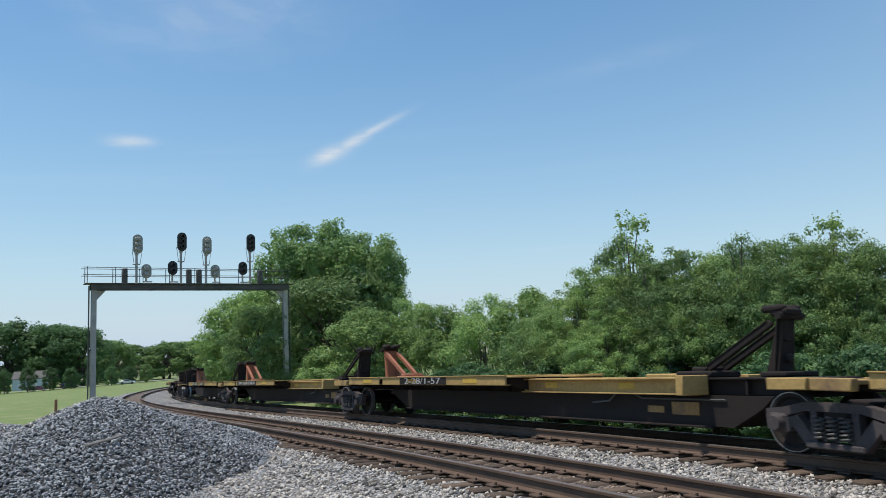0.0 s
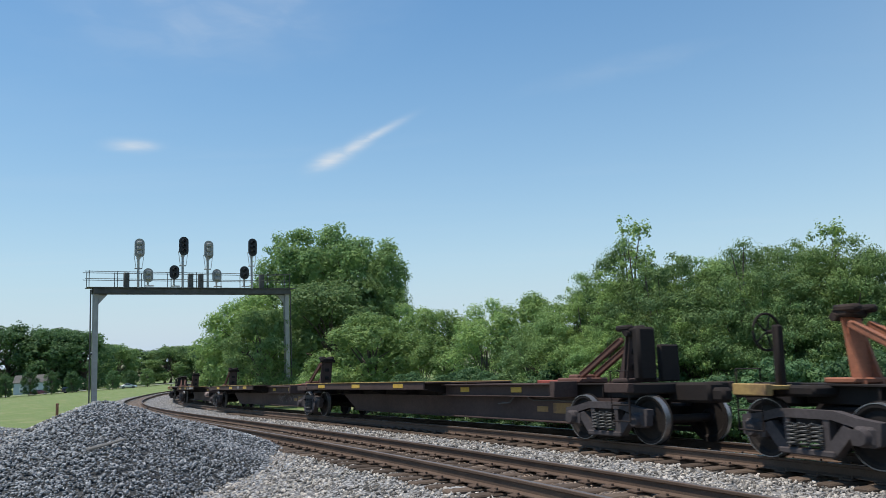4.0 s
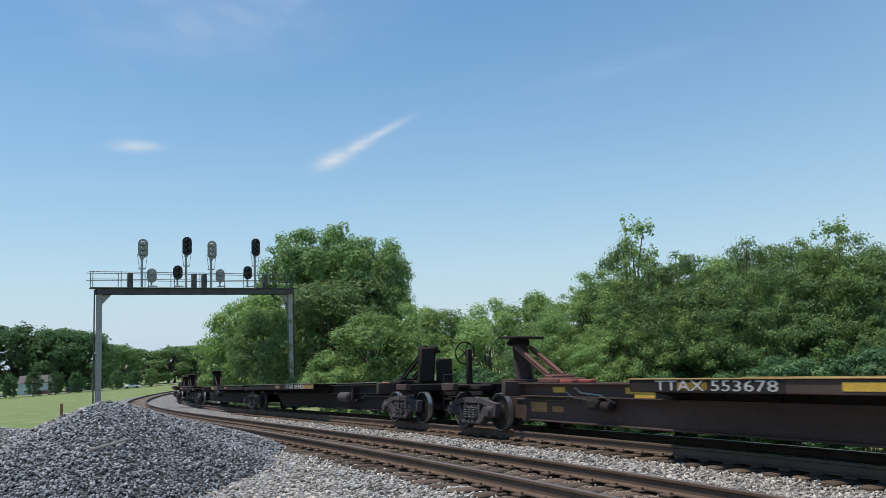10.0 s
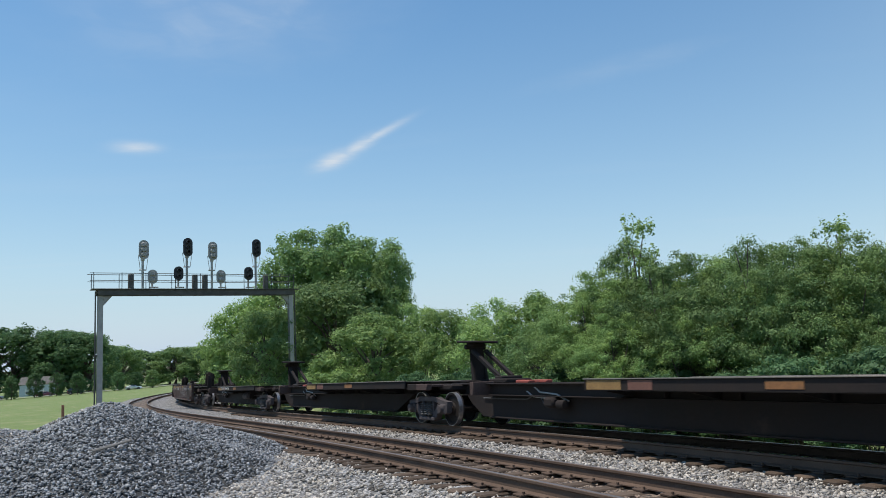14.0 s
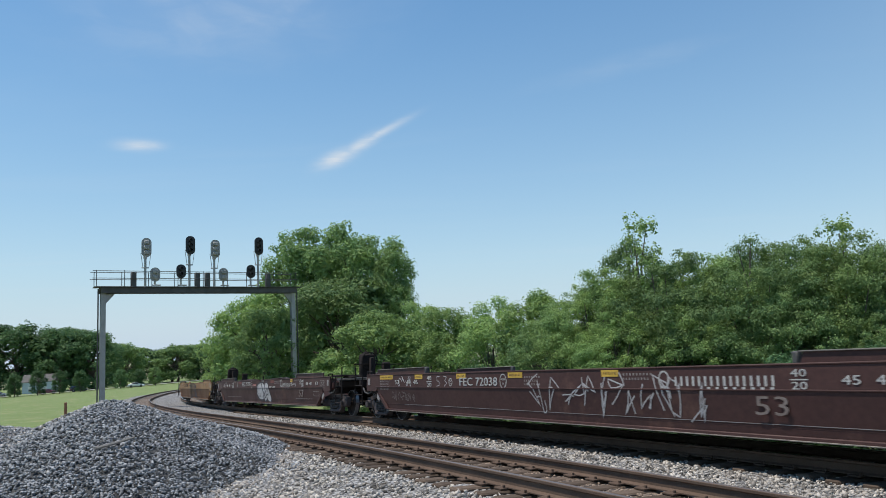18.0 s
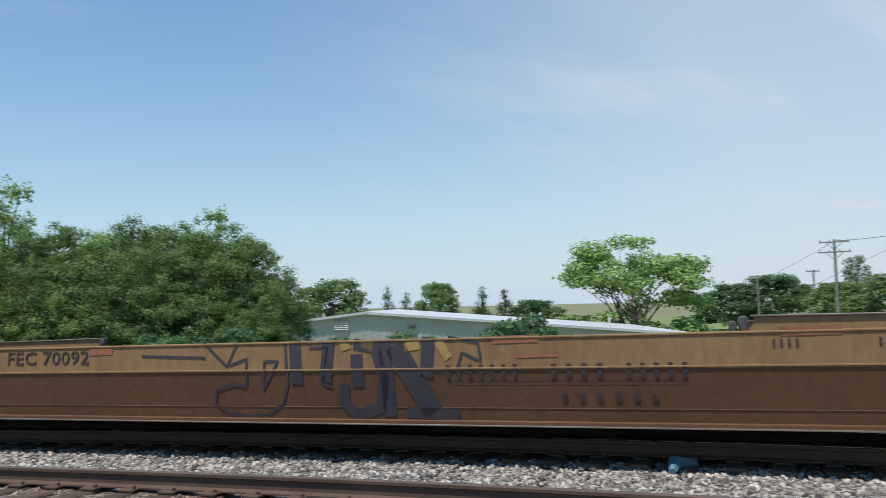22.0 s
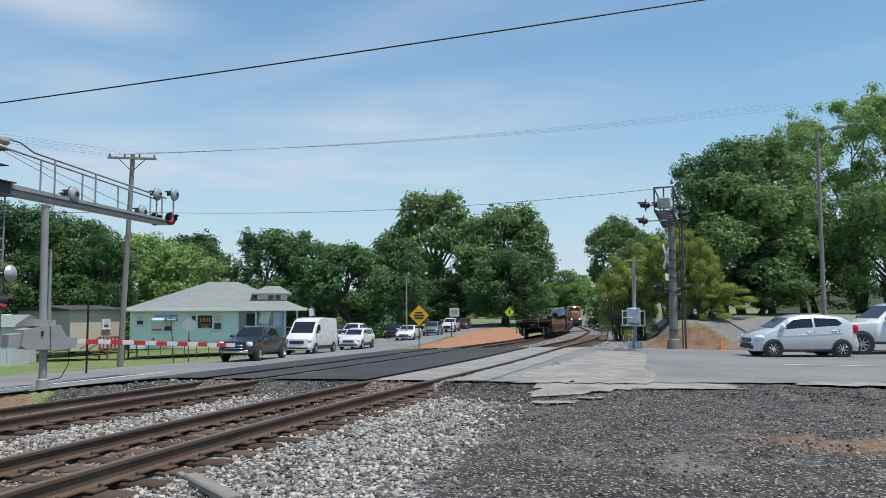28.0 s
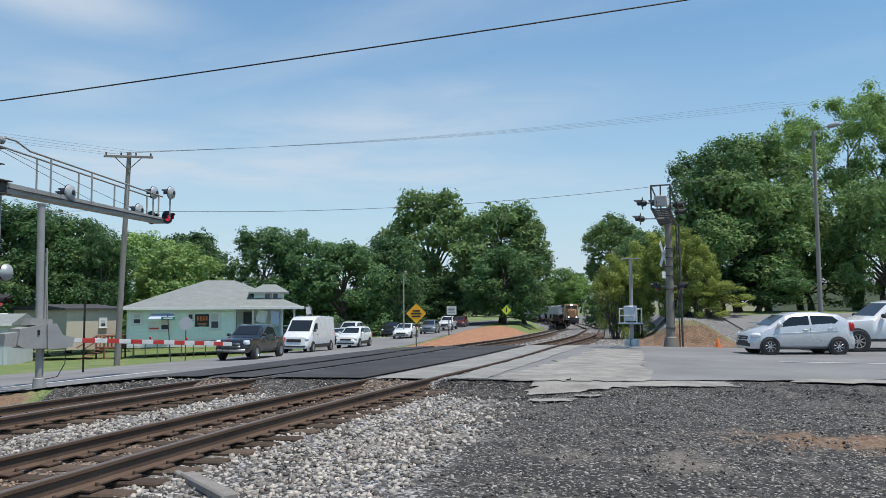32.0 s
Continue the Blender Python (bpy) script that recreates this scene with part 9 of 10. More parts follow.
    # black shop board with bars in place of the name
    sg = part("shop_board", Solid().box((5.35, -0.06, 1.77), (1.05, 0.05, 0.95), 0.01), M["sign_black"], t, "black shop board with orange lettering")
    for q in range(4):
        part("lettering_bar", Solid().box((5.03 + q * 0.21, -0.09, 1.92), (0.12, 0.012, 0.32)), M["orange"], sg)
    for q in range(3):
        part("lettering_bar", Solid().box((5.35, -0.09, 1.55 - q * 0.11), (0.75 - 0.12 * q, 0.012, 0.04)), M["white_letter" if q else "orange"], sg)
    return t


mint_house()


def simple_building(name, a, b, depth, z0, wall_h, rise, wall, roofm, label, windows=(), gable_x=False, ribs=0):
    """A building whose near wall runs from a to b, as seen left to right."""
    a, b = Vector((*a, 0)), Vector((*b, 0))
    w = (b - a).normalized()
    L = (b - a).length
    m = Matrix.Translation((a.x, a.y, z0)) @ Matrix.Rotation(math.atan2(w.y, w.x), 4, "Z")
    t = thing(name, m, label, "building")
    D = depth
    if gable_x:      # gable end faces the viewer
        part("wall", Solid().slab([(0, 0), (L, 0), (L, wall_h), (L / 2, wall_h + rise), (0, wall_h)], 0, D), M[wall], t)
        for q in (0, 1):
            x0, x1 = (-0.3, L / 2) if q == 0 else (L + 0.3, L / 2)
            za = wall_h - 0.3 * rise / (L / 2)
            s = Solid().add([(x0, -0.4, za), (x1, -0.4, wall_h + rise), (x1, D + 0.4, wall_h + rise), (x0, D + 0.4, za), (x0, -0.4, za + 0.16), (x1, -0.4, wall_h + rise + 0.16), (x1, D + 0.4, wall_h + rise + 0.16), (x0, D + 0.4, za + 0.16)], [(3, 2, 1, 0), (4, 5, 6, 7), (0, 1, 5, 4), (1, 2, 6, 5), (2, 3, 7, 6), (3, 0, 4, 7)])
            part("roof", s, M[roofm], t)
    else:
        part("wall", Solid().box((L / 2, D / 2, wall_h / 2), (L, D, wall_h), 0.0), M[wall], t)
        s = Solid().slab([(-0.3, wall_h), (D + 0.3, wall_h), (D + 0.3, wall_h + 0.14), (D / 2, wall_h + rise + 0.14), (-0.3, wall_h + 0.14)], -0.3, L + 0.3, "yz")
        part("roof", s, M[roofm], t)
    for i in range(ribs):
        x = L * (i + 0.5) / ribs
        top = wall_h + (rise * (1 - abs(x - L / 2) / (L / 2)) if gable_x else 0)
        part("wall_rib", Solid().box((x, -0.02, top / 2), (0.07, 0.05, top - 0.1), 0.01), M[wall], t)
    for wd in windows:
        window(t, *wd)
    return t


# long metal shed behind the thicket, its low gable towards the track
def warehouse():
    a, b = Vector((33.95, 56.6, 0)), Vector((58.89, 29.79, 0))
    w, L, z0 = (b - a).normalized(), (b - a).length, -6.0
    t = thing("warehouse", Matrix.Translation((a.x, a.y, z0)) @ Matrix.Rotation(math.atan2(w.y, w.x), 4, "Z"), "long low grey ribbed metal warehouse with a pale roof", "building")
    line = [(0, 6.15), (9.0, 7.12), (L, 4.72)]
    part("wall", Solid().slab([(0, 0), (L, 0), line[2], line[1], line[0]], 0, 26), M["metal_wall"], t)
    for (x0, h0), (x1, h1) in zip(line, line[1:]):
        e0, e1 = (0.4 if x0 == 0 else 0), (0.4 if x1 == L else 0)
        k = (h1 - h0) / (x1 - x0)
        p = [(x0 - e0, h0 - k * e0 + 0.01), (x1 + e1, h1 + k * e1 + 0.01), (x1 + e1, h1 + k * e1 + 0.22), (x0 - e0, h0 - k * e0 + 0.22)]
        part("roof", Solid().slab(p, -0.4, 26.4), M["metal_roof"], t)
    for i in range(60):
        x = L * (i + 0.5) / 60
        top = float(np.interp(x, [q[0] for q in line], [q[1] for q in line])) - 0.05
        part("wall_rib", Solid().box((x, -0.03, top / 2), (0.09, 0.06, top), 0.01), M["metal_wall"], t)
    part("vent", Solid().box((7.0, -0.1, 6.2), (1.3, 0.12, 0.9), 0.02), M["galv"], t)
    for q in range(5):
        part("vent_slat", Solid().box((7.0, -0.19, 5.88 + q * 0.16), (1.2, 0.06, 0.04), 0.0, Matrix.Rotation(0.5, 4, "X")), M["trim_white"], t)
    part("wall_lamp", Solid().box((13.0, -0.2, 6.05), (0.5, 0.35, 0.3), 0.05), M["galv_dark"], t)
    for x, z in ((24.0, 5.9), (30.0, 5.3)):
        part("roof_pipe", Solid().tube((x, 3.0, z), (x, 3.0, z + 1.0), 0.09), M["trim_white"], t)
    return t


warehouse()
simple_building("storage_building", (58.5, -25.9), (58.9, -30.3), 8, -1.7, 3.05, 0.3, "tan_wall", "galv_dark", "tan stucco outbuilding with a flat roof behind the house", windows=((2.9, 2.0, 0.4, 0.55),))
mo = simple_building("mobile_office", (60.6, -11.5), (54.2, -20.2), 6.0, -2.35, 2.75, 0.62, "pale_metal", "shingle", "long low white metal building with a shallow grey roof", ribs=26)
MO_L = math.hypot(6.4, 8.7)
part("gable", Solid().slab([(0.02, 2.74), (5.98, 2.74), (3.0, 3.34)], MO_L - 0.02, MO_L + 0.03, "yz"), M["pale_metal"], mo)
part("fascia", Solid().box((MO_L / 2, -0.33, 2.8), (MO_L + 0.6, 0.05, 0.16), 0.01), M["trim_white"], mo)
for x, w in ((4.6, 0.9), (7.6, 1.5), (9.6, 0.6)):
    part("roof_cap", Solid().box((x, 2.9, 3.45), (w, 0.5, 0.16), 0.03), M["trim_white"], mo)
for x in (1.9, 8.35):
    part("door", Solid().box((x, -0.05, 1.15), (0.95, 0.08, 2.1), 0.02), M["trim_white"], mo, "white steel door")
window(mo, 9.35, 1.7, 0.7, 0.9)
part("wall_lamp", Solid().box((6.5, -0.12, 2.35), (0.3, 0.2, 0.18), 0.03), M["galv_dark"], mo)
simple_building("mobile_office", (70, 3.0), (66.5, -4.0), 5, -2.4, 2.7, 0.3, "trim_white", "metal_roof", "small white building behind the utility pole")
simple_building("house", (15.5, -87), (24, -84), 8, 0.2, 3.0, 1.2, "tan_wall", "shingle", "pale house among the trees on the bank", windows=((2, 1.6, 0.8, 1.1), (6, 1.6, 0.8, 1.1)))
simple_building("house", (-141, 249), (-132, 252), 8, gz(-136, 250) - 0.6, 4.2, 2.4, "blue_wall", "galv_dark", "distant pale house behind the field", windows=((2.4, 2, 1, 1.4), (6.6, 2, 1, 1.4)))

# red stained steps with railings beside the outbuilding
st_ = thing("wooden_steps", Matrix.Translation((57.6, -28.3, gz(57.6, -28.3))) @ Matrix.Rotation(radians(-90), 4, "Z"), "red stained wooden steps and landing with railings", "steps")
part("landing", Solid().box((1.0, 0, 0.85), (2.4, 1.4, 0.1), 0.01), M["wood_red"], st_)
for i in range(5):
    part("tread", Solid().box((-0.35 - 0.28 * i, 0, 0.7 - 0.17 * i), (0.3, 1.2, 0.05), 0.01), M["wood_red"], st_)
for y in (-0.65, 0.65):
    part("handrail", Solid().tube((-1.7, y, 0.9), (-0.2, y, 1.75), 0.05).tube((-0.2, y, 1.75), (2.2, y, 1.75), 0.05), M["wood_red"], st_)
    for i in range(9):
        x = -0.2 + 0.3 * i
        part("baluster", Solid().box((x, y, 1.3), (0.06, 0.06, 0.9)), M["wood_red"], st_)
    for x in (-0.2, 2.15):
        part("post", Solid().box((x, y, 0.85), (0.1, 0.1, 1.8)), M["wood_red"], st_)


# ---- signs ----
def sign_on_post(x, y, zc, shape, size, mat, label, post_h=None, facing=None, back=None, posts=1, name="road_sign", category="road sign", border=None):
    """A flat sign on a post; it faces the camera unless told otherwise."""
    z0 = gz(x, y) - 0.05
    f = math.atan2(-y, -x) if facing is None else radians(facing)
    t = thing(name, Matrix.Translation((x, y, z0)) @ Matrix.Rotation(f, 4, "Z"), label, category, "road signs")
    c = zc - z0
    w, h = size
    polys = {"diamond": [(-w, c), (0, c - w), (w, c), (0, c + w)], "rect": [(-w, c - h), (w, c - h), (w, c + h), (-w, c + h)], "oct": [(w * math.cos(math.pi / 8 + k * math.pi / 4), c + w * math.sin(math.pi / 8 + k * math.pi / 4)) for k in range(8)], "penta": [(-w, c - h), (w, c - h), (w, c + h * 0.3), (0, c + h), (-w, c + h * 0.3)]}
    pl = part("panel", Solid().slab(polys[shape], 0.03, 0.05, "yz"), M[mat], t)
    for q in range(posts):
        yy = 0 if posts == 1 else (-w * 0.8 + q * w * 1.6)
        part("post", Solid().box((0, yy, (c + (h if shape == "rect" else 0)) / 2), (0.05, 0.06, c + (h * 0.8 if shape == "rect" else 0)), 0.005), M["galv_dark"], t)
    return t, c, pl


def sign_bars(t, c, rows, mat, width, x=0.06, step=0.12, thick=0.06):
    for i, f in enumerate(rows):
        part("lettering_bar", Solid().box((x, 0, c - step * i), (0.012, width * f, thick)), M[mat], t)


ys, c, pl = sign_on_post(30.75, -34.6, 1.15, "diamond", (0.62, 0.62), "sign_yellow", "orange-yellow diamond warning sign on a steel post")
sign_bars(ys, c + 0.16, (0.55, 0.8, 0.65), "sign_black", 0.8, step=0.17, thick=0.09)
y2, c, pl = sign_on_post(54.5, -78.5, 0.75, "diamond", (0.62, 0.62), "sign_lime", "lime yellow diamond pedestrian warning sign")
part("symbol", Solid().box((0.06, 0, c - 0.02), (0.012, 0.16, 0.5), 0.0).box((0.06, 0.02, c + 0.3), (0.012, 0.12, 0.12), 0.0), M["sign_black"], y2)
ws, c, pl = sign_on_post(60.6, -75.0, 0.75, "rect", (0.62, 0.55), "trim_white", "white rectangular roadside sign", posts=1)
sign_bars(ws, c + 0.3, (0.8, 0.9, 0.7, 0.8), "galv_dark", 1.0, step=0.18, thick=0.05)
sp_ = thing("steel_post", Matrix.Translation((39.4, -48.4, gz(39.4, -48.4))), "thin grey steel post beside the road", "post")
part("post", Solid().box((0, 0, 0.65), (0.07, 0.07, 1.4), 0.01), M["galv_dark"], sp_)
part("cap", Solid().box((0, 0, 1.38), (0.16, 0.05, 0.12), 0.02), M["galv_dark"], sp_)
sign_on_post(39.85, -24.5, 0.65, "oct", (0.40, 0.40), "sign_back", "bare metal back of a stop sign at the corner")
wb, c, pl = sign_on_post(38.1, -3.3, 1.62, "rect", (0.42, 0.62), "sign_back", "blank grey back of a tall road sign")
ls, c, pl = sign_on_post(47.5, -3.2, -0.1, "penta", (0.36, 0.5), "sign_lime", "lime yellow school crossing sign")
part("symbol", Solid().box((0.06, -0.08, c - 0.1), (0.012, 0.1, 0.45)).box((0.06, 0.12, c - 0.12), (0.012, 0.1, 0.4)).box((0.06, -0.06, c + 0.2), (0.012, 0.12, 0.1)).box((0.06, 0.12, c + 0.15), (0.012, 0.1, 0.09)), M["sign_black"], ls)
bn, c, pl = sign_on_post(39.3, -1.45, 0.98, "rect", (0.36, 0.78), "trim_white", "white street banner with a dark leaf emblem on a pole", name="banner", category="banner")
part("symbol", Solid().box((0.06, 0, c + 0.1), (0.012, 0.1, 0.4)).box((0.06, 0.14, c + 0.14), (0.012, 0.22, 0.12), 0, Matrix.Rotation(0.6, 4, "X")).box((0.06, -0.14, c + 0.14), (0.012, 0.22, 0.12), 0, Matrix.Rotation(-0.6, 4, "X")).box((0.06, 0, c - 0.3), (0.012, 0.4, 0.06)).box((0.06, 0, c - 0.42), (0.012, 0.3, 0.05)), M["sign_black"], bn)
part("cap_bar", Solid().box((0, 0, c + 0.82), (0.05, 0.8, 0.05), 0.01), M["black"], bn)
for i, (x, y, mt, lab) in enumerate(((37.6, -4.3, "sign_lemon", "small lemon yellow yard sign with dark lettering"), (38.6, -3.0, "car_blue", "small dark blue yard sign"), (39.3, -1.9, "red", "small red yard sign"))):
    t, c, pl = sign_on_post(x, y, gz(x, y) + 0.55, "rect", (0.36, 0.27), mt, lab, posts=2, name="yard_sign", category="yard sign")
    sign_bars(t, c + 0.1, (0.5, 0.85, 0.6), "sign_black" if i == 0 else "trim_white", 0.7, step=0.13, thick=0.07)
ss = thing("street_sign", Matrix.Translation((40.6, -23.9, gz(40.6, -23.9))) @ Matrix.Rotation(math.atan2(23.9, -40.6), 4, "Z"), "green street name blades on a leaning post", "street sign", "road signs")
part("post", Solid().tube((0, 0.1, 0), (0, -0.12, 2.75), 0.03, n=6), M["galv_dark"], ss)
part("blade", Solid().box((0.02, -0.1, 2.55), (0.02, 0.75, 0.18), 0.01).box((0.0, -0.1, 2.78), (0.5, 0.02, 0.16), 0.01), M["sign_green"], ss)
part("lettering_bar", Solid().box((0.04, -0.1, 2.55), (0.01, 0.5, 0.08)), M["trim_white"], ss)
fl_ = thing("feather_flag", Matrix.Translation((45.2, -38.6, gz(45.2, -38.6))) @ Matrix.Rotation(math.atan2(38.6, -45.2), 4, "Z"), "tall black and white feather flag beside the porch", "flag")
part("pole", Solid().path([(0, 0, 0), (0, 0.1, 2.4), (0, 0.0, 3.3), (0, -0.35, 3.6)], 0.025, 6), M["galv"], fl_)
for i in range(8):
    part("cloth", Solid().box((0, -0.22 - 0.05 * math.sin(i), 1.15 + i * 0.3), (0.012, 0.5 - 0.02 * i, 0.3), 0.0, Matrix.Rotation(0.15, 4, "X")), M["trim_white" if i % 2 == 0 or i > 5 else "sign_black"], fl_)

# white marker post, cone, stakes
mp_ = thing("marker_post", Matrix.Translation((24.3, -4.4, gz(24.3, -4.4) - 0.1)), "slim white plastic marker post in the verge", "marker post")
part("post", Solid().box((0, 0, 0.95), (0.09, 0.09, 1.9), 0.015), M["trim_white"], mp_)
part("cap", Solid().box((0, 0, 1.88), (0.1, 0.1, 0.06), 0.015), M["trim_white"], mp_)
cn = thing("traffic_cone", Matrix.Translation((11.85, -33.3, gz(11.85, -33.3))), "small orange traffic cone by the kerb", "traffic cone")
part("cone", Solid().lathe((0, 0, 0.03), (0, 0, 1), [(0, 0.12), (0.38, 0.03), (0.4, 0.01)], 14), M["orange"], cn)
part("foot", Solid().box((0, 0, 0.02), (0.36, 0.36, 0.04), 0.01), M["orange"], cn)
sk = thing("survey_stake", Matrix.Translation((-24.9, 49.0, gz(-24.9, 49.0))), "short wooden marker post in the verge", "stake")
part("post", Solid().box((0, 0, 0.45), (0.14, 0.14, 1.0), 0.02), M["wood_red"], sk)
rp = thing("steel_post", Matrix.Translation((33.5, -15.6, gz(33.5, -15.6))), "thin rusty steel post in the verge", "post")
part("post", Solid().box((0, 0, 1.6), (0.07, 0.07, 3.3), 0.01), M["rust_black"], rp)

# fence along the field and behind the house
fn = thing("chain_fence", None, "low chain-link fence along the house lawn", "fence")
for i in range(12):
    f = i / 11
    x, y = 52.0 - 8.5 * f, -26.9 - 5.2 * f
    part("post", Solid().tube((x, y, gz(x, y)), (x, y, gz(x, y) + 1.15), 0.03, n=6), M["galv_dark"], fn)
    if i < 11:
        x2, y2_ = 52.0 - 8.5 * (i + 1) / 11, -26.9 - 5.2 * (i + 1) / 11
        part("rail", Solid().tube((x, y, gz(x, y) + 1.12), (x2, y2_, gz(x2, y2_) + 1.12), 0.02, n=5).tube((x, y, gz(x, y) + 0.6), (x2, y2_, gz(x2, y2_) + 0.6), 0.008, n=4).tube((x, y, gz(x, y) + 0.3), (x2, y2_, gz(x2, y2_) + 0.3), 0.008, n=4).tube((x, y, gz(x, y) + 0.9), (x2, y2_, gz(x2, y2_) + 0.9), 0.008, n=4), M["galv_dark"], fn)
fw = thing("board_fence", None, "weathered grey board fence behind the parked cars", "fence")
for i in range(24):
    f = i / 23
    x, y = 62.5 + 7.0 * f, -58.5 - 1.0 * f
    part("board", Solid().box((x, y, gz(x, y) + 0.9), (0.03, 0.28, 1.8), 0.005, Matrix.Rotation(1.4, 4, "Z")), M["wood_pole"], fw)


# ---- waiting train at the far end of the curve ----
def loco():
    s0 = 172.0
    a, b = on_line(s0 + 14), on_line(s0)
    x = (b - a).normalized()      # nose towards the camera
    m = Matrix.Translation(on_line(s0 + 7)) @ Matrix.Rotation(math.atan2(x.y, x.x), 4, "Z")
    t = thing("locomotive", m, "orange and black diesel locomotive waiting on the line with lit headlights", "locomotive")
    part("frame", Solid().box((0, 0, 1.25), (19, 3.0, 0.5), 0.05), M["black"], t)
    part("hood", Solid().box((-2.5, 0, 2.9), (13, 2.0, 2.9), 0.1).box((-6, 0, 4.2), (3.5, 2.9, 0.6), 0.1), M["black"], t)
    part("cab", Solid().box((5.3, 0, 3.05), (2.6, 3.0, 3.2), 0.15), M["loco_orange"], t)
    part("nose", Solid().box((7.5, 0, 2.45), (2.4, 1.9, 1.95), 0.25), M["loco_orange"], t)
    for y in (-0.75, 0.75):
        part("cab_window", Solid().box((6.62, y, 3.95), (0.05, 1.1, 0.65), 0.03), M["glass_house"], t)
    part("headlight", Solid().box((6.66, 0, 4.5), (0.08, 0.5, 0.24), 0.05), M["loco_lit"], t, "lit headlight")
    part("ditch_light", Solid().box((9.2, -0.9, 1.65), (0.1, 0.22, 0.22), 0.04).box((9.2, 0.9, 1.65), (0.1, 0.22, 0.22), 0.04), M["loco_lit"], t)
    part("pilot", Solid().box((9.4, 0, 0.75), (0.3, 2.9, 0.95), 0.1), M["black"], t)
    part("number_board", Solid().box((6.64, 0, 4.2), (0.05, 1.6, 0.22), 0.02), M["sign_black"], t)
    for y in (-1.45, 1.45):
        part("handrail", Solid().path([(8.6, y, 1.4), (8.6, y, 2.5), (6.8, y, 2.5)], 0.03).path([(4, y, 2.5), (-9, y, 2.5)], 0.03), M["trim_white"], t)
    for xx in (-6, 6):
        part("truck", Solid().box((xx, 0, 0.65), (4.6, 2.4, 0.55), 0.1), M["rust_black"], t)
        for q in (-1.6, 0, 1.6):
            part("wheel", Solid().tube((xx + q, -0.8, 0.5), (xx + q, 0.8, 0.5), 0.5, n=16), M["wheel"], t)
    part("fuel_tank", Solid().box((0, 0, 0.7), (5, 2.6, 0.8), 0.1), M["black"], t)
    return t


loco()


def hopper(s0):
    a, b = on_line(s0 + 12), on_line(s0)
    x = (b - a).normalized()
    m = Matrix.Translation(on_line(s0 + 6)) @ Matrix.Rotation(math.atan2(x.y, x.x), 4, "Z")
    t = thing("hopper_car", m, "pale grey covered hopper railcar in the waiting train", "railcar", "waiting train")
    part("body", Solid().slab([(-5.2, 1.2), (-3, 0.7), (3, 0.7), (5.2, 1.2), (6.2, 2.2), (6.2, 4.2), (-6.2, 4.2), (-6.2, 2.2)], -1.5, 1.5), M["hopper_grey"], t)
    part("roof", Solid().box((0, 0, 4.3), (12.6, 2.6, 0.2), 0.08).box((0, 0, 4.48), (11, 0.7, 0.12), 0.03), M["hopper_grey"], t)
    for i in range(9):
        part("rib", Solid().box((-5.6 + 1.4 * i, -1.53, 3.2), (0.12, 0.08, 1.9), 0.01).box((-5.6 + 1.4 * i, 1.53, 3.2), (0.12, 0.08, 1.9), 0.01), M["hopper_grey"], t)
    part("sill", Solid().box((0, 0, 1.05), (13.4, 0.5, 0.4), 0.05), M["rust_black"], t)
    for xx in (-5.2, 5.2):
        part("truck", Solid().box((xx, 0, 0.55), (2.3, 2.2, 0.4), 0.08), M["rust_black"], t)
        for q in (-0.85, 0.85):
            part("wheel", Solid().tube((xx + q, -0.8, 0.43), (xx + q, 0.8, 0.43), 0.43, n=14), M["wheel"], t)
    return t


for i in range(5):
    hopper(193 + i * 14.4)


# ---- gravel, sleepers and stones ----
def stone_field(name, x, y, z, size, mat, label, category, rng, flat=0.7):
    """Many small angular stones as one mesh."""
    n = len(x)
    base = 0.62 * np.array([(-1, -1, -1), (1, -1, -1), (1, 1, -1), (-1, 1, -1), (-1, -1, 1), (1, -1, 1), (1, 1, 1), (-1, 1, 1)], float)
    tri = np.array([(0, 2, 1), (0, 3, 2), (4, 5, 6), (4, 6, 7), (0, 1, 5), (0, 5, 4), (1, 2, 6), (1, 6, 5), (2, 3, 7), (2, 7, 6), (3, 0, 4), (3, 4, 7)])
    v = base[None] * rng.uniform(0.75, 1.2, (n, 1, 3)) + rng.normal(0, 0.22, (n, 8, 3))
    v *= size[:, None, None] * np.array([1.1, 0.8, flat])
    a = rng.uniform(0, 2 * np.pi, n)
    b = rng.normal(0, 0.6, n)
    ca, sa, cb, sb = np.cos(a), np.sin(a), np.cos(b), np.sin(b)
    x1 = v[..., 0] * cb[:, None] + v[..., 2] * sb[:, None]
    z1 = -v[..., 0] * sb[:, None] + v[..., 2] * cb[:, None]
    x2 = x1 * ca[:, None] - v[..., 1] * sa[:, None]
    y2 = x1 * sa[:, None] + v[..., 1] * ca[:, None]
    vs = np.stack([x2 + x[:, None], y2 + y[:, None], z1 + z[:, None]], -1).reshape(-1, 3)
    fs = (tri[None] + 8 * np.arange(n)[:, None, None]).reshape(-1, 3)
    me = bpy.data.meshes.new(name)
    me.vertices.add(len(vs))
    me.vertices.foreach_set("co", vs.ravel().astype(np.float32))
    me.loops.add(fs.size)
    me.loops.foreach_set("vertex_index", fs.ravel().astype(np.int32))
    me.polygons.add(len(fs))
    me.polygons.foreach_set("loop_start", np.arange(0, fs.size, 3, dtype=np.int32))
    me.update(calc_edges=True)
    me.materials.append(mat)
    return tagged(new(name, me), label, category, kind="stuff")


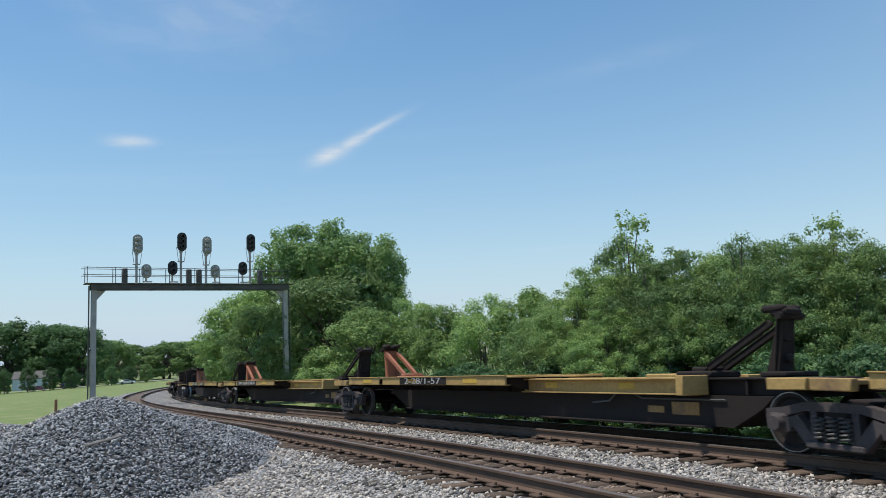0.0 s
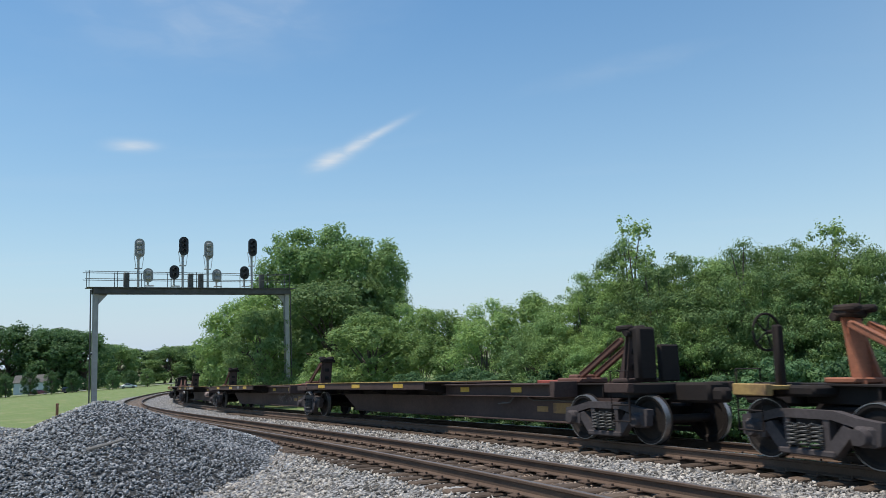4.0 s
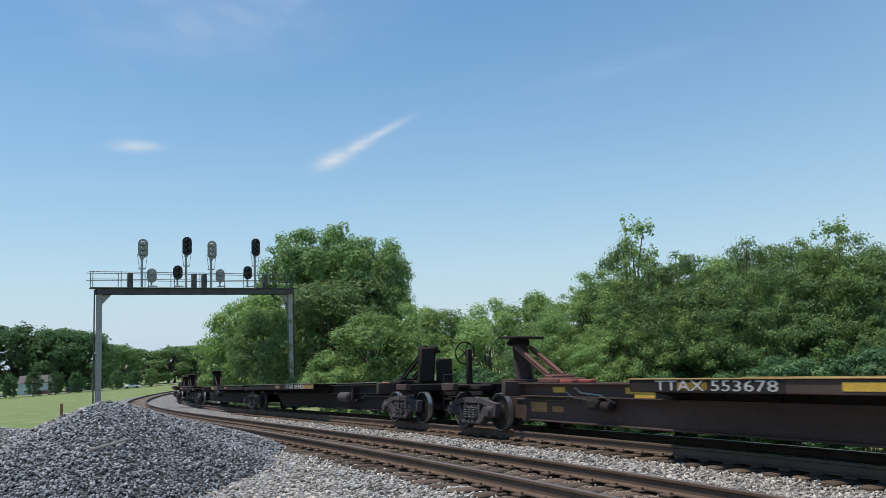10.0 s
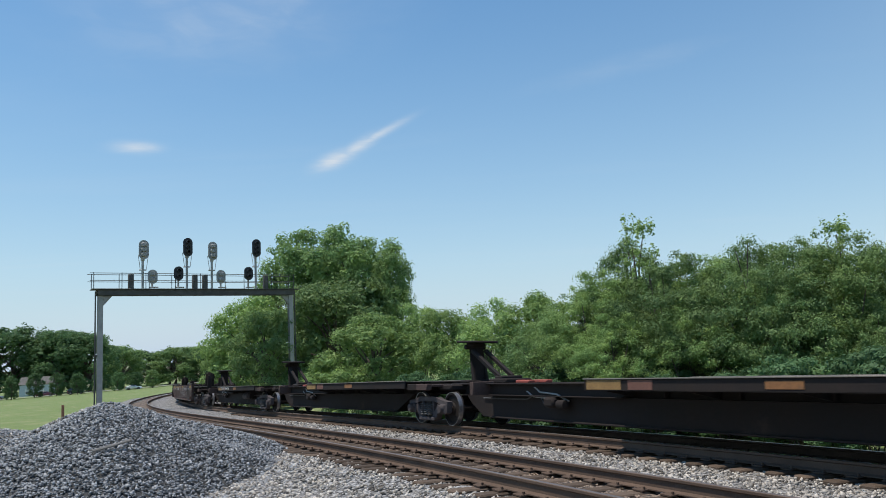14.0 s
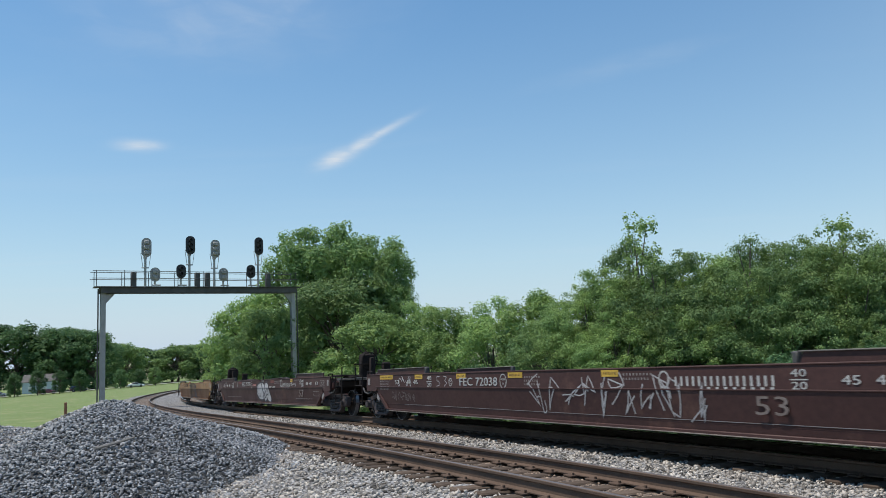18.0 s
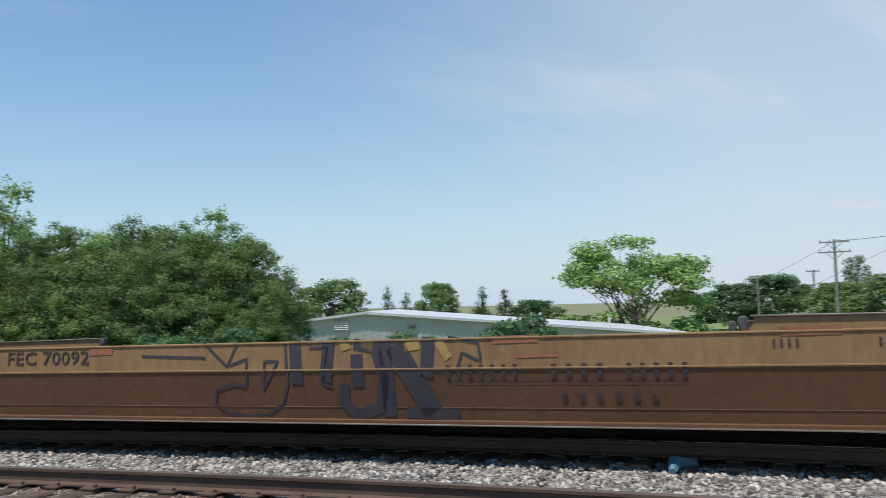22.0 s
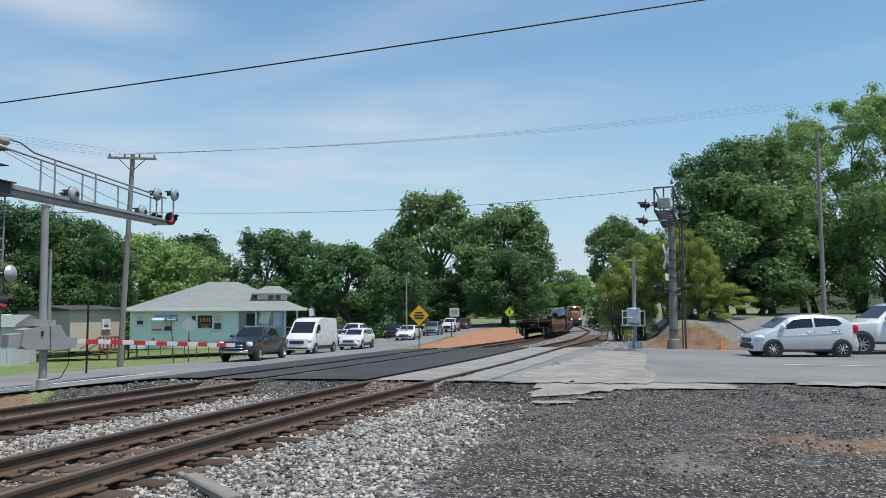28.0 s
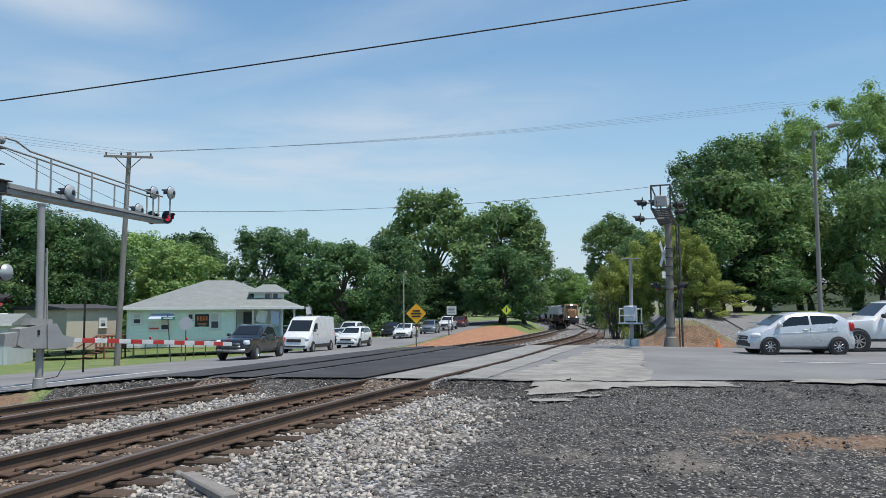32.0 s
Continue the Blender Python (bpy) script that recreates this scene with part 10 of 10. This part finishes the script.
def strew(rng, count, s0, s1, n0, n1, power=1.0):
    """Places spread over a strip of the line, denser near the camera."""
    s = rng.uniform(s0, s1, count * 4)
    n = rng.uniform(n0, n1, count * 4)
    x, y = np.interp(s, SS, LX) - np.sin(np.interp(s, SS, head)) * n, np.interp(s, SS, LY) + np.cos(np.interp(s, SS, head)) * n
    r = np.hypot(x, y)
    keep = rng.uniform(0, 1, len(r)) < np.clip((9.0 / r) ** power, 0, 1)
    x, y = x[keep][:count], y[keep][:count]
    return x, y


def ballast():
    rng = np.random.default_rng(7)
    fields = (("ballast_stones", "ballast", "loose grey ballast stones round the sleepers", ((20000, -46, 4.0, -3.6, -0.95, 0.026, 0.058), (17000, -46, 4.0, 0.95, 3.45, 0.026, 0.056), (3500, -40, 4.0, 5.2, 7.4, 0.03, 0.055), (9000, -40, -5.0, -9.5, -3.4, 0.018, 0.046), (5000, 23.4, 60, -3.3, 7.0, 0.035, 0.07))),
              ("track_bed_stones", "bed_stone", "rust-stained ballast stones between the rails", ((7000, -46, 4.0, -0.66, 0.66, 0.02, 0.042), (3500, -40, 4.0, 3.7, 4.95, 0.02, 0.042))))
    for name, mat, label, strips in fields:
        xs, ys, sz = [], [], []
        for count, s0, s1, n0, n1, z0, z1 in strips:
            x, y = strew(rng, count, s0, s1, n0, n1, 1.1 if s0 < 0 else 0.6)
            xs.append(x), ys.append(y)
            sz.append((z0 + (z1 - z0) * rng.uniform(0, 1, len(x)) ** 1.7) * 0.8)
        x, y, size = np.concatenate(xs), np.concatenate(ys), np.concatenate(sz)
        s, n = along(x, y)
        # the bed thins out towards the broken asphalt
        edge = n + 2.6 + np.clip(3 - s, 0, 12) * 0.14
        keep = (np.hypot(x, y) > 2.2) & ((edge > rng.normal(0, 0.5, len(x))) | (s < -6 + rng.normal(0, 1.5, len(x))))
        keep &= (np.abs(n) < 0.8) | (s < 2.9 + rng.normal(0, 0.4, len(x))) | (s > 20) | (n > 3.5)
        x, y, size = x[keep], y[keep], size[keep]
        stone_field(name, x, y, ground_z(x, y) + size * 0.15, size, M[mat], label, "gravel", rng)
    # gravel that has worked out of the broken asphalt
    x, y = strew(rng, 17000, -9, 6, -14, -2.4, 1.2)
    s, n = along(x, y)
    keep = (np.hypot(x, y) > 2.2) & (s < 3.6)
    x, y = x[keep], y[keep]
    size = 0.007 + 0.024 * rng.uniform(0, 1, len(x)) ** 3
    cx, cy = strew(rng, 5000, -9, 5, -14, -2.6, 1.0)
    s, n = along(cx, cy)
    keep = (np.hypot(cx, cy) > 2.2) & (s < 3.8 + np.clip(-n - 2.5, 0, 9) * 0.45)
    cx, cy = cx[keep], cy[keep]
    lump = 0.008 + 0.022 * rng.uniform(0, 1, len(cx)) ** 2.5
    ex, ey = strew(rng, 1500, 2.5, 4.3, -3.4, -0.95, 0.5)
    lx, ly = strew(rng, 700, 2.5, 4.3, 0.9, 3.5, 0.5)
    mx, my = strew(rng, 1400, 3.2, 6.2, -9.0, -3.0, 0.6)
    s, n = along(mx, my)
    keep = s < 4.0 + np.clip(-n - 2.5, 0, 9.2) * 0.5
    cx, cy = np.concatenate([cx, ex, lx, mx[keep]]), np.concatenate([cy, ey, ly, my[keep]])
    lump = np.concatenate([lump, rng.uniform(0.009, 0.028, len(ex) + len(lx) + int(keep.sum()))])
    stone_field("asphalt_rubble", cx, cy, ground_z(cx, cy) + lump * 0.1, lump, M["dark_rubble"], "dark crumbled asphalt lumps on the ground", "rubble", rng, 0.5)
    stone_field("loose_gravel", x, y, ground_z(x, y) + size * 0.2, size, M["lot_stone"], "small loose stones on broken asphalt", "gravel", rng, 0.55)


def rock_pile():
    """Heaps of crushed rock beside the track: a mound each, with loose rock on it."""
    rng = np.random.default_rng(9)
    for k, (cx, cy, a, b, h, turn) in enumerate(PILES):
        g = 60
        u, v = np.meshgrid(np.linspace(-1.25, 1.25, g), np.linspace(-1.25, 1.25, g), indexing="ij")
        u, v = u.ravel() * a, v.ravel() * b
        x = cx + u * math.cos(turn) - v * math.sin(turn)
        y = cy + u * math.sin(turn) + v * math.cos(turn)
        only = PILES[k:k + 1]
        q = np.sqrt((u / a) ** 2 + (v / b) ** 2)
        wob = 1 + 0.09 * np.sin(3 * np.arctan2(v, u) + 1) + 0.05 * np.sin(7 * np.arctan2(v, u))
        hh = h * np.clip(1 - (q / wob) ** 1.25, 0, 1) + rng.normal(0, 0.015, len(u)) * (q < 1)
        z = ground_z(x, y) + hh - 0.06
        fs = [(i * g + j, (i + 1) * g + j, (i + 1) * g + j + 1, i * g + j + 1) for i in range(g - 1) for j in range(g - 1)]
        t = thing("rock_pile", None, "heap of %s crushed rock beside the track" % ("dark blue-grey" if k == 0 else "pale grey"), "rock pile", "rock piles")
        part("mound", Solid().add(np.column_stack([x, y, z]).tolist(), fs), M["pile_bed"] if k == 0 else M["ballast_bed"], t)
        n = 26000 if k == 0 else 8000
        r_, th = np.sqrt(rng.uniform(0, 1, n)) * 1.12, rng.uniform(0, 2 * np.pi, n)
        u, v = r_ * np.cos(th) * a, r_ * np.sin(th) * b
        x = cx + u * math.cos(turn) - v * math.sin(turn)
        y = cy + u * math.sin(turn) + v * math.cos(turn)
        size = rng.uniform(0.015, 0.04, n)
        st = stone_field("loose_rock", x, y, ground_z(x, y) + np.maximum(pile_z(x, y), 0) - 0.02 + size * 0.3, size, M["pile_stone"] if k == 0 else M["ballast"], "", "", rng, 0.6)
        st.parent = t


ballast()
rock_pile()

# a broken stick and litter by the heap, a split board by the rail
sx, sy = -6.05, 12.9
stick = solo("stick", Solid().path([(0, 0, 0), (0.3, 0.1, 0.05), (0.62, 0.15, 0.12)], [0.03, 0.028, 0.02], 6), M["wood_pole"], Matrix.Translation((sx, sy, gz(sx, sy) + float(pile_z(np.array([sx]), np.array([sy]))[0]) + 0.05)) @ Matrix.Rotation(0.4, 4, "Z"), "pale broken stick lying on the rock heap", "stick")
lx, ly = -5.9, 10.9
can = thing("litter_box", Matrix.Translation((lx, ly, gz(lx, ly) + 0.06)) @ Matrix.Rotation(0.5, 4, "Z"), "crushed grey and red carton on the gravel", "litter")
part("carton", Solid().box((0, 0, 0.05), (0.3, 0.2, 0.12), 0.02), M["hopper_grey"], can)
part("flap", Solid().box((0.17, 0.02, 0.05), (0.08, 0.16, 0.1), 0.02, Matrix.Rotation(0.4, 4, "Y")), M["red"], can)
bx = on_line(-5.0, -1.75)
solo("split_board", Solid().box((0, 0, 0.05), (1.1, 0.16, 0.09), 0.02).box((0.62, 0.03, 0.05), (0.3, 0.08, 0.05), 0.015), M["wood_pole"], Matrix.Translation((bx.x, bx.y, gz(bx.x, bx.y))) @ Matrix.Rotation(heading(-2) + 1.0, 4, "Z"), "split weathered board lying on the ballast", "board")
tp_ = on_line(-12.0, 3.05)
solo("plastic_scrap", Solid().path([(-0.3, 0, 0.03), (-0.1, 0.08, 0.09), (0.15, 0.0, 0.04), (0.32, 0.06, 0.05)], [0.04, 0.08, 0.07, 0.03], 6), M["tarp_blue"], Matrix.Translation((tp_.x, tp_.y, gz(tp_.x, tp_.y) + 0.02)), "scrap of blue plastic beside the rail", "litter")

# sleepers and tie plates
TIE = Solid().box((0, 0, -0.09), (0.23, 2.6, 0.18), 0.02).mesh("sleeper", 30)
TIE.materials.append(M["tie"])
PLATE = Solid().box((0, 0, 0.012), (0.19, 0.36, 0.025), 0.005).box((-0.05, 0.115, 0.035), (0.03, 0.03, 0.05), 0.005).box((0.06, -0.115, 0.035), (0.03, 0.03, 0.05), 0.005).box((0.055, 0.12, 0.035), (0.03, 0.03, 0.05), 0.005).mesh("tie_plate", 30)
PLATE.materials.append(M["rail"])
rng = random.Random(5)
for tr, n0, z0 in ((tracks[0], 0.0, 0.0), (tracks[1], APART, DROP)):
    s = -52.0
    while s < 62:
        s += 0.5
        if 3.9 < s < 23.3:
            continue
        p = on_line(s, n0 + rng.uniform(-0.06, 0.06), z0 + CANT / 2 - 0.205)
        m = Matrix.Translation(p) @ Matrix.Rotation(heading(s) + rng.uniform(-0.03, 0.03), 4, "Z") @ Matrix.Rotation(-math.atan2(CANT, 1.5), 4, "X")
        part("sleeper", TIE, None, tr, "", m)
        if -34 < s < 4:
            for dn in (-0.75, 0.75):
                q = on_line(s, n0 + dn, z0 + (CANT if dn < 0 else 0) - 0.188)
                part("tie_plate", PLATE, None, tr, "", Matrix.Translation(q) @ Matrix.Rotation(heading(s), 4, "Z"))

# ---- road paint and patches ----
ragged = random.Random(12)


def patch(name, corners, mat, up, label, category, n=8, rag=0.0):
    """A flat patch on the ground between four places."""
    a, b, c, d = (Vector((*q, 0)) for q in corners)
    pts = []
    for i in range(n + 1):
        for j in range(n + 1):
            u, v = i / n, j / n
            p = a * (1 - u) * (1 - v) + b * u * (1 - v) + c * u * v + d * (1 - u) * v
            if rag and (i in (0, n) or j in (0, n)):
                p = p + Vector((ragged.uniform(-rag, rag), ragged.uniform(-rag, rag), 0))
            pts.append((p.x, p.y))
    q = np.array(pts)
    z = ground_z(q[:, 0], q[:, 1]) + up
    fs = [(i * (n + 1) + j, (i + 1) * (n + 1) + j, (i + 1) * (n + 1) + j + 1, i * (n + 1) + j + 1) for i in range(n) for j in range(n)]
    return solo(name, Solid().add(np.column_stack([q, z]).tolist(), fs), mat, None, label, category, kind="structure")


def strip_sn(name, s0, s1, n0, n1, mat, up, label, category="road marking"):
    g = [on_line(*q) for q in ((s0, n0), (s1, n0), (s1, n1), (s0, n1))]
    return patch(name, [(p.x, p.y) for p in g], mat, up, label, category)


strip_sn("road_marking", 4.6, 13.5, 13.6, 14.0, M["paint_white"], 0.06, "white stop line on the road")
strip_sn("road_marking", 13.4, 13.6, -40, -8.5, M["paint_white"], 0.048, "white centre line on the crossing road")
g_ = lambda *q: [(p.x, p.y) for p in (on_line(*k) for k in q)]
patch("pavement", g_((4.0, -2.0), (19.0, -2.8), (19.0, -4.5), (4.9, -5.1)), M["worn_concrete"], 0.048, "pale worn concrete strip across the road", "pavement", 26, 0.16)
patch("pavement", g_((2.9, -3.0), (4.6, -3.0), (5.9, -6.6), (4.9, -6.8)), M["worn_concrete"], 0.03, "crumbling pale concrete along the road edge", "pavement", 26, 0.11)
patch("pavement", g_((6.3, -8.0), (7.2, -8.0), (8.8, -15.0), (7.6, -15.0)), M["worn_concrete"], 0.044, "sandy strip along the road edge", "pavement", 26, 0.14)
patch("pavement", g_((4.1, -1.1), (22.0, -1.1), (22.0, -1.9), (4.1, -1.9)), M["concrete"], 0.052, "pale concrete panel beside the rail", "pavement", 26, 0.06)
patch("pavement", g_((24.0, -10.6), (39.0, -8.6), (41.0, -22.0), (24.0, -21.0)), M["asphalt_old"], 0.06, "grey driveway on the bank under the trees", "driveway", 12)
patch("pavement", [(7.5, -11.4), (6.7, -11.7), (6.6, -11.35), (7.15, -11.05)], M["worn_concrete"], 0.03, "pale remnant of concrete in the broken asphalt", "pavement", 8, 0.07)
patch("pavement", [(7.0, -12.3), (6.55, -12.45), (6.5, -12.25), (6.9, -12.1)], M["worn_concrete"], 0.03, "pale remnant of concrete in the broken asphalt", "pavement", 8, 0.06)


# ---- motion of the train ----
# the train runs a little ahead of its even pace while it clears the crossing
GAIN_T, GAIN_S = (22.1, 22.6, 23.0, 23.5, 24.0, 24.4, 24.9), (0.0, 0.39, 0.70, 0.75, 0.45, 0.2, 0.0)


def ride(t, c0, c1):
    """The pose of a car at t whose truck centres are c0 and c1 along the train."""
    run = CAR_V * t + float(np.interp(t, GAIN_T, GAIN_S))
    a, b = on_far(c0 + run), on_far(c1 + run)
    x = (b - a).normalized()
    y = Vector((0, 0, 1)).cross(x).normalized()
    z = x.cross(y)
    mid = (a + b) / 2
    m = Matrix((x, y, z)).transposed().to_4x4() @ Matrix.Rotation(-math.atan2(CANT, 1.5), 4, "X")
    return Matrix.Translation(mid) @ m


def motions():
    times = sorted({0.5 * i for i in range(65)} | {22 + 0.2 * i for i in range(1, 13)})
    times = [t for i, t in enumerate(times) if i == 0 or t - times[i - 1] > 0.05]
    for car, c0, c1 in TRAIN:
        walk(car, [(t, ride(t, c0, c1)) for t in times])


motions()
